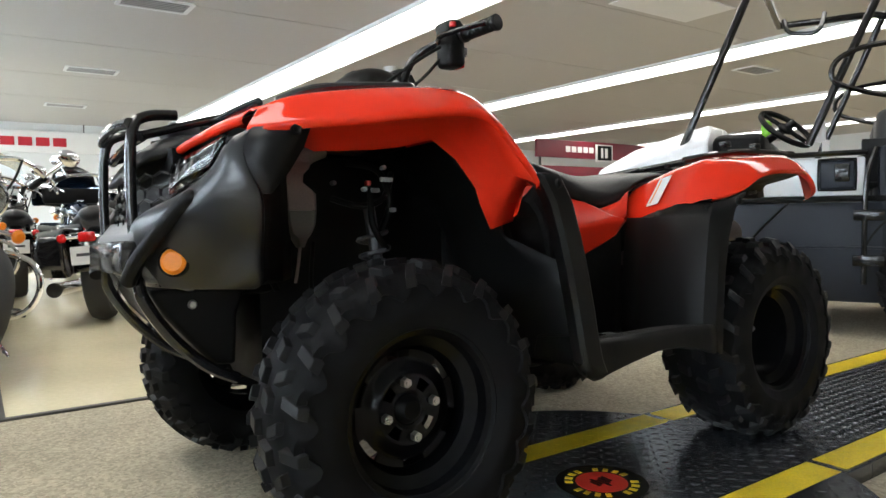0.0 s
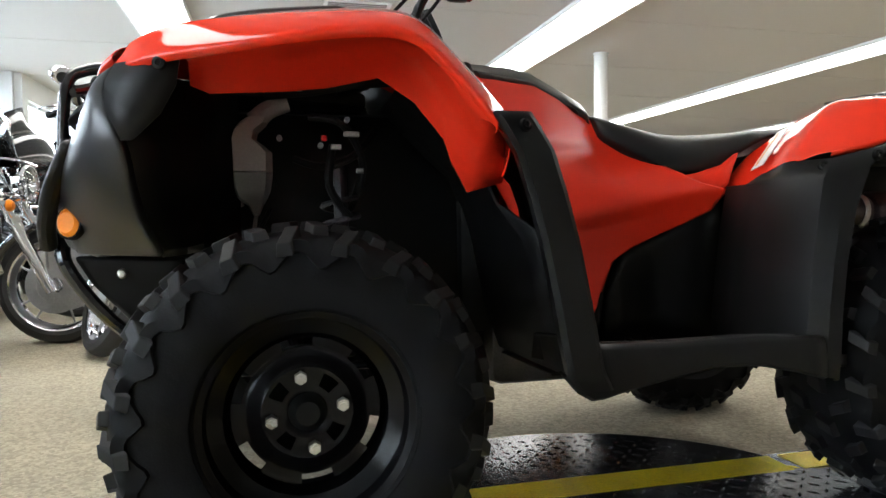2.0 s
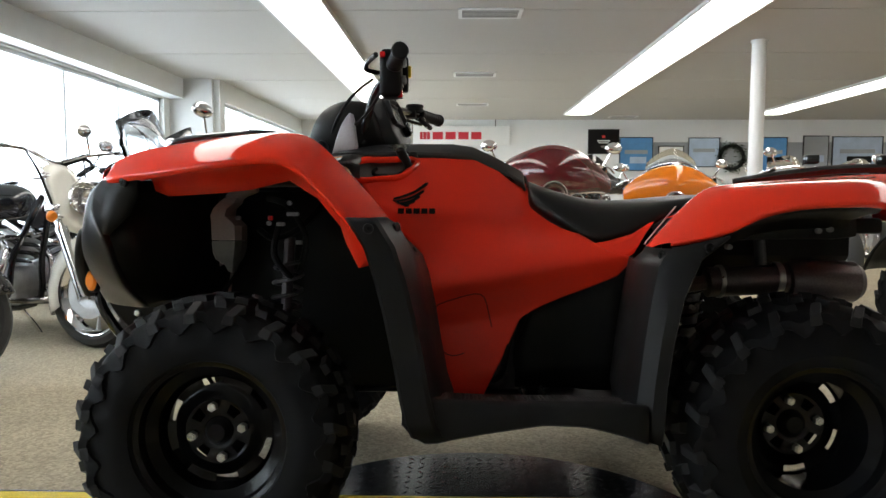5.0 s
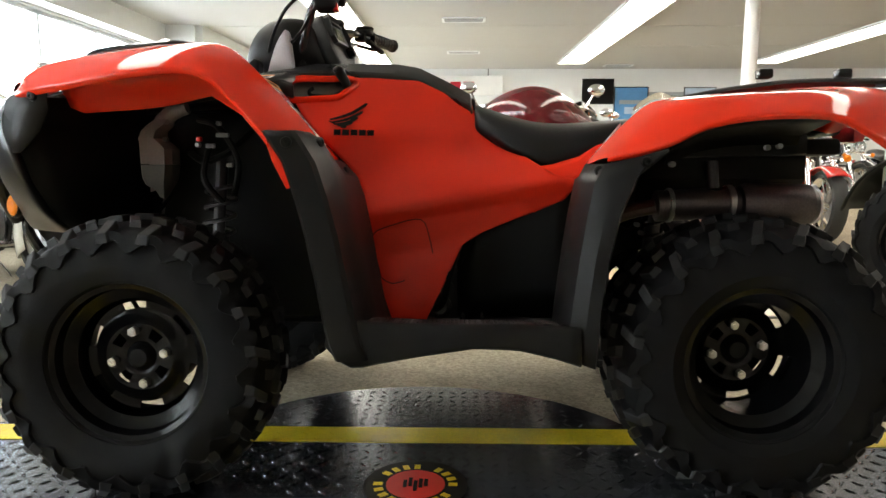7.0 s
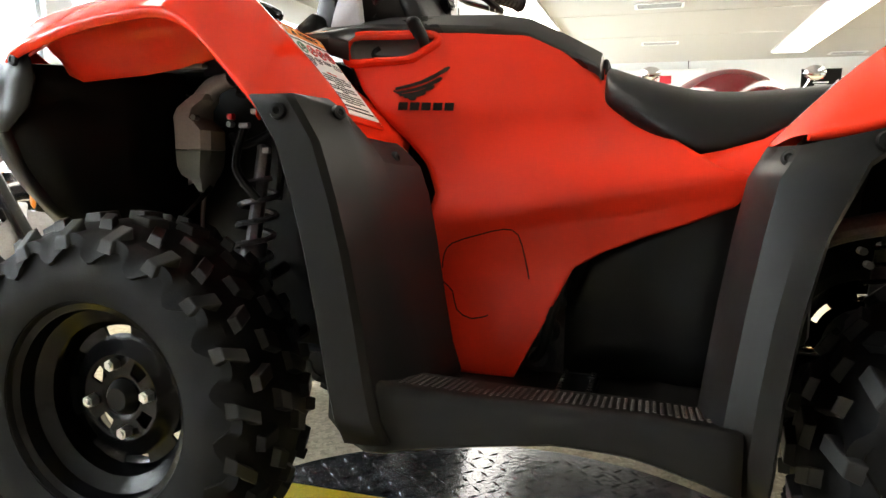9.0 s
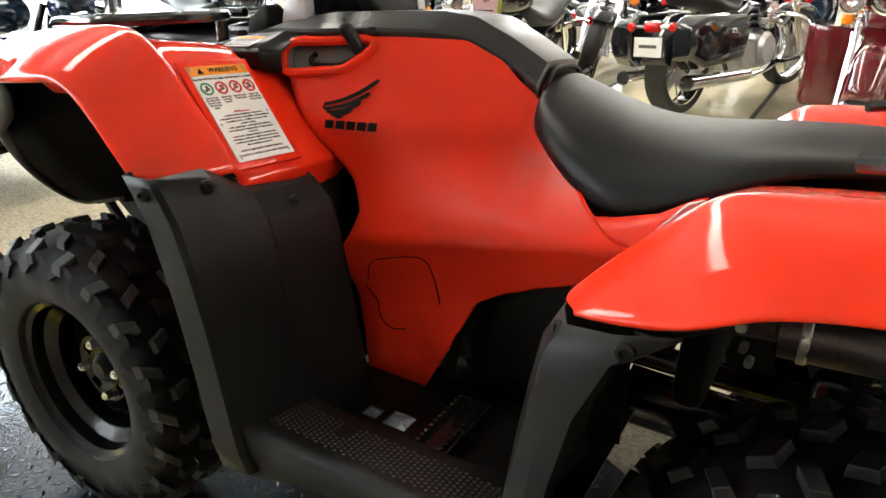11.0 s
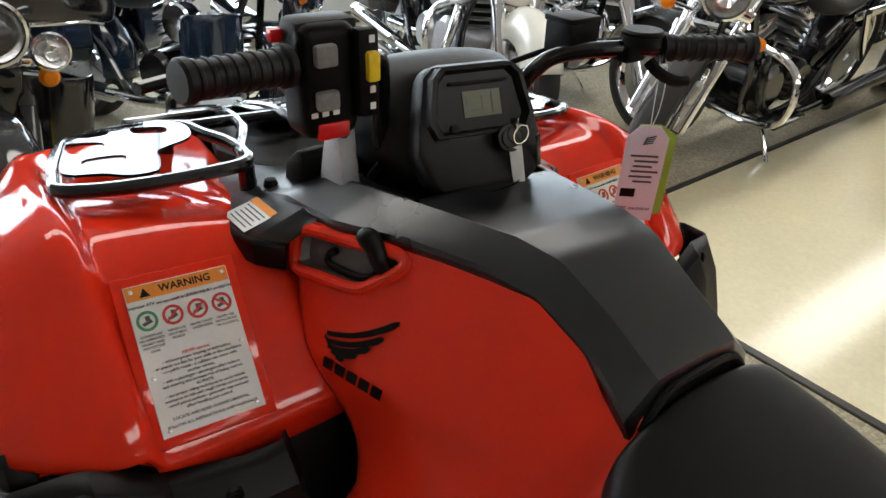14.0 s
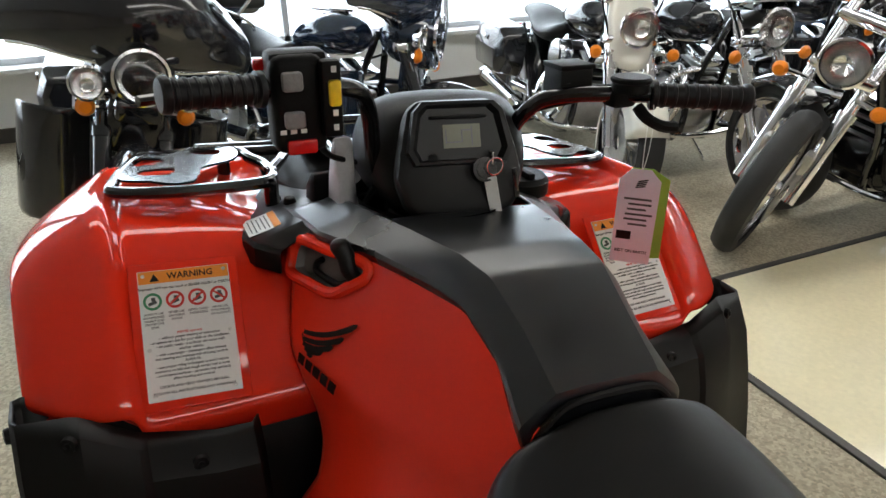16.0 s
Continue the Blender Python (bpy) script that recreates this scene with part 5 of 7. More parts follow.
part("card", plate([(-0.03, -0.158), (0.03, -0.158), (0.03, -0.018), (0.014, 0), (-0.014, 0), (-0.03, -0.018)], 0.0012, cm), PAPER, tag, "white printed card", smooth=0)
part("back_card", plate([(-0.022, -0.156), (0.044, -0.148), (0.042, -0.016), (0.016, 0), (-0.014, 0), (-0.022, -0.016)], 0.0012, pose(-0.003, 0.003, 0, 90, 0, 54)), GREEN, tag, "green backing card", smooth=0)
for k in range(6):
    part("text_bar", block((0.004 * (k % 2), -0.048 - 0.0085 * k, 0.0016), (0.04 - 0.006 * (k % 3), 0.003, 0.0008), 0, cm), INKGREY, tag, smooth=0)
part("text_bar", block((-0.014, -0.11, 0.0016), (0.022, 0.014, 0.0008), 0, cm), INK, tag, smooth=0)
for k in range(4):
    part("emblem", plate([(-0.006 + 0.001 * k, -0.03 + 0.0032 * k), (0.008 + 0.001 * k, -0.027 + 0.0036 * k), (0.008 + 0.001 * k, -0.0255 + 0.0036 * k), (-0.006 + 0.001 * k, -0.028 + 0.0032 * k)], 0.0006, cm @ Matrix.Translation((0, 0, 0.0014))), INK, tag, smooth=0)
words("BEST ON EARTH", 0.0066, cm @ Matrix.Translation((0, -0.138, 0.0014)), INK, tag)
part("string", tube([(0, 0.0, -0.004), (-0.004, 0.002, 0.03), (-0.01, 0.006, 0.075), (-0.02, 0.01, 0.105)], 0.0007, 5, 4), WHITE, tag)
part("string", tube([(0.001, 0.0, -0.004), (0.008, 0.0, 0.03), (0.004, 0.004, 0.075), (-0.012, 0.01, 0.105)], 0.0007, 5, 4), WHITE, tag)


# racks
def rack_tube(pts, r=0.0105, steps=6, closed=False):
    return tube(pts, r, 10, steps, closed)


def rack_z(x):
    """The rack falls towards the nose."""
    return lerp([(-0.42, 0.842), (-0.3, 0.878), (-0.2, 0.907), (-0.1, 0.926), (0.12, 0.938)], x)


def on_rack(pts, dz=0.0):
    return [(x, y, rack_z(x) + dz) for x, y in pts]


wing = [(-0.04, -0.222), (-0.1, -0.236), (-0.158, -0.29), (-0.142, -0.388), (-0.075, -0.42), (0.04, -0.444), (0.08, -0.436), (0.112, -0.36), (0.122, -0.24), (0.095, -0.208), (0.02, -0.206)]
rack = part("front_rack", rack_tube(on_rack(wing), 0.0095, 6, True), GLOSSY, atv, "gloss black tubular front rack")
part("rack_rail", rack_tube([across(p) for p in on_rack(wing)], 0.0095, 6, True), GLOSSY, rack)


def rack_plate():
    """A pressed plate with round-ended slots."""
    edge = [(-0.138, -0.385), (-0.09, -0.405), (0.02, -0.432), (0.052, -0.425), (0.072, -0.39), (0.098, -0.362), (0.1, -0.33), (0.06, -0.315), (0.022, -0.306), (-0.008, -0.255), (-0.06, -0.24), (-0.1, -0.25), (-0.152, -0.29)]
    slots = [[(-0.122, -0.378), (-0.112, -0.345), (-0.09, -0.35), (-0.094, -0.382)], [(-0.1, -0.31), (-0.08, -0.27), (-0.05, -0.278), (-0.072, -0.314)],
             [(-0.078, -0.405), (-0.058, -0.364), (-0.028, -0.37), (-0.028, -0.408)], [(0.004, -0.398), (0.014, -0.352), (0.046, -0.36), (0.034, -0.402)], [(-0.142, -0.318), (-0.13, -0.29), (-0.115, -0.294), (-0.124, -0.322)]]
    bm = bmesh.new()
    edges = []
    for loop in [edge] + slots:
        vs = [bm.verts.new((p.x, p.y, rack_z(p.x) + 0.009)) for p in spline([(x, y, 0) for x, y in loop], 5, True)]
        edges += [bm.edges.new((vs[k - 1], vs[k])) for k in range(len(vs))]
    bmesh.ops.triangle_fill(bm, use_beauty=True, use_dissolve=False, edges=edges)
    return bm


bm = rack_plate()
other = mirrored(bm)
part("rack_plate", bm, GLOSSY, rack, "slotted gloss black rack plate", solid=0.004, smooth=0)
part("rack_plate", other, GLOSSY, rack, "slotted gloss black rack plate", solid=0.004, smooth=0)
for pts in ([(0.06, -0.206), (-0.05, -0.16), (-0.22, -0.14), (-0.36, -0.16), (-0.4, -0.17)], [(0.02, -0.08), (-0.12, -0.075), (-0.33, -0.07)],
            [(-0.2, -0.3), (-0.24, -0.18), (-0.25, 0), (-0.24, 0.18), (-0.2, 0.3)], [(-0.1, -0.235), (-0.1, 0), (-0.1, 0.235)], [(-0.4, -0.17), (-0.41, -0.1), (-0.41, 0.1), (-0.4, 0.17)]):
    both = max(p[1] for p in pts) > 0
    ob = part("rack_rail", rack_tube(on_rack(pts), 0.0095), GLOSSY, rack)
    if both:
        leaning(ob, -0.25, 0.92)
    else:
        part("rack_rail", rack_tube([across(p) for p in on_rack(pts)], 0.0095), GLOSSY, rack)
leaning(part("rack_plate", block((-0.19, 0, 0), (0.13, 0.2, 0.006), 0.002, pose(0, 0, 0.951, 0, -11, 0)), GLOSSY, rack, "gloss black middle rack plate"), -0.25, 0.92)
for sx, sy in ((0.095, -0.212), (-0.13, -0.26)):
    part("rack_foot", rod((sx, sy, 0.86), (sx, sy, rack_z(sx)), 0.012, 12), STEEL_BLACK, rack)
    part("rack_foot", rod(across((sx, sy, 0.86)), across((sx, sy, rack_z(sx))), 0.012, 12), STEEL_BLACK, rack)
for sy in (-1, 1):
    part("rack_bolt", lathe([(0, 0.012), (0.008, 0.01), (0.011, 0.0)], 12, pose(0.125, sy * 0.19, 0.9, 90)), DARK, rack)

rr = part("rear_rack", rack_tube([(1.17, -0.3, 0.838), (1.23, -0.33, 0.847), (1.32, -0.345, 0.858), (1.42, -0.35, 0.866), (1.65, -0.36, 0.867), (1.7, -0.3, 0.867), (1.7, 0.3, 0.867), (1.65, 0.36, 0.867), (1.42, 0.35, 0.866), (1.32, 0.345, 0.858), (1.23, 0.33, 0.847), (1.17, 0.3, 0.838)], 0.011, 8), GLOSSY, atv, "gloss black tubular rear rack")
leaning(rr, -0.33, 0.88)
for y in (-0.24, -0.12, 0, 0.12, 0.24):
    part("rack_rail", rack_tube([(1.32, y, 0.854), (1.5, y, 0.867), (1.7, y, 0.867)], 0.009, 4), GLOSSY, rr)
for x in (1.34, 1.5):
    part("rack_rail", rack_tube([(x, -0.34, 0.862), (x, 0, 0.858), (x, 0.34, 0.862)], 0.01, 4), GLOSSY, rr)
for sx, sy in ((1.25, -0.3), (1.25, 0.3), (1.5, -0.3), (1.5, 0.3)):
    part("rack_foot", rod((sx, sy, 0.82), (sx, sy, 0.856), 0.012, 12), STEEL_BLACK, rr)
for x in (1.33, 1.5):
    part("rack_clamp", block((x, -0.345, 0.888), (0.03, 0.026, 0.02), 0.003), STEEL_BLACK, rr)

# nose: side covers, lamps, grille, bumper
before = set(atv.children)
COVER_F = [(-0.296, -0.434, 0.802), (-0.312, -0.42, 0.78), (-0.318, -0.4, 0.755), (-0.345, -0.362, 0.724), (-0.374, -0.306, 0.702), (-0.412, -0.225, 0.682), (-0.43, -0.16, 0.655), (-0.428, -0.15, 0.6), (-0.4, -0.14, 0.53)]
COVER_R = [(-0.267, -0.46, 0.818), (-0.286, -0.458, 0.785), (-0.28, -0.47, 0.745), (-0.258, -0.478, 0.7), (-0.252, -0.46, 0.645), (-0.246, -0.425, 0.59), (-0.236, -0.4, 0.56), (-0.226, -0.37, 0.535), (-0.232, -0.34, 0.522)]
rows, back = [], []
for k, (f, r) in enumerate(zip(COVER_F, COVER_R)):
    f, r = Vector(f), Vector(r)
    s = lerp([(0, 0.05), (2, 0.35), (4, 0.75), (6, 1.1), (8, 1.0)], k)
    rows.append([f + Vector((0.012, 0.012, -0.004)), f, f.lerp(r, 0.2) + Vector((-0.024, -0.032, 0)) * s, f.lerp(r, 0.45) + Vector((-0.032, -0.05, 0)) * s, f.lerp(r, 0.72) + Vector((-0.018, -0.042, 0)) * s, f.lerp(r, 0.93) + Vector((-0.004, -0.012, 0)) * s, r, r + Vector((0.008, 0.02, 0))])
    back.append([r + Vector((0.006, 0.018, 0)), r + Vector((0.04, 0.07, 0.004)), Vector((-0.16, -0.3, r.z + 0.01)), Vector((-0.1, -0.2, r.z + 0.01))])
pair("nose_cover", grid(rows), NOSE_BLACK, atv, "satin black plastic nose side cover", sub=2, solid=0.004)
facet = [[COVER_R[0], (-0.215, -0.484, 0.824), (-0.169, -0.499, 0.828)], [COVER_R[1], (-0.235, -0.474, 0.787), (-0.178, -0.478, 0.785)], [COVER_R[2], (-0.245, -0.473, 0.744), (-0.203, -0.468, 0.742)], [COVER_R[3], (-0.25, -0.479, 0.7), (-0.242, -0.478, 0.7)]]
pair("nose_corner", grid(facet), CHARCOAL, atv, "matt black corner panel under the fender", solid=0.004, smooth=40)
pair("front_liner", grid(back), DARK, atv, "black liner ahead of the front wheel", solid=0.004)
# headlamp window between the red trim and the side cover
T0, T1, B1, B0 = Vector((-0.294, -0.42, 0.81)), Vector((-0.35, -0.24, 0.772)), Vector((-0.37, -0.292, 0.708)), Vector((-0.312, -0.392, 0.752))


def lamp_sheet(u0, u1, lift, swell):
    rows = []
    for i in range(7):
        u = u0 + (u1 - u0) * i / 6
        a, b = T0.lerp(T1, u), B0.lerp(B1, u)
        rows.append([a.lerp(b, j / 4) + Vector((-0.7, -0.6, 0.3)) * (lift + swell * math.sin(math.pi * j / 4) * math.sin(math.pi * min(0.9, max(0.1, u)))) for j in range(5)])
    return grid(rows)


pair("headlamp", lamp_sheet(0, 1, 0.004, 0.012), LENS, atv, "clear wedge-shaped headlamp", solid=0.003)
pair("lamp_reflector", lamp_sheet(0.06, 0.6, -0.004, -0.012), REFLECTOR, atv, smooth=60)
pair("lamp_bezel", lamp_sheet(0.6, 1.0, -0.004, -0.006), DARK, atv)
pair("lamp_rib", join(*[tube([T0.lerp(T1, u) + Vector((-0.7, -0.6, 0.3)) * 0.001, B0.lerp(B1, u) + Vector((-0.7, -0.6, 0.3)) * 0.001], 0.002, 6, 1) for u in (0.62, 0.74, 0.86, 0.97)]), GREY, atv)
band_l = [(-0.353, -0.2, 0.78), (-0.341, -0.265, 0.796), (-0.322, -0.33, 0.808), (-0.302, -0.39, 0.819), (-0.277, -0.434, 0.828)]
band_u = [(-0.351, -0.197, 0.794), (-0.337, -0.262, 0.812), (-0.317, -0.328, 0.826), (-0.293, -0.388, 0.841), (-0.262, -0.43, 0.852)]
rows = []
for a, b in zip(spline(band_l, 4), spline(band_u, 4)):
    rows.append([a + Vector((0.012, 0.008, 0)), a, a.lerp(b, 0.5) + Vector((-0.005, -0.004, 0.001)), b, b + Vector((0.016, 0.012, 0.004))])
pair("nose_trim", grid(rows), RED, atv, "red trim over the headlamp", solid=0.003, sub=1)
rows = []
for x, w, zt, zb in ((-0.2, 0.26, 0.85, 0.8), (-0.27, 0.24, 0.858, 0.79), (-0.335, 0.235, 0.848, 0.772), (-0.375, 0.22, 0.832, 0.766), (-0.402, 0.2, 0.802, 0.764), (-0.408, 0.19, 0.78, 0.765)):
    half = [(x, -w * 0.9, zb), (x, -w, (zt + zb) / 2), (x, -w * 0.84, zt - 0.008), (x, -w * 0.45, zt)]
    rows.append(half + [(a, -b, c) for a, b, c in reversed(half)])
leaning(part("nose_panel", capped(rows), BLACK, atv, "black rounded nose hood", sub=2), -0.2, 0.8)
leaning(part("lamp_housing", block((-0.3, -0.1, 0.862), (0.07, 0.1, 0.03), 0.012, seg=3), GREY, atv, "grey bracket on the nose hood"), -0.2, 0.8)
hexes = bmesh.new()
for i in range(9):
    for j in range(4):
        y, z = -0.25 + 0.062 * i, 0.664 + 0.0265 * j
        if j % 2:
            y += 0.031
        if abs(y) > 0.26:
            continue
        x = -0.408 + (0.7 - z) * -0.1 + 0.72 * y * y
        ring = [(x + 0.72 * ((y + 0.033 * math.cos(a)) ** 2 - y * y), y + 0.033 * math.cos(a), z + 0.0168 * math.sin(a)) for a in (math.pi / 6 + math.pi / 3 * k for k in range(6))]
        hexes = join(hexes, tube(ring, 0.0024, 5, 1, True))
part("grille", hexes, CHARCOAL, atv, "dark honeycomb grille", smooth=0)
part("grille_back", block((-0.345, 0, 0.725), (0.02, 0.5, 0.16), 0.004), DARK, atv)
part("nose_lower", capped([[(-0.33, -0.3, 0.67), (-0.33, 0.3, 0.67), (-0.33, 0.3, 0.52), (-0.33, -0.3, 0.52)], [(-0.405, -0.24, 0.668), (-0.405, 0.24, 0.668), (-0.4, 0.22, 0.54), (-0.4, -0.22, 0.54)], [(-0.435, -0.18, 0.63), (-0.435, 0.18, 0.63), (-0.43, 0.17, 0.57), (-0.43, -0.17, 0.57)]]), GREY, atv, "grey lower nose panel", bevel=0.01)
for y in (-0.363, 0.363):
    s = -1 if y < 0 else 1
    q = Vector((0, -1, 0)).rotation_difference(Vector((-0.55, s * 0.83, 0.03))).to_matrix().to_4x4()
    rf = part("reflector", lathe([(0, -0.012), (0.018, -0.011), (0.024, -0.007), (0.026, 0.0)], 28, Matrix.Translation((-0.372, y * 0.845, 0.583)) @ q), AMBER, atv, "round amber side reflector")
    part("reflector_rim", lathe([(0.025, -0.006), (0.029, -0.005), (0.03, 0.004)], 28, Matrix.Translation((-0.372, y * 0.845, 0.583)) @ q), DARK, rf)
bump = part("front_bumper", tube([(-0.32, -0.15, 0.885), (-0.38, -0.155, 0.878), (-0.41, -0.165, 0.845), (-0.418, -0.17, 0.72), (-0.415, -0.17, 0.6)], 0.0112, 14, 6), GLOSSY, atv, "black tubular steel front bumper")
part("bumper_tube", tube([(-0.32, 0.15, 0.885), (-0.38, 0.155, 0.878), (-0.41, 0.165, 0.845), (-0.418, 0.17, 0.72), (-0.415, 0.17, 0.6)], 0.0112, 14, 6), GLOSSY, bump)
part("bumper_tube", tube([(-0.415, -0.17, 0.86), (-0.425, -0.08, 0.865), (-0.425, 0.08, 0.865), (-0.415, 0.17, 0.86)], 0.011, 10, 5), GLOSSY, bump)
part("bumper_plate", block((-0.425, 0, 0.59), (0.05, 0.42, 0.07), 0.012), GLOSSY, bump, "black plastic bumper plate")
for s in (-1, 1):
    part("bumper_tube", tube([(-0.415, s * 0.19, 0.56), (-0.41, s * 0.2, 0.51), (-0.36, s * 0.195, 0.43), (-0.29, s * 0.185, 0.36), (-0.22, s * 0.17, 0.32)], 0.013, 10, 6), GLOSSY, bump)
    part("bumper_arm", tube([(-0.436, s * 0.205, 0.545), (-0.426, s * 0.25, 0.585), (-0.405, s * 0.3, 0.627), (-0.38, s * 0.34, 0.667), (-0.355, s * 0.372, 0.699)], 0.0155, 12, 6), BLACK, bump, "black moulded bumper arm")
    part("bumper_cap", ball((-0.355, s * 0.372, 0.699), (0.0155, 0.0155, 0.0155)), BLACK, bump)
part("skid_plate", capped([[(-0.4, -0.2, 0.525), (-0.4, 0.2, 0.525), (-0.2, 0.2, 0.52), (-0.2, -0.2, 0.52)], [(-0.37, -0.19, 0.47), (-0.37, 0.19, 0.47), (-0.22, 0.19, 0.46), (-0.22, -0.19, 0.46)], [(-0.27, -0.17, 0.355), (-0.27, 0.17, 0.355), (-0.22, 0.17, 0.35), (-0.22, -0.17, 0.35)]]), BLACK, atv, "black plastic skid plate", bevel=0.01)
pair("skid_bolt", lathe([(0, -0.01), (0.007, -0.008), (0.01, 0.0)], 12, Matrix.Translation((-0.315, -0.197, 0.49))), ZINC, atv)

# the whole nose sits a little forward and up
for ob in atv.children:
    if ob not in before:
        ob.matrix_basis = Matrix.Translation((-0.006, 0, 0.012)) @ ob.matrix_basis

# chassis, running gear and engine
part("frame", join(block((0.6, -0.1, 0.3), (1.5, 0.04, 0.045), 0.01), block((0.6, 0.1, 0.3), (1.5, 0.04, 0.045), 0.01), tube([(-0.25, -0.12, 0.34), (-0.22, -0.12, 0.6), (-0.1, -0.1, 0.8), (0.3, -0.09, 0.8), (0.7, -0.1, 0.68), (1.2, -0.12, 0.7)], 0.016, 10, 5), tube([(-0.25, 0.12, 0.34), (-0.22, 0.12, 0.6), (-0.1, 0.1, 0.8), (0.3, 0.09, 0.8), (0.7, 0.1, 0.68), (1.2, 0.12, 0.7)], 0.016, 10, 5)), STEEL_BLACK, atv, "black tubular steel frame")
# black block added for the shade inside the body; closes see-through gaps
part("interior_fill", block((0.13, 0, 0.56), (0.58, 0.26, 0.54), 0.03), DARK, atv, "black block filling the dark body interior")
part("air_duct", block((0.4, 0, 0.6), (0.1, 0.3, 0.5), 0.02), DARK, atv, "black air duct")
part("radiator", block((-0.2, 0, 0.66), (0.14, 0.36, 0.3), 0.02), DARK, atv, "black radiator shroud")
ENGINE = material("dark_engine_casting", (0.09, 0.09, 0.095), 0.45, 0.7, vary=0.3, scale=25, bump=0.3)
eng = part("engine", join(block((0.62, 0, 0.34), (0.42, 0.34, 0.22), 0.03), block((0.55, 0, 0.52), (0.16, 0.2, 0.22), 0.02), lathe([(0, -0.19), (0.09, -0.19), (0.1, -0.17), (0.1, 0.1)], 28, pose(0.68, 0, 0.37)), lathe([(0, -0.2), (0.06, -0.2), (0.07, -0.18), (0.07, 0.1)], 28, pose(0.52, 0, 0.36))), ENGINE, atv, "dark cast aluminium engine")
for k in range(9):
    part("fin", block((0.55, 0, 0.44 + 0.02 * k), (0.2, 0.25, 0.007), 0.002), GREY, eng)
for x, z in ((0.62, 0.42), (0.64, 0.47), (0.6, 0.38)):
    part("bolt", rod((x, -0.21, z), (x, -0.18, z), 0.008, 8), ZINC, eng)
for z, r in ((0.34, 0.03), (0.385, 0.024), (0.43, 0.022), (0.47, 0.018)):
    part("crankcase_boss", lathe([(0, -0.215), (r * 0.6, -0.215), (r, -0.205), (r, -0.16)], 18, pose(0.615 + 0.25 * (z - 0.34), 0, z)), ENGINE, eng)
part("cooling_hose", tube([(0.6, -0.2, 0.33), (0.625, -0.235, 0.36), (0.64, -0.235, 0.43), (0.665, -0.2, 0.5)], 0.009, 10, 5), DARK, eng, "black rubber hose")
part("engine_cover", block((0.78, -0.17, 0.44), (0.26, 0.06, 0.2), 0.03), DARK, atv, "black plastic engine side cover")
part("engine_cover", block((0.8, 0.17, 0.44), (0.24, 0.06, 0.2), 0.03), DARK, atv, "black plastic engine side cover")
side = []
for k in range(7):
    x = 0.66 + 0.28 * k / 6
    zt = lerp([(0.64, 0.35), (0.66, 0.42), (0.68, 0.51), (0.78, 0.57), (0.94, 0.66)], x)
    side.append([(x, -0.215 - 0.02 * (k > 3), 0.32 + (zt - 0.31) * j / 4) for j in range(5)])
pair("heat_shield", grid(side), DARK, atv, "black plastic heat shield", solid=0.006)
MILKY = material("milky_plastic", (0.3, 0.255, 0.245), 0.5, vary=0.12, bump=0.1)
MILKY_LOW = material("milky_plastic_filled", (0.16, 0.165, 0.16), 0.45, vary=0.12, bump=0.1)


def bottle(levels):
    rows = []
    for z, xa, xb, ya, yb in levels:
        c, h = (xa + xb) / 2, (xb - xa) / 2
        rows.append([(c + h * sx, (ya + yb) / 2 + (yb - ya) / 2 * sy, z) for sx, sy in ((-1, -0.6), (-0.7, -1), (0.7, -1), (1, -0.6), (1, 0.6), (0.7, 1), (-0.7, 1), (-1, 0.6))])
    return capped(rows)


bot = part("coolant_bottle", bottle([(0.802, -0.09, -0.05, -0.205, -0.16), (0.79, -0.105, -0.052, -0.212, -0.155), (0.774, -0.12, -0.07, -0.22, -0.15), (0.755, -0.126, -0.074, -0.225, -0.145), (0.742, -0.127, -0.056, -0.225, -0.145), (0.73, -0.128, -0.043, -0.225, -0.145), (0.693, -0.126, -0.043, -0.225, -0.145)]), MILKY, atv, "milky plastic overflow bottle", smooth=35)
part("filled_base", bottle([(0.691, -0.126, -0.043, -0.225, -0.145), (0.66, -0.122, -0.047, -0.225, -0.145), (0.643, -0.114, -0.054, -0.22, -0.15), (0.63, -0.092, -0.062, -0.21, -0.16), (0.61, -0.082, -0.07, -0.2, -0.17)]), MILKY_LOW, bot, "darker filled base", smooth=35)
part("neck", tube([(-0.075, -0.183, 0.795), (-0.05, -0.185, 0.818), (-0.01, -0.187, 0.832)], 0.02, 12, 4, radii=(0.022, 0.016)), MILKY, bot)
part("bottle_lug", lathe([(0.006, -0.004), (0.012, -0.004), (0.012, 0.004), (0.006, 0.004)], 16, pose(-0.134, -0.185, 0.628), True), MILKY, bot)
part("lug_arm", tube([(-0.1, -0.185, 0.634), (-0.115, -0.185, 0.628), (-0.124, -0.185, 0.628)], 0.006, 8, 3), MILKY, bot)
part("overflow_hose", tube([(-0.076, -0.185, 0.612), (-0.082, -0.185, 0.57), (-0.088, -0.18, 0.53)], 0.004, 8, 4), MILKY, bot)
part("bracket", block((-0.016, -0.3, 0.838), (0.06, 0.02, 0.008), 0.003), GREY, atv)
for x, z in ((0.097, 0.787), (0.046, 0.737), (-0.242, 0.661), (-0.03, 0.75)):
    part("bolt", rod((x, -0.28, z), (x, -0.266, z), 0.0055, 8), GREY, atv)
part("connector", block((0.052, -0.28, 0.75), (0.012, 0.014, 0.012), 0.003), REDLENS, atv, "red connector")
for x, z, w in ((0.075, 0.735, 0.02), (0.105, 0.76, 0.03), (-0.285, 0.705, 0.035), (0.12, 0.69, 0.014)):
    part("connector", block((x, -0.272, z), (w, 0.012, 0.01), 0.002), GREY, atv)
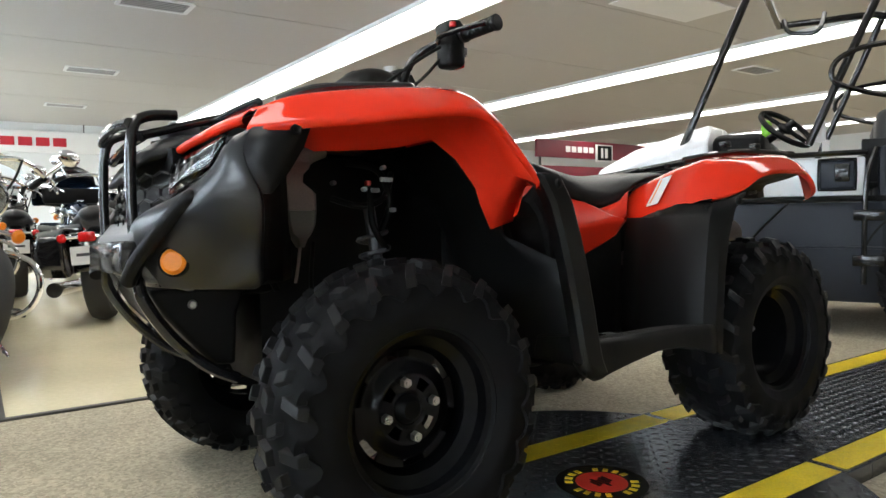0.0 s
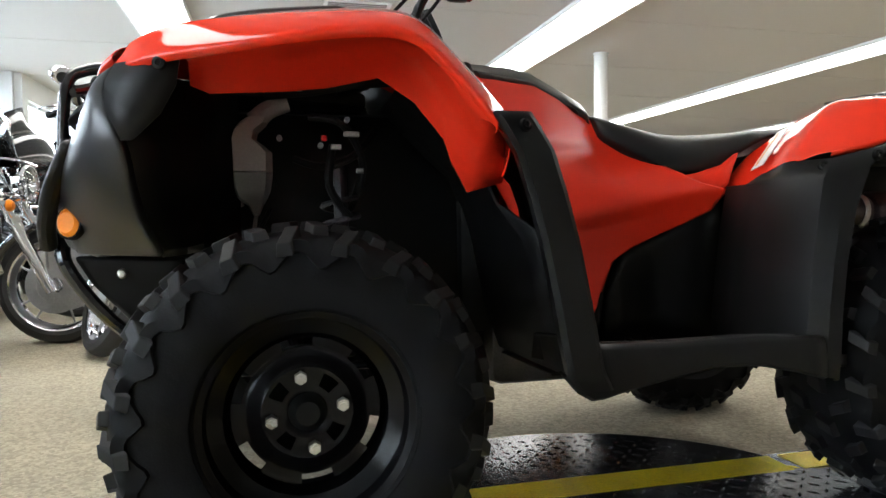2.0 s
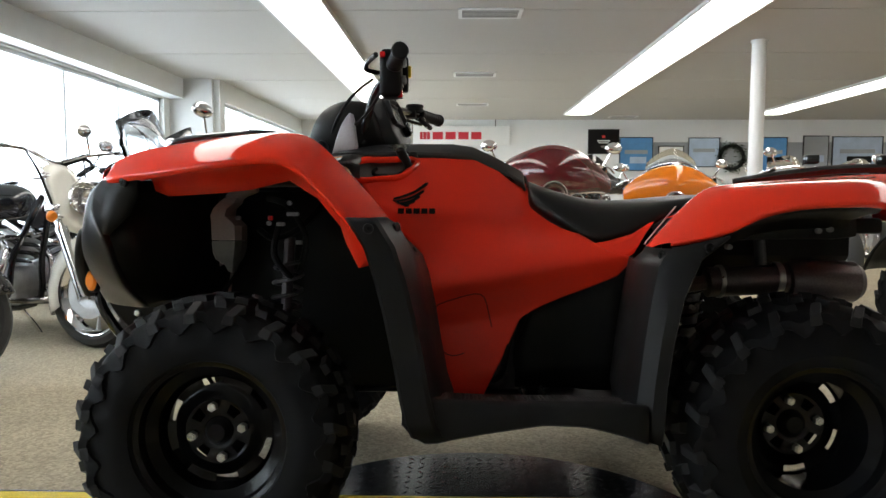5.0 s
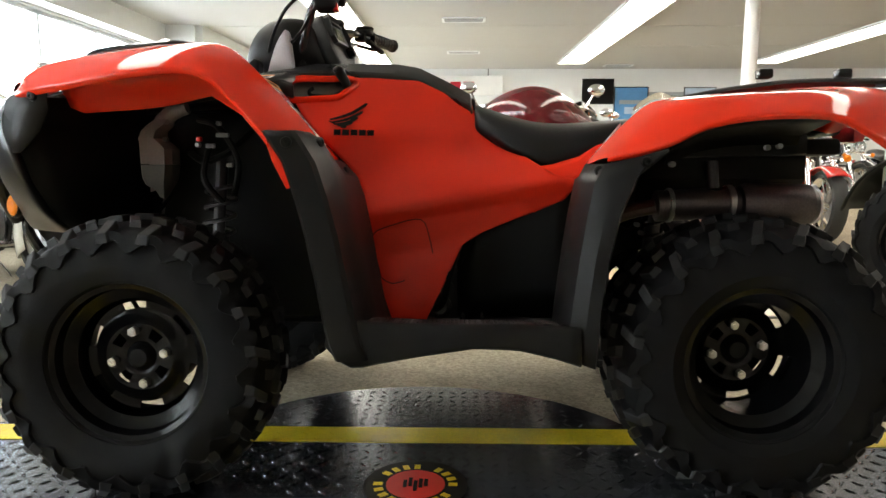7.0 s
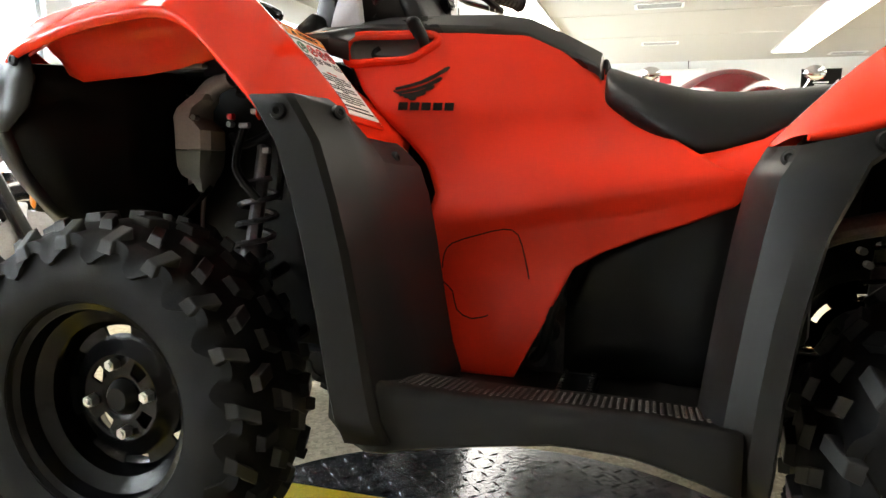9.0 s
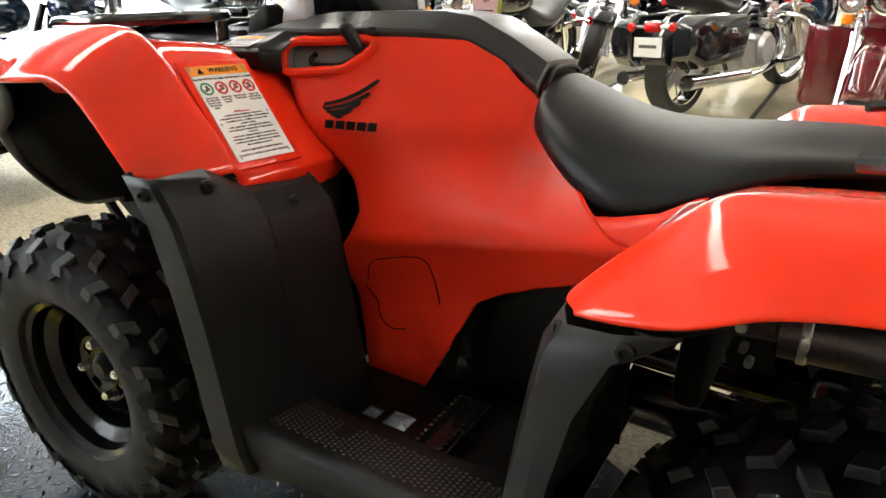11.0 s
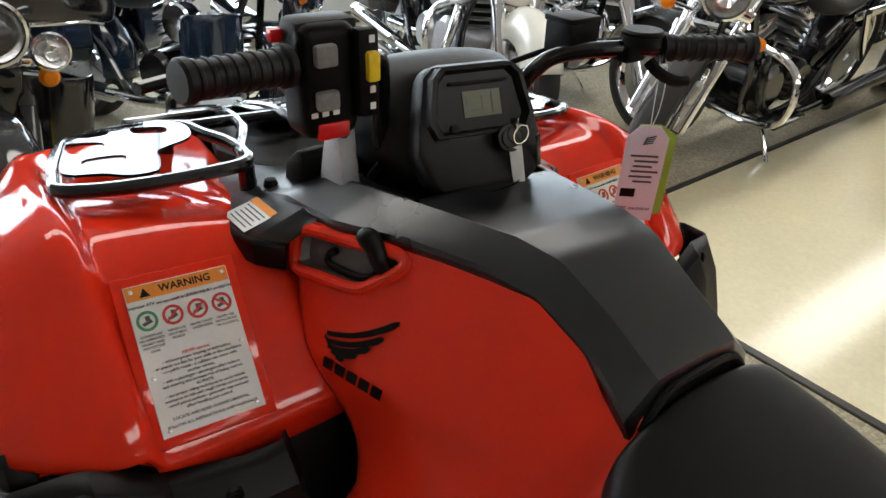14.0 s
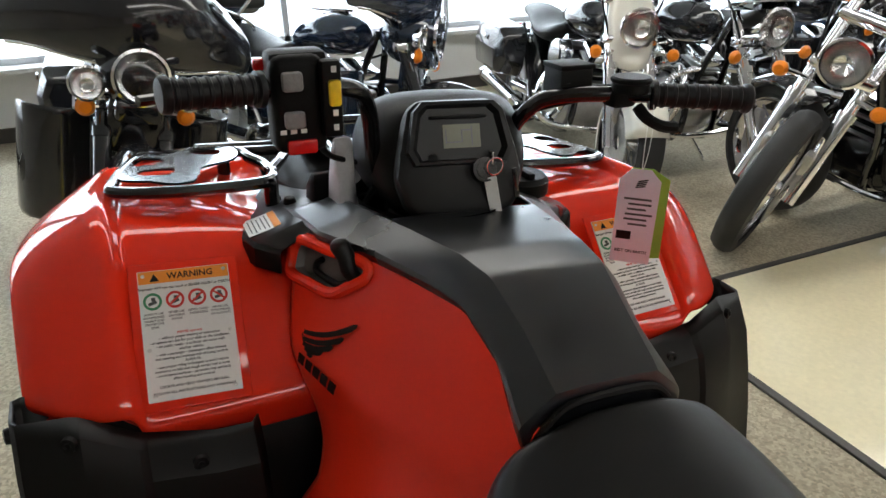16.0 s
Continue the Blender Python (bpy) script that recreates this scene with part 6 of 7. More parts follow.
for pts in ([(0.03, -0.22, 0.8), (0.09, -0.26, 0.78), (0.13, -0.24, 0.7), (0.1, -0.2, 0.6)], [(0.0, -0.2, 0.72), (0.05, -0.25, 0.7), (0.11, -0.25, 0.72), (0.16, -0.2, 0.78)], [(-0.2, -0.25, 0.78), (-0.24, -0.27, 0.7), (-0.2, -0.26, 0.6), (-0.14, -0.2, 0.52)], [(0.07, -0.26, 0.74), (0.06, -0.28, 0.66), (0.1, -0.27, 0.6)]):
    part("hose", tube(pts, 0.008, 8, 5), DARK, atv, "black rubber hose")
for x in (0.085, 1.27):
    for sy in (-1, 1):
        coil = [(x + 0.035 * math.cos(i * 0.55), sy * (0.3 - 0.07 * i / 79) + 0.035 * math.sin(i * 0.55), 0.38 + 0.26 * i / 79) for i in range(80)]
        part("spring", tube(coil, 0.0055, 6, 1), ENGINE if x < 1 else STEEL_BLACK, atv, "dark grey coil spring" if x < 1 else "black coil spring")
        part("damper", join(rod((x, sy * 0.31, 0.34), (x, sy * 0.22, 0.7), 0.014, 12), rod((x, sy * 0.3, 0.37), (x, sy * 0.26, 0.52), 0.024, 14)), ENGINE, atv, "dark grey shock absorber")
        if x < 1:
            part("suspension_arm", join(tube([(-0.1, sy * 0.12, 0.33), (-0.02, sy * 0.3, 0.25), (0, sy * 0.42, 0.24)], 0.014, 10, 4), tube([(0.12, sy * 0.12, 0.33), (0.03, sy * 0.3, 0.25), (0, sy * 0.42, 0.24)], 0.014, 10, 4), tube([(-0.06, sy * 0.14, 0.46), (0, sy * 0.4, 0.36)], 0.012, 10, 2), tube([(0.08, sy * 0.14, 0.46), (0, sy * 0.4, 0.36)], 0.012, 10, 2)), STEEL_BLACK, atv, "black suspension arm")
            part("drive_shaft", rod((0, sy * 0.1, 0.3), (0, sy * 0.43, 0.291), 0.013, 12), STEEL_BLACK, atv)
            part("boot", lathe([(0.02, -0.05), (0.034, -0.04), (0.024, -0.03), (0.036, -0.015), (0.026, -0.005), (0.04, 0.01), (0.03, 0.02), (0.042, 0.035)], 20, pose(0, sy * 0.36, 0.292, 0, 0, 0 if sy > 0 else 180)), RUBBER, atv, "ribbed rubber boot")
            part("tie_rod", rod((0.09, sy * 0.06, 0.36), (0.07, sy * 0.4, 0.31), 0.008, 10), ZINC, atv)
            part("brake_hose", tube([(-0.05, sy * 0.2, 0.62), (-0.1, sy * 0.3, 0.5), (-0.08, sy * 0.38, 0.4), (-0.02, sy * 0.4, 0.33)], 0.005, 8, 6), DARK, atv)
part("rear_axle", join(rod((1.267, -0.42, 0.291), (1.267, 0.42, 0.291), 0.022, 16), block((1.267, 0.06, 0.291), (0.16, 0.16, 0.16), 0.03), tube([(0.9, -0.06, 0.32), (1.267, -0.05, 0.3)], 0.04, 14, 2)), STEEL_BLACK, atv, "black rear axle and final drive")
MUFF = material("heat_stained_muffler", (0.12, 0.1, 0.1), 0.38, 0.7, vary=0.3, scale=8, bump=0.1)
muf = part("muffler", join(tube([(1.13, -0.25, 0.595), (1.2, -0.25, 0.598), (1.32, -0.25, 0.605)], 0.037, 20, 4), lathe([(0, -0.09), (0.04, -0.09), (0.05, -0.075), (0.052, 0.07), (0.046, 0.085), (0, 0.09)], 28, pose(1.41, -0.25, 0.598, 0, 0, 90))), MUFF, atv, "dark steel exhaust muffler")
part("band", lathe([(0.039, -0.008), (0.041, -0.006), (0.041, 0.006), (0.039, 0.008)], 24, pose(1.3, -0.25, 0.605, 0, 0, 90)), ZINC, muf)
part("band", lathe([(0.039, -0.006), (0.041, -0.004), (0.041, 0.004), (0.039, 0.006)], 24, pose(1.16, -0.25, 0.597, 0, 0, 90)), ZINC, muf)
part("exhaust_pipe", tube([(1.13, -0.25, 0.595), (1.05, -0.22, 0.57), (0.95, -0.15, 0.5), (0.8, -0.1, 0.5)], 0.018, 12, 5), MUFF, atv)
part("tail_liner", block((1.34, 0, 0.735), (0.44, 0.5, 0.04), 0.01), DARK, atv, "black liner under the tail")
part("rear_bulkhead", block((1.02, 0, 0.55), (0.05, 0.36, 0.34), 0.02), DARK, atv, "black bulkhead behind the engine")
part("battery_box", block((1.3, -0.02, 0.66), (0.3, 0.3, 0.1), 0.04), DARK, atv, "black battery box")
for x, z, y in ((1.1, 0.69, -0.47), (1.3, 0.725, -0.45), (1.325, 0.728, -0.45), (1.09, 0.55, -0.25), (1.1, 0.53, -0.25)):
    part("bolt", rod((x, y, z), (x, y + 0.02, z), 0.006, 8), GREY, atv)
part("hitch", block((1.6, 0, 0.33), (0.12, 0.08, 0.012), 0.003), STEEL_BLACK, atv)

# black liner under each rear fender, and the inner body above the muffler
LINER = [(1.1, 0.74, 0.706), (1.16, 0.762, 0.708), (1.25, 0.773, 0.71), (1.34, 0.772, 0.71), (1.385, 0.76, 0.715)]
pair("rear_liner", grid([[(x, -0.2, zt + 0.004), (x, -0.42, zt), (x, -0.436, zt - 0.012), (x, -0.438, zb), (x, -0.425, zb - 0.002)] for x, zt, zb in LINER]), DARK, atv, "black liner under the rear fender", solid=0.004, smooth=40)
pair("inner_body", grid([[(x, -0.205 + 0.03 * (z < 0.66), z) for z in (0.58, 0.63, 0.66, 0.7, 0.745)] for x in (1.1, 1.2, 1.3, 1.4, 1.5)]), DARK, atv, "black inner body panel above the muffler", solid=0.004, smooth=40)


# ---- motorcycles; each points along +x from its front axle ----
PAINT_BLACK = material("black_lacquer", (0.01, 0.01, 0.012), 0.12, vary=0.08, coat=0.8)
PAINT_WHITE = material("pearl_white_lacquer", (0.72, 0.7, 0.62), 0.18, vary=0.05, coat=0.8)
PAINT_BLUE = material("dark_blue_lacquer", (0.008, 0.02, 0.045), 0.14, vary=0.08, coat=0.8)
PAINT_RED = material("dark_red_lacquer", (0.1, 0.005, 0.008), 0.14, vary=0.08, coat=0.8)
PAINT_BRIGHT = material("bright_red_lacquer", (0.5, 0.015, 0.012), 0.16, vary=0.08, coat=0.8)
PAINT_ORANGE = material("orange_lacquer", (0.8, 0.2, 0.01), 0.16, vary=0.06, coat=0.8)
LEATHER = material("black_leather", (0.014, 0.014, 0.014), 0.45, vary=0.12, bump=0.3, bump_scale=500)
TYRE = material("road_tyre", (0.022, 0.022, 0.022), 0.7, vary=0.2, bump=0.2)


def arc_sheet(R, w, a0, a1, drop, n=18):
    """A curved mudguard over a wheel of radius R, between two angles from +x."""
    rows = []
    for i in range(n + 1):
        a = radians(a0 + (a1 - a0) * i / n)
        row = []
        for j in range(9):
            u = -1 + 2 * j / 8
            r = R - drop * abs(u) ** 3
            row.append((r * math.cos(a), u * w / 2 * (1 - 0.0 * abs(u)), r * math.sin(a)))
        rows.append(row)
    return grid(rows)


def bike_wheel(root, x, R, w, spokes, m=None, disc=True, name="wheel"):
    m = pose(x, 0, R) if m is None else m
    rim = part(name, lathe([(R - 0.075, -w * 0.36), (R - 0.06, -w * 0.42), (R - 0.07, -w * 0.25), (R - 0.095, -w * 0.1), (R - 0.095, w * 0.1), (R - 0.07, w * 0.25), (R - 0.06, w * 0.42), (R - 0.075, w * 0.36)], 40), CHROME, root, "chrome road wheel")
    rim.matrix_basis = m
    part("tyre", lathe([(R - 0.07, -w * 0.42), (R - 0.05, -w * 0.5), (R - 0.02, -w * 0.42), (R - 0.004, -w * 0.2), (R, 0), (R - 0.004, w * 0.2), (R - 0.02, w * 0.42), (R - 0.05, w * 0.5), (R - 0.07, w * 0.42)], 44), TYRE, rim, "black road tyre")
    part("hub", lathe([(0, -0.06), (0.03, -0.06), (0.04, -0.045), (0.04, 0.045), (0.03, 0.06), (0, 0.06)], 20), CHROME, rim)
    for k in range(spokes):
        a = 2 * math.pi * k / spokes
        b = a + (0.12 if k % 2 else -0.12)
        part("spoke", rod((0.035 * math.cos(a), 0.02 * (1 if k % 2 else -1), 0.035 * math.sin(a)), ((R - 0.09) * math.cos(b), 0, (R - 0.09) * math.sin(b)), 0.006, 6), ALU, rim)
    if disc:
        for s in (-1, 1):
            d = lathe([(0.09, s * 0.072), (0.145, s * 0.072), (0.145, s * 0.077), (0.09, s * 0.077)], 36, closed_profile=True)
            part("brake_disc", d, ALU, rim, "steel brake disc")
            part("disc_carrier", lathe([(0.04, s * 0.07), (0.1, s * 0.075)], 10), ALU, rim)
    return rim


def lamp(root, c, r, name="headlamp", tilt=0):
    m = pose(*c, 0, tilt, -90)
    b = part(name, lathe([(0, -r * 0.75), (r * 0.5, -r * 0.65), (r * 0.9, -r * 0.2), (r * 1.06, 0), (r * 1.06, r * 0.14), (r * 0.96, r * 0.16)], 28, m), CHROME, root, "round chrome lamp")
    part("reflector", lathe([(0.001, -r * 0.3), (r * 0.55, -r * 0.15), (r * 0.92, r * 0.1)], 24, m), REFLECTOR, b)
    part("lens", lathe([(0, r * 0.3), (r * 0.5, r * 0.26), (r * 0.95, r * 0.13)], 24, m), LENS, b, "clear lamp glass")
    return b


def motorcycle(label, where, heading, paint, fairing=False, shield=False, bags=False, fender=True, spokes=10, steer=0, lean=0, trunk=False, R=0.31, group="display motorcycles", wf=0.13, plate_on=True, fairing_paint=None, fender_paint=None, dark=False, body_paint=None, tall=1.0, screen=None, deep=False, dull=False):
    root = thing("motorcycle", label, "motorcycle", group, pose(where[0], where[1], FLOOR_Z, 0, 0, heading) @ pose(0, 0, 0, lean) @ Matrix.Diagonal((1, 1, tall, 1)))
    bright = PAINT_BLACK if dark else CHROME
    body = body_paint or paint
    # the front end turns about the steering head
    hx, hz = -0.34, 0.92
    st = Matrix.Translation((hx, 0, hz)) @ Matrix.Rotation(radians(steer), 4, Vector((-0.5, 0, 1))) @ Matrix.Translation((-hx, 0, -hz))

    def front(name, bm, mat, lab="", **k):
        return part(name, moved(bm, st), mat, root, lab, **k)
    bike_wheel(root, 0, R, wf, spokes, st @ pose(0, 0, R), name="front_wheel")
    for s in (-1, 1):
        front("fork_leg", join(rod((0.0, s * 0.105, R - 0.03), (-0.17, s * 0.105, 0.64), 0.032, 16), rod((-0.15, s * 0.105, 0.6), (-0.36, s * 0.105, 1.0), 0.024, 14), rod((-0.165, s * 0.105, 0.63), (-0.18, s * 0.105, 0.66), 0.037, 16)), bright, "black fork leg" if dark else "chrome fork leg")
        front("turn_signal", lathe([(0, 0.03), (0.02, 0.026), (0.032, 0.008), (0.03, 0)], 18, pose(-0.15, s * (0.165 if fairing else 0.2), 0.735 if fairing else 0.72, 0, 0, -90)), AMBER, "round amber turn signal")
        front("signal_stem", rod((-0.18, s * 0.1, 0.735 if fairing else 0.72), (-0.16, s * (0.165 if fairing else 0.2), 0.735 if fairing else 0.72), 0.01, 8), CHROME)
        front("caliper", block((-0.06, s * 0.085, R + 0.13), (0.07, 0.04, 0.1), 0.012), ALU, "brake caliper")
    front("fork_yoke", join(block((-0.33, 0, 0.95), (0.09, 0.28, 0.04), 0.012), block((-0.24, 0, 0.77), (0.08, 0.27, 0.05), 0.015)), CHROME)
    if fender:
        front("front_fender", moved(arc_sheet(R + 0.035, wf + 0.07, 20 if fairing or deep else 50, 205 if fairing or deep else 160, 0.15 if fairing or deep else 0.035), pose(0, 0, R)), fender_paint or paint, "painted front mudguard", solid=0.004)
    front("handlebar", tube([(-0.66, 0.44, 1.02), (-0.5, 0.4, 1.08), (-0.38, 0.2, 1.1), (-0.36, 0, 1.04), (-0.38, -0.2, 1.1), (-0.5, -0.4, 1.08), (-0.66, -0.44, 1.02)], 0.013, 10, 5), bright, "black handlebar" if dark else "chrome handlebar")
    for s in (-1, 1):
        front("grip", rod((-0.5, s * 0.405, 1.075), (-0.64, s * 0.437, 1.028), 0.019, 14), DARK, "black grip")
        front("lever", tube([(-0.5, s * 0.4, 1.09), (-0.48, s * 0.45, 1.07), (-0.58, s * 0.5, 1.04)], 0.007, 6, 4), CHROME)
        front("mirror", join(ball((-0.46, s * 0.47, 1.22), (0.022, 0.062, 0.045)), rod((-0.48, s * 0.4, 1.09), (-0.46, s * 0.45, 1.19), 0.007, 8)), CHROME, "chrome mirror")
    hl = lamp(root, (0, 0, 0), 0.092)
    hl.matrix_basis = st @ pose(-0.1 if fairing else -0.14, 0, 0.86 if fairing else 0.84)
    if fairing:
        for s in (-1, 1):
            pl = lamp(root, (0, 0, 0), 0.056, "passing_lamp")
            pl.matrix_basis = st @ pose(-0.13, s * 0.165, 0.815)
        front("lamp_bar", rod((-0.16, -0.17, 0.79), (-0.16, 0.17, 0.79), 0.014, 10), CHROME)
        front("fork_shroud", join(block((-0.2, 0, 0.68), (0.1, 0.2, 0.2), 0.03, pose(0, 0, 0)), block((-0.13, 0, 0.74), (0.06, 0.16, 0.08), 0.02)), body, "painted fork shroud")
        for s in (-1, 1):
            part("leg_fairing", grid([[(x, s * y, z) for x, y in ((-0.4, 0.12), (-0.36, 0.24), (-0.4, 0.36), (-0.52, 0.39))] for z in (0.24, 0.34, 0.5, 0.62, 0.68)]), body, root, "painted lower leg fairing", solid=0.01, sub=1)
        front("nacelle", ball((-0.24, 0, 0.84), (0.15, 0.14, 0.13)), body)
        rows = []
        for i in range(21):
            u = -1 + 2 * i / 20
            a = abs(u)
            zl, zt, xf = 0.87 + 0.04 * a - 0.1 * max(0, a - 0.75), 1.22 - 0.17 * a ** 2, -0.13 - 0.27 * a ** 1.8
            rows.append([(xf - 0.1 * (1 - a), u * 0.44, zl - 0.01), (xf, u * 0.45, zl + 0.02), (xf + 0.035 * (1 - a), u * 0.455, (zl + zt) / 2), (xf - 0.02, u * 0.43, zt - 0.03), (xf - 0.09, u * 0.4, zt)])
        front("fairing", grid(rows), fairing_paint or paint, "glossy batwing fairing", solid=0.006, sub=1)
        front("fairing_trim", tube([r[0] for r in rows[1:20]], 0.008, 6, 1), CHROME)
        front("inner_fairing", block((-0.36, 0, 1.0), (0.12, 0.66, 0.2), 0.04), DARK, "black inner fairing")
        rows = [[(r[4][0] + 0.0, r[4][1] * 0.92, r[4][2] - 0.01), (r[4][0] - 0.05, r[4][1] * 0.86, r[4][2] + 0.05 - 0.03 * abs(r[4][1])), (r[4][0] - 0.08, r[4][1] * 0.78, r[4][2] + 0.17 - 0.16 * abs(r[4][1]))] for r in rows[3:18]]
        if screen != "none":
            front("windscreen", grid(rows), screen or GLOSSY, "clear low windscreen" if screen else "smoked low windscreen", solid=0.004)
    elif deep:
        front("fork_cowl", capped([[(x + 0.03 - 0.1 * (z - 0.6), -w, z), (x + 0.09 - 0.1 * (z - 0.6), -w * 0.7, z), (x + 0.1 - 0.1 * (z - 0.6), 0, z), (x + 0.09 - 0.1 * (z - 0.6), w * 0.7, z), (x + 0.03 - 0.1 * (z - 0.6), w, z), (x - 0.03, 0, z)] for x, w, z in ((-0.2, 0.1, 0.62), (-0.24, 0.14, 0.74), (-0.29, 0.16, 0.86), (-0.33, 0.14, 0.98), (-0.36, 0.09, 1.04))]), paint, "painted fork cowl round the lamp", sub=1)
    elif shield:
        rows = []
        for i in range(13):
            u = -1 + 2 * i / 12
            rows.append([(-0.2 - 0.1 * u * u, u * 0.25, 0.92), (-0.26 - 0.1 * u * u, u * 0.29, 1.15), (-0.34 - 0.08 * u * u, u * 0.24, 1.4 - 0.1 * u * u)])
        front("windscreen", grid(rows), WINDSHIELD, "clear touring windscreen", solid=0.004)
        front("screen_bracket", tube([(-0.2, -0.24, 0.95), (-0.18, 0, 0.96), (-0.2, 0.24, 0.95)], 0.007, 6, 4), CHROME)
    # body
    rows = []
    for x, w, zt, zb in ((-0.5, 0.05, 0.86, 0.76), (-0.56, 0.1, 0.91, 0.72), (-0.68, 0.145, 0.935, 0.7), (-0.82, 0.14, 0.92, 0.7), (-0.95, 0.1, 0.86, 0.71), (-1.02, 0.06, 0.8, 0.73)):
        rows.append([(x, w * math.cos(a), (zt + zb) / 2 + (zt - zb) / 2 * math.sin(a)) for a in (2 * math.pi * k / 12 for k in range(12))])
    part("fuel_tank", capped(rows), body, root, "teardrop fuel tank", sub=1)
    part("tank_console", block((-0.76, 0, 0.93), (0.26, 0.06, 0.02), 0.008, pose(0, 0, 0)), CHROME, root)
    rows = []
    for x, w, zt, zb in ((-0.98, 0.08, 0.78, 0.68), (-1.06, 0.14, 0.74, 0.62), (-1.2, 0.17, 0.72, 0.6), (-1.34, 0.16, 0.78, 0.63), (-1.45, 0.13, 0.82, 0.68), (-1.65, 0.11, 0.82, 0.7), (-1.75, 0.07, 0.79, 0.72)):
        rows.append([(x, w * math.cos(a), (zt + zb) / 2 + (zt - zb) / 2 * math.sin(a)) for a in (2 * math.pi * k / 12 for k in range(12))])
    part("seat", capped(rows), LEATHER, root, "black leather two-up seat", sub=1)
    eng = part("engine", join(block((-0.78, 0, 0.32), (0.46, 0.24, 0.22), 0.06), lathe([(0, -0.16), (0.1, -0.16), (0.13, -0.13), (0.13, 0.13), (0.1, 0.16), (0, 0.16)], 24, pose(-0.66, 0, 0.35)), lathe([(0, -0.15), (0.09, -0.15), (0.11, -0.12), (0.11, 0.12), (0.09, 0.15), (0, 0.15)], 24, pose(-0.95, 0, 0.34))), STEEL_BLACK if dark or dull else ALU, root, "black v-twin engine" if dark or dull else "polished v-twin engine")
    for tilt, dx in ((24, 0.07), (-24, -0.07)):
        for k in range(7):
            part("cooling_fin", block((0, 0, 0.1 + 0.026 * k), (0.155, 0.17, 0.011), 0.004, pose(-0.74 + dx, 0, 0.38, 0, tilt, 0)), STEEL_BLACK if k % 2 else ALU, eng)
        part("rocker_cover", block((0, 0, 0.3), (0.17, 0.16, 0.05), 0.018, pose(-0.74 + dx, 0, 0.38, 0, tilt, 0)), CHROME, eng)
    part("air_cleaner", lathe([(0, -0.2), (0.08, -0.2), (0.09, -0.19), (0.09, -0.12), (0, -0.12)], 26, pose(-0.72, 0, 0.6)), CHROME, eng, "round chrome air cleaner")
    for s in (-1, 1):
        part("exhaust", join(tube([(-0.6, s * 0.1, 0.58), (-0.5, s * 0.16, 0.5), (-0.56, s * 0.2, 0.3), (-0.9, s * 0.22, 0.22), (-1.2, s * 0.23, 0.23)], 0.024, 12, 5), rod((-1.15, s * 0.235, 0.23), (-1.85, s * 0.24, 0.26), 0.045, 18), rod((-1.85, s * 0.24, 0.26), (-1.9, s * 0.24, 0.262), 0.05, 18)), STEEL_BLACK if dull else CHROME, root, "black exhaust pipe" if dull else "chrome exhaust pipe")
        part("footboard", block((-0.62, s * 0.27, 0.28), (0.28, 0.1, 0.02), 0.006), STEEL_BLACK, root)
        part("frame_tube", tube([(-0.4, s * 0.03, 0.85), (-0.5, s * 0.1, 0.5), (-0.55, s * 0.12, 0.22), (-1.1, s * 0.12, 0.2), (-1.3, s * 0.12, 0.4), (-1.6, s * 0.1, 0.66)], 0.018, 10, 4), PAINT_BLACK, root, "black frame tube")
        part("rear_shock", join(rod((-1.42, s * 0.14, 0.62), (-1.62, s * 0.14, 0.34), 0.022, 12)), CHROME, root)
        part("rear_signal", lathe([(0, 0.03), (0.02, 0.026), (0.03, 0.008), (0.028, 0)], 16, pose(-1.95, s * 0.15, 0.6, 0, 0, 90)), REDLENS, root, "red turn signal")
    part("engine_guard", tube([(-0.48, -0.1, 0.6), (-0.46, -0.3, 0.56), (-0.44, -0.36, 0.42), (-0.48, -0.28, 0.28), (-0.5, 0, 0.24), (-0.48, 0.28, 0.28), (-0.44, 0.36, 0.42), (-0.46, 0.3, 0.56), (-0.48, 0.1, 0.6)], 0.016, 10, 5), bright, root, "black engine guard" if dark else "chrome engine guard")
    bike_wheel(root, -1.62, R, 0.16, spokes, name="rear_wheel")
    part("rear_fender", moved(arc_sheet(R + 0.045, 0.22, 10, 190, 0.08), pose(-1.62, 0, R) @ pose(0, 0, 0, 0, 0, 180) @ pose(0, 0, 0)), body, root, "painted rear mudguard", solid=0.004)
    part("fender_strut", join(block((-1.6, 0.125, 0.6), (0.5, 0.02, 0.05), 0.008), block((-1.6, -0.125, 0.6), (0.5, 0.02, 0.05), 0.008)), CHROME, root)
    part("tail_lamp", join(block((-1.94, 0, 0.6), (0.06, 0.11, 0.07), 0.02)), REDLENS, root, "red tail lamp")
    part("signal_bar", rod((-1.94, -0.16, 0.6), (-1.94, 0.16, 0.6), 0.011, 8), CHROME, root)
    if plate_on:
        pl = part("number_plate", block((-1.99, 0, 0.48), (0.004, 0.2, 0.12), 0.004), WHITE, root, "white plate with unreadable marks", smooth=0)
        part("mark", block((-1.993, 0, 0.485), (0.002, 0.13, 0.02)), INKGREY, pl, smooth=0)
    if bags:
        for s in (-1, 1):
            b = part("saddlebag", capped([[(x, s * y, z) for y, z in ((0.15, zb), (0.33 * k, zb + 0.02), (0.36 * k, (zb + zt) / 2), (0.33 * k, zt - 0.02), (0.15, zt))] for x, zb, zt, k in ((-1.32, 0.42, 0.62, 0.9), (-1.38, 0.34, 0.67, 1.0), (-1.85, 0.33, 0.67, 1.0), (-1.96, 0.4, 0.62, 0.88))]), body, root, "hard painted saddlebag", bevel=0.02)
            part("latch", block((-1.6, s * 0.365, 0.56), (0.05, 0.012, 0.03), 0.004), CHROME, b)
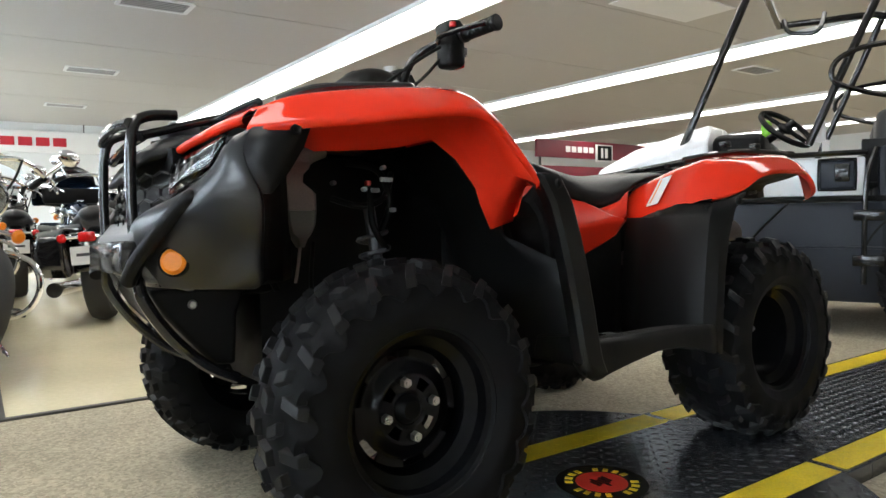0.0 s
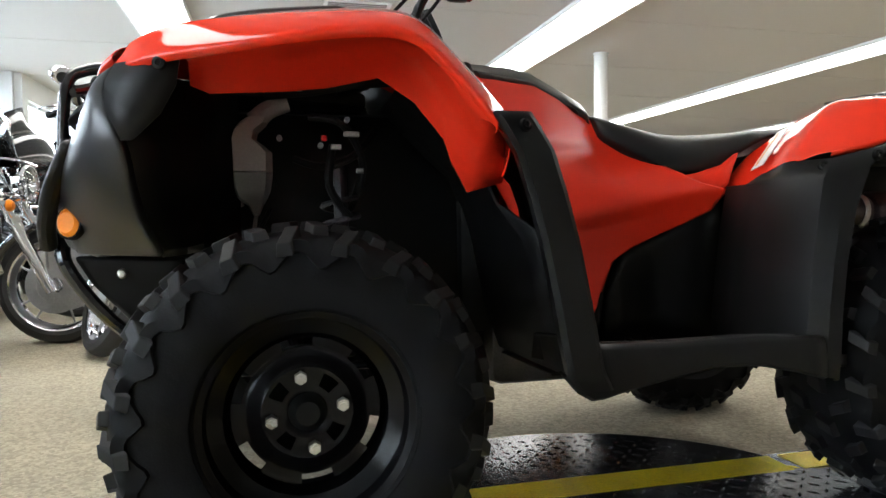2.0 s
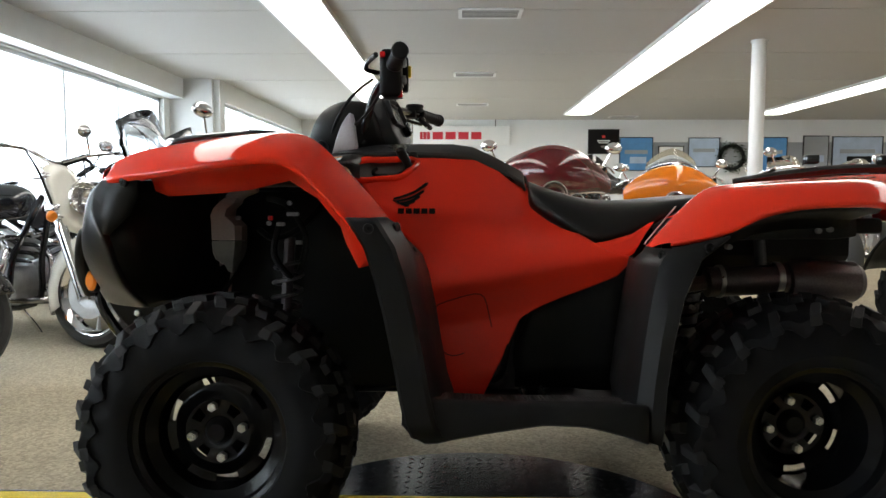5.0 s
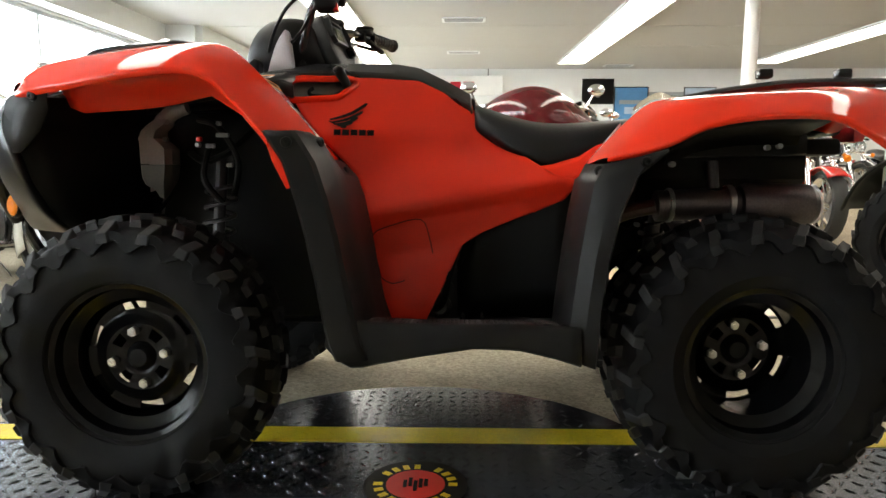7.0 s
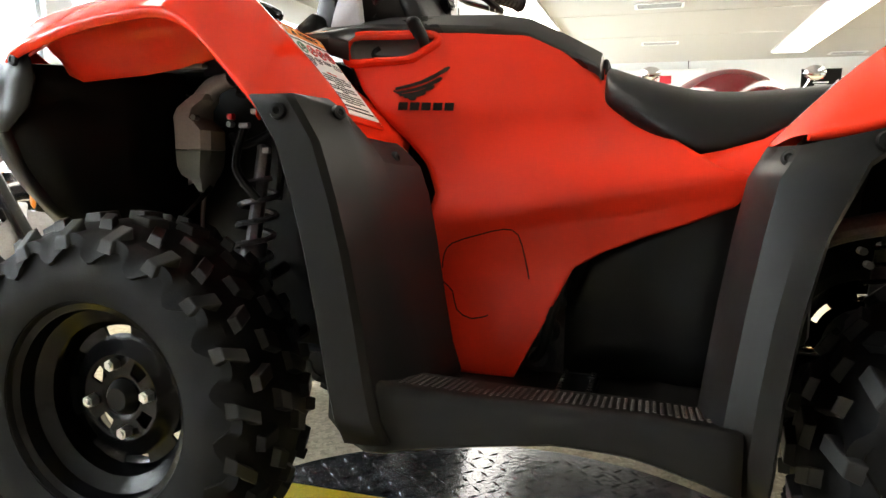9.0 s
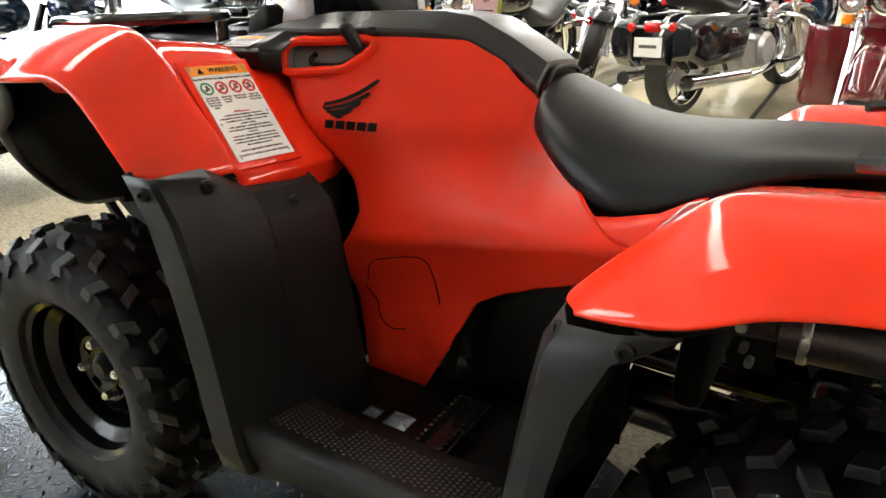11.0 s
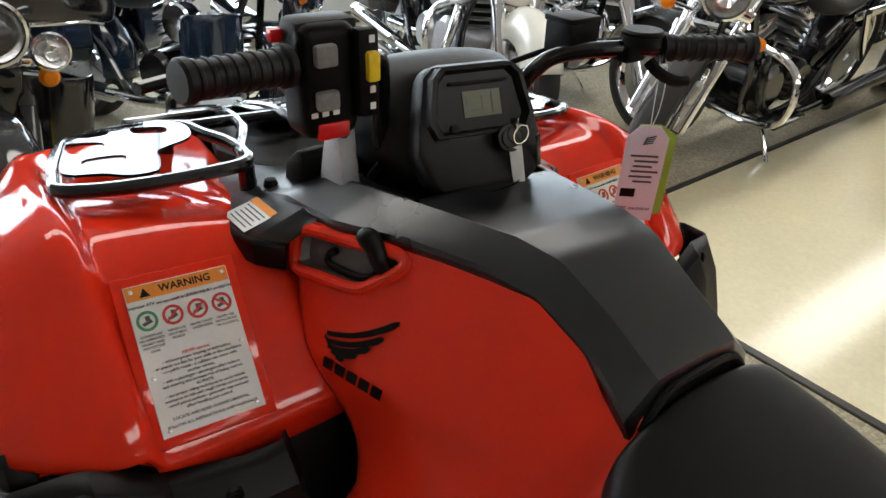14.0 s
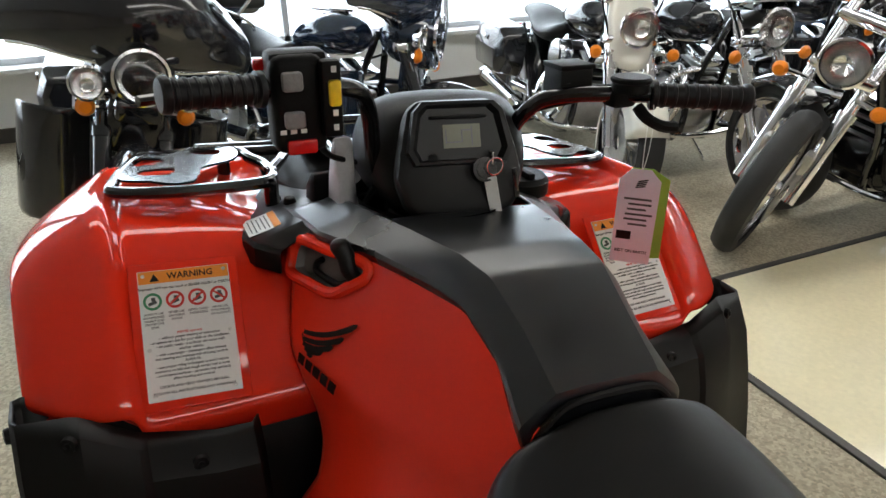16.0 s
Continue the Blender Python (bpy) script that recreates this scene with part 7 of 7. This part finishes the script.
    if trunk:
        b = part("touring_trunk", block((-1.85, 0, 0.98), (0.42, 0.56, 0.26), 0.07, seg=4), body, root, "hard painted touring trunk")
        part("backrest", block((-1.6, 0, 1.0), (0.08, 0.46, 0.22), 0.035, seg=3), LEATHER, b)
    part("kickstand", join(tube([(-0.7, 0.12, 0.24), (-0.66, 0.24, 0.1), (-0.64, 0.3, 0.012)], 0.011, 8, 3), block((-0.64, 0.31, 0.006), (0.07, 0.035, 0.01), 0.002)), CHROME, root, "chrome kickstand")
    for pts in ([(-0.36, 0.2, 1.1), (-0.3, 0.16, 0.95), (-0.3, 0.08, 0.8), (-0.5, 0.06, 0.7)], [(-0.36, -0.2, 1.1), (-0.28, -0.16, 0.95), (-0.2, -0.1, 0.7), (-0.08, -0.09, 0.48)]):
        front("cable", tube(pts, 0.006, 6, 5), DARK, "black cable")
    return root


# row along the windows, front wheels towards the turntable
motorcycle("black touring motorcycle with batwing fairing beside the shop window", (-1.33, -0.56), 2, PAINT_BLACK, dark=True, fairing=True, bags=True, trunk=True, lean=-13, steer=4, tall=1.03)
motorcycle("dark blue touring motorcycle with batwing fairing and tour trunk", (-1.72, 0.86), 28, PAINT_BLUE, dark=True, fairing=True, bags=True, trunk=True, steer=26, fender_paint=PAINT_BLACK, lean=-7)
motorcycle("pearl white and black cruiser motorcycle with deep front mudguard", (-1.5, 1.77), -12, PAINT_WHITE, body_paint=PAINT_BLACK, deep=True, bags=True, spokes=18, steer=-6, lean=-8)
motorcycle("black cruiser motorcycle with chrome fork in the window row", (-1.12, 2.36), 4, PAINT_BLACK, shield=True, spokes=9, steer=-12, lean=-6)
motorcycle("black touring motorcycle parked in the window row", (-1.31, 3.45), 0, PAINT_BLACK, dark=True, fairing=True, bags=True, steer=6)
motorcycle("black cruiser motorcycle parked in the window row", (-1.34, 4.24), 4, PAINT_BLACK, spokes=16, steer=8)
motorcycle("dark blue cruiser motorcycle with clear windscreen by the window", (-1.39, 5.07), 0, PAINT_BLUE, shield=True, bags=True)
motorcycle("black cruiser motorcycle near the far window", (-1.34, 5.71), 5, PAINT_BLACK, dark=True, spokes=16, steer=10)
# row beside the aisle
motorcycle("black cruiser motorcycle with bare front wheel on its kickstand", (-0.82, 1.92), -88, PAINT_BLACK, fender=False, spokes=22, steer=26, lean=-9, wf=0.11, R=0.33, dull=True)
motorcycle("black cruiser motorcycle on carpet beside the aisle", (-0.78, 4.27), -88, PAINT_BLACK, spokes=16, steer=14, lean=-6)
motorcycle("black cruiser motorcycle further along the aisle", (-0.63, 6.13), -92, PAINT_BLACK, shield=True, spokes=16, steer=10, lean=-5)
motorcycle("black motorcycle with saddlebags and white plate seen from behind", (0.58, 5.27), 72, PAINT_BLACK, bags=True, spokes=12, steer=-10, lean=-4)
motorcycle("dark blue touring motorcycle standing behind the others", (0.35, 8.30), 92, PAINT_BLUE, bags=True, fairing=True)
motorcycle("black touring motorcycle behind the dark red one", (1.25, 6.30), -96, PAINT_BLACK, fairing=True, bags=True, steer=10)
motorcycle("black motorcycle with saddlebags parked at the end of the aisle", (-0.30, 7.40), 88, PAINT_BLACK, bags=True, spokes=12, steer=-8)
# across the aisle
motorcycle("dark red touring motorcycle with batwing fairing and chrome fork", (1.17, 2.85), -95, PAINT_RED, fairing=True, bags=True, steer=3, screen="none", tall=1.0)
motorcycle("bright red cruiser motorcycle with chrome engine guard", (3.70, 3.85), -100, PAINT_BRIGHT, bags=True, steer=8)
motorcycle("orange touring motorcycle with clear windscreen", (2.50, 4.30), -97, PAINT_ORANGE, fairing=True, bags=True, steer=-4, screen=WINDSHIELD, tall=0.94)
motorcycle("black touring motorcycle across the aisle", (2.20, 6.60), -90, PAINT_BLACK, fairing=True, bags=True)
motorcycle("bright red cruiser motorcycle near the column", (4.90, 6.90), -80, PAINT_BRIGHT, shield=True)
motorcycle("black cruiser motorcycle near the far wall", (6.20, 7.60), -85, PAINT_BLACK, shield=True)
motorcycle("dark blue touring motorcycle near the far wall", (7.60, 8.40), -95, PAINT_BLUE, fairing=True)


# ---- side-by-side utility vehicle ----
UTVWHITE = material("white_bodywork", (0.72, 0.74, 0.76), 0.25, vary=0.04, coat=0.3)
BRIGHTGREEN = material("bright_green_plastic", (0.2, 0.55, 0.02), 0.4, vary=0.05)
utv = thing("utility_vehicle", "white and black side-by-side utility vehicle with roll cage", "utility vehicle", "", pose(3.47, 1.63, FLOOR_Z, 0, 0, 115))
UTVDARK = material("dark_grey_bodywork", (0.013, 0.016, 0.024), 0.42, vary=0.08, spec=0.3)
# forward +x, left +y, front axle at the origin
rows = []
for x, w, zt, zb in ((0.34, 0.5, 0.88, 0.45), (0.26, 0.64, 1.03, 0.4), (0.0, 0.7, 1.15, 0.42), (-0.35, 0.73, 1.25, 0.4), (-0.48, 0.73, 1.28, 0.38)):
    rows.append([(x, -w, zb), (x, -w, zt - 0.14), (x, -w * 0.8, zt - 0.03), (x, 0, zt), (x, w * 0.8, zt - 0.03), (x, w, zt - 0.14), (x, w, zb)])
low = []
for row in rows:
    cut = max(row[0][2], row[3][2] - 0.42)
    low.append([(x, y * 0.985, z) for x, y, z in (row[0], (row[0][0], row[0][1], cut + 0.01), (row[0][0], -row[0][1], cut + 0.01), row[6])])
    row[0], row[6] = (row[0][0], row[0][1], cut), (row[6][0], row[6][1], cut)
part("front_quarter", capped(low), UTVDARK, utv, "dark grey lower front bodywork", bevel=0.02)
part("hood", capped(rows), UTVWHITE, utv, "glossy white hood", bevel=0.02)
part("chassis", join(block((-0.812, 0, 0.36), (2.3, 1.1, 0.14), 0.03), block((-1.64, 0, 0.62), (0.6, 1.3, 0.3), 0.03)), BLACK, utv, "black chassis and sills")
for s in (-1, 1):
    d = part("door", block((-0.88, s * 0.72, 0.895), (0.84, 0.05, 0.215), 0.015), UTVWHITE, utv, "white door with black handle recess")
    part("handle_recess", block((-1.165, s * 0.74, 0.905), (0.175, 0.03, 0.165), 0.014, seg=3), UTVDARK, d, "black handle recess")
    part("recess_rim", tube([(-1.165 + 0.09 * u, s * 0.757, 0.905 + 0.085 * v) for u, v in ((-1, -0.8), (-1, 0.8), (-0.8, 1), (0.8, 1), (1, 0.8), (1, -0.8), (0.8, -1), (-0.8, -1))], 0.006, 6, 3, True), DARK, d)
    part("handle", join(block((-1.19, s * 0.762, 0.915), (0.075, 0.02, 0.1), 0.01, seg=3), block((-1.19, s * 0.775, 0.93), (0.04, 0.01, 0.03), 0.003)), STEEL_BLACK, d, "black paddle handle")
    part("door_rail", tube([(-0.4, s * 0.745, 1.015), (-0.85, s * 0.75, 1.02), (-1.31, s * 0.745, 1.025)], 0.016, 8, 3), STEEL_BLACK, d)
    part("trim_strip", block((-0.95, s * 0.745, 0.772), (1.1, 0.03, 0.03), 0.006), DARK, utv, "black trim strip below the white door")
    lower = part("lower_panel", block((-0.98, s * 0.72, 0.475), (1.16, 0.045, 0.56), 0.02), UTVDARK, utv, "dark grey lower door panel")
    part("panel_crease", block((-0.98, s * 0.744, 0.5), (1.1, 0.012, 0.014), 0.004), UTVDARK, lower)
    part("panel_seam", tube([(-0.66, s * 0.744, 0.28), (-0.7, s * 0.744, 0.5), (-0.93, s * 0.745, 0.76)], 0.007, 6, 3), DARK, lower)
    part("quarter_panel", block((-1.62, s * 0.72, 0.75), (0.52, 0.05, 0.62), 0.03), UTVDARK, utv, "dark grey rear quarter panel")
    part("hinge", join(tube([(-1.3, s * 0.765, 0.3), (-1.3, s * 0.765, 0.7), (-1.31, s * 0.76, 0.9), (-1.35, s * 0.75, 1.05)], 0.014, 8, 3), block((-1.32, s * 0.765, 0.68), (0.15, 0.03, 0.06), 0.006), block((-1.32, s * 0.765, 0.43), (0.15, 0.03, 0.06), 0.006), rod((-1.34, s * 0.78, 0.68), (-1.34, s * 0.79, 0.68), 0.012, 10), rod((-1.34, s * 0.78, 0.43), (-1.34, s * 0.79, 0.43), 0.012, 10)), STEEL_BLACK, utv, "black door hinge")
    pillar = [(-0.27, s * 0.68, 0.95), (-0.33, s * 0.68, 1.12), (-0.53, s * 0.67, 1.6), (-0.715, s * 0.64, 2.05)] if s > 0 else []
    part("cage_tube", tube(pillar + [(-0.775, s * 0.63, 2.09), (-1, s * 0.6, 2.08), (-1.45, s * 0.6, 2.05), (-1.56, s * 0.64, 1.8), (-1.64, s * 0.68, 1.0)], 0.024, 12, 5), STEEL_BLACK, utv, "black roll cage tube")
    part("cage_tube", tube([(-1.02, s * 0.7, 1.08), (-1.21, s * 0.68, 1.55), (-1.41, s * 0.62, 2.04)], 0.022, 12, 3), STEEL_BLACK, utv)
    part("side_rail", tube([(-1.56, s * 0.68, 1.62), (-1.3, s * 0.72, 1.6), (-1.17, s * 0.73, 1.55), (-1.13, s * 0.73, 1.47), (-1.18, s * 0.73, 1.4), (-1.38, s * 0.72, 1.33), (-1.6, s * 0.68, 1.3)], 0.015, 8, 4), STEEL_BLACK, utv)
    part("seat", join(block((-1.23, s * 0.34, 0.72), (0.5, 0.5, 0.14), 0.05, seg=3), block((-1.42, s * 0.34, 1.0), (0.14, 0.5, 0.55), 0.05, pose(0, 0, 0), seg=3)), LEATHER, utv, "black vinyl bucket seat")
    part("buckle", block((-1.08, s * 0.62, 1.16), (0.05, 0.05, 0.12), 0.01), WHITE, utv)
    for wx in (0, -1.675):
        w = part("wheel", moved(steel_rim(0.17, 0.2, -0.03), pose(0, 0, 0)), STEEL_BLACK, utv, "black wheel with knobbly tyre")
        w.matrix_basis = pose(wx, s * 0.66, 0.33, 0, 0, 180 if s > 0 else 0)
        knobbly_tyre(0.33, 0.24, 0.17, 18, w)
    part("wheel_arch", moved(arc_sheet(0.42, 0.3, 15, 165, 0.02), pose(0, s * 0.6, 0.36)), BLACK, utv, "black wheel arch", solid=0.01)
    part("wheel_arch", moved(arc_sheet(0.42, 0.3, 15, 165, 0.02), pose(-1.68, s * 0.6, 0.36)), BLACK, utv, "black wheel arch", solid=0.01)
    part("headlamp", ball((0.24, s * 0.42, 0.8), (0.08, 0.12, 0.05)), LENS, utv, "clear headlamp")
    part("marker_lamp", block((0.2, s * 0.66, 0.72), (0.05, 0.02, 0.03), 0.005), WHITE, utv)
part("cage_tube", tube([(-0.76, -0.63, 2.09), (-0.745, 0, 2.11), (-0.76, 0.63, 2.09)], 0.025, 12, 4), STEEL_BLACK, utv)
part("cage_tube", tube([(-1.45, -0.6, 2.05), (-1.45, 0, 2.07), (-1.45, 0.6, 2.05)], 0.025, 12, 4), STEEL_BLACK, utv)
part("grab_loop", tube([(-0.85, 0.2, 1.93), (-0.888, 0.22, 1.84), (-1.04, 0.24, 1.82), (-1.08, 0.2, 1.94)], 0.014, 8, 4), STEEL_BLACK, utv)
part("dashboard", block((-0.64, 0, 1.05), (0.3, 1.3, 0.26), 0.05, seg=3), DARK, utv, "black dashboard")
part("dash_trim", block((-0.745, 0.05, 1.24), (0.06, 0.12, 0.14), 0.02), BRIGHTGREEN, utv, "bright green dash trim")
sw = part("steering_wheel", tube([(0.17 * math.cos(a), 0.17 * math.sin(a), 0) for a in (k * math.pi / 6 for k in range(12))], 0.017, 10, 3, True), DARK, utv, "black steering wheel")
sw.matrix_basis = pose(-0.88, 0.34, 1.22, -20, -38, 0)
part("wheel_spoke", join(rod((-0.16, 0, 0), (0.16, 0, 0), 0.014, 8), rod((0, 0, 0), (0, -0.16, 0), 0.014, 8), ball((0, 0, 0), (0.05, 0.05, 0.025))), DARK, sw)
part("steering_column", rod((-0.625, 0.34, 1.05), (-0.933, 0.34, 1.26), 0.025, 12), DARK, utv)
part("cargo_bed", join(block((-1.68, 0, 0.86), (0.8, 1.36, 0.05), 0.01), block((-1.68, 0.68, 0.98), (0.8, 0.04, 0.24), 0.01), block((-1.68, -0.68, 0.98), (0.8, 0.04, 0.24), 0.01), block((-1.98, 0, 0.98), (0.04, 1.36, 0.24), 0.01)), BLACK, utv, "black cargo bed")

# ---- far wall: signs, boards and posters ----
BLUEPRINT = material("blue_poster", (0.08, 0.25, 0.5), 0.35, vary=0.3, scale=3)
SNOWPRINT = material("pale_blue_poster", (0.4, 0.5, 0.62), 0.4, vary=0.25, scale=4)
GREYPRINT = material("grey_slat_board", (0.3, 0.32, 0.33), 0.5, vary=0.12, scale=4)
SIGNRED = material("sign_red", (0.5, 0.02, 0.035), 0.35, vary=0.05)
SIGNDARK = material("dark_red_fascia", (0.18, 0.015, 0.03), 0.35, vary=0.08)
WY = FAR_Y - 0.02


def hanging_sign(x, z, w, h, board, bars, label, mat_bars):
    s = thing("wall_sign", label, "sign", "", pose(x, WY, z))
    part("board", block((0, -0.04, 0), (w, 0.08, h), 0.01), board, s, smooth=0)
    for bx, bw, bh in bars:
        part("emblem", block((bx, -0.086, 0), (bw, 0.012, bh), 0.003), mat_bars, s, smooth=0)
    return s


hanging_sign(0.33, 2.3, 2.85, 0.46, WHITE, [(-0.66 + 0.315 * k, 0.25, 0.18) for k in range(5)], "white sign board with a red maker's mark of five blocks", SIGNRED)
part("hanger", rod((1.4, WY - 0.04, 2.52), (1.4, WY - 0.04, CEIL), 0.01, 8), STEEL_BLACK, bpy.data.objects["wall_sign"]).matrix_parent_inverse = pose(0.33, WY, 2.3).inverted()
# the dealer's red fascia over a side display
fas = thing("wall_sign", "dark red fascia sign with white marks over a display", "sign", "", pose(12.2, 10.35, 2.2))
part("board", block((0, 0, 0), (3.9, 0.08, 0.42), 0.01), SIGNDARK, fas, smooth=0)
for k in range(5):
    part("emblem", block((-0.95 + 0.2 * k, -0.046, 0), (0.15, 0.012, 0.14), 0.003), WHITE, fas, smooth=0)
for x in (-1.8, 1.8):
    part("post", rod((x, 0.03, -2.24), (x, 0.03, 0), 0.03, 12), STEEL_BLACK, fas, "black steel post")
part("panel", block((0, 0.06, -1.2), (3.6, 0.03, 1.6), 0.005), SIGNDARK, fas, "dark red back panel", smooth=0)
sq = thing("wall_sign", "square white sign with a black block mark", "sign", "", pose(12.45, 10.25, 2.14))
part("board", block((0, 0, 0), (0.6, 0.03, 0.42), 0.005), WHITE, sq, smooth=0)
part("emblem", block((0, -0.02, 0), (0.5, 0.012, 0.36)), INK, sq, smooth=0)
part("emblem", join(block((-0.1, -0.03, 0), (0.07, 0.01, 0.24)), block((0.05, -0.03, 0.055), (0.09, 0.01, 0.12)), block((0.05, -0.03, -0.065), (0.09, 0.01, 0.12))), WHITE, sq, smooth=0)


def wall_board(x, z, w, h, mat, label, name="poster", marks=()):
    p = thing(name, label, "poster", "posters on the far wall", pose(x, WY, z))
    part("print", block((0, -0.012, 0), (w, 0.02, h), 0.003), mat, p, smooth=0)
    part("frame", join(block((0, -0.015, h / 2), (w + 0.03, 0.03, 0.02)), block((0, -0.015, -h / 2), (w + 0.03, 0.03, 0.02)), block((w / 2, -0.015, 0), (0.02, 0.03, h)), block((-w / 2, -0.015, 0), (0.02, 0.03, h))), STEEL_BLACK, p, smooth=0)
    for mx, mz, mw, mh, mm2 in marks:
        part("mark", block((mx, -0.026, mz), (mw, 0.008, mh)), mm2, p, smooth=0)


wall_board(4.05, 2.16, 0.74, 0.58, DARK, "framed dark picture with faint white marks", marks=((0, 0.12, 0.08, 0.06, INKRED), (0, 0.02, 0.3, 0.03, WHITE), (0, -0.03, 0.24, 0.02, WHITE), (0, -0.12, 0.1, 0.05, GREY)))
for k, (x, w, h, z, mt) in enumerate(((4.85, 0.8, 0.8, 1.86, BLUEPRINT), (5.7, 0.6, 0.8, 1.65, WHITE), (6.5, 0.75, 0.7, 1.9, SNOWPRINT), (8.15, 0.7, 0.8, 1.86, BLUEPRINT), (9.2, 0.6, 0.8, 1.9, GREYPRINT), (10.2, 1.2, 0.8, 1.88, SNOWPRINT), (11.6, 0.8, 0.8, 1.86, BLUEPRINT))):
    wall_board(x, z, w, h, mt, ("blue", "white", "pale blue", "blue", "grey", "pale blue", "blue")[k] + " product poster with plain printed shapes on the wall", marks=((0, 0.05, w * 0.7, h * 0.12, GREYPRINT), (0.05, -0.15, w * 0.5, h * 0.2, DARK if k % 2 else SNOWPRINT)))
part("wall_slats", block((8.9, WY - 0.0, 1.9), (7.4, 0.02, 0.5)), GREYPRINT, smooth=0)
tagged(bpy.data.objects["wall_slats"], "grey slatted display board along the far wall", "wall board", kind="structure")
bpy.data.objects["wall_slats"].location.y = 0.012
wr = thing("wreath", "dark round wreath hanging on the far wall", "wreath", "", pose(7.15, WY - 0.05, 1.78)  @ Matrix.Scale(1.5, 4))
verts, faces = [], []
for k in range(420):
    a = random.uniform(0, 2 * math.pi)
    r = random.gauss(0.19, 0.03)
    c = Vector((r * math.cos(a), random.gauss(-0.04, 0.025), r * math.sin(a)))
    d = Vector((random.gauss(0, 1), random.gauss(0, 1), random.gauss(0, 1))).normalized() * 0.045
    e = d.orthogonal().normalized() * 0.012
    b = len(verts)
    verts += [c - e, c + d, c + e, c - d * 0.3]
    faces.append([b, b + 1, b + 2, b + 3])
me = bpy.data.meshes.new("scrap")
me.from_pydata(verts, [], faces)
bm = bmesh.new()
bm.from_mesh(me)
part("needles", bm, material("dark_green_needles", (0.02, 0.04, 0.015), 0.6, vary=0.3), wr, smooth=0)["kind"] = "stuff"
part("ring", tube([(0.19 * math.cos(k * 0.524), -0.03, 0.19 * math.sin(k * 0.524)) for k in range(12)], 0.03, 8, 3, True), DARK, wr)
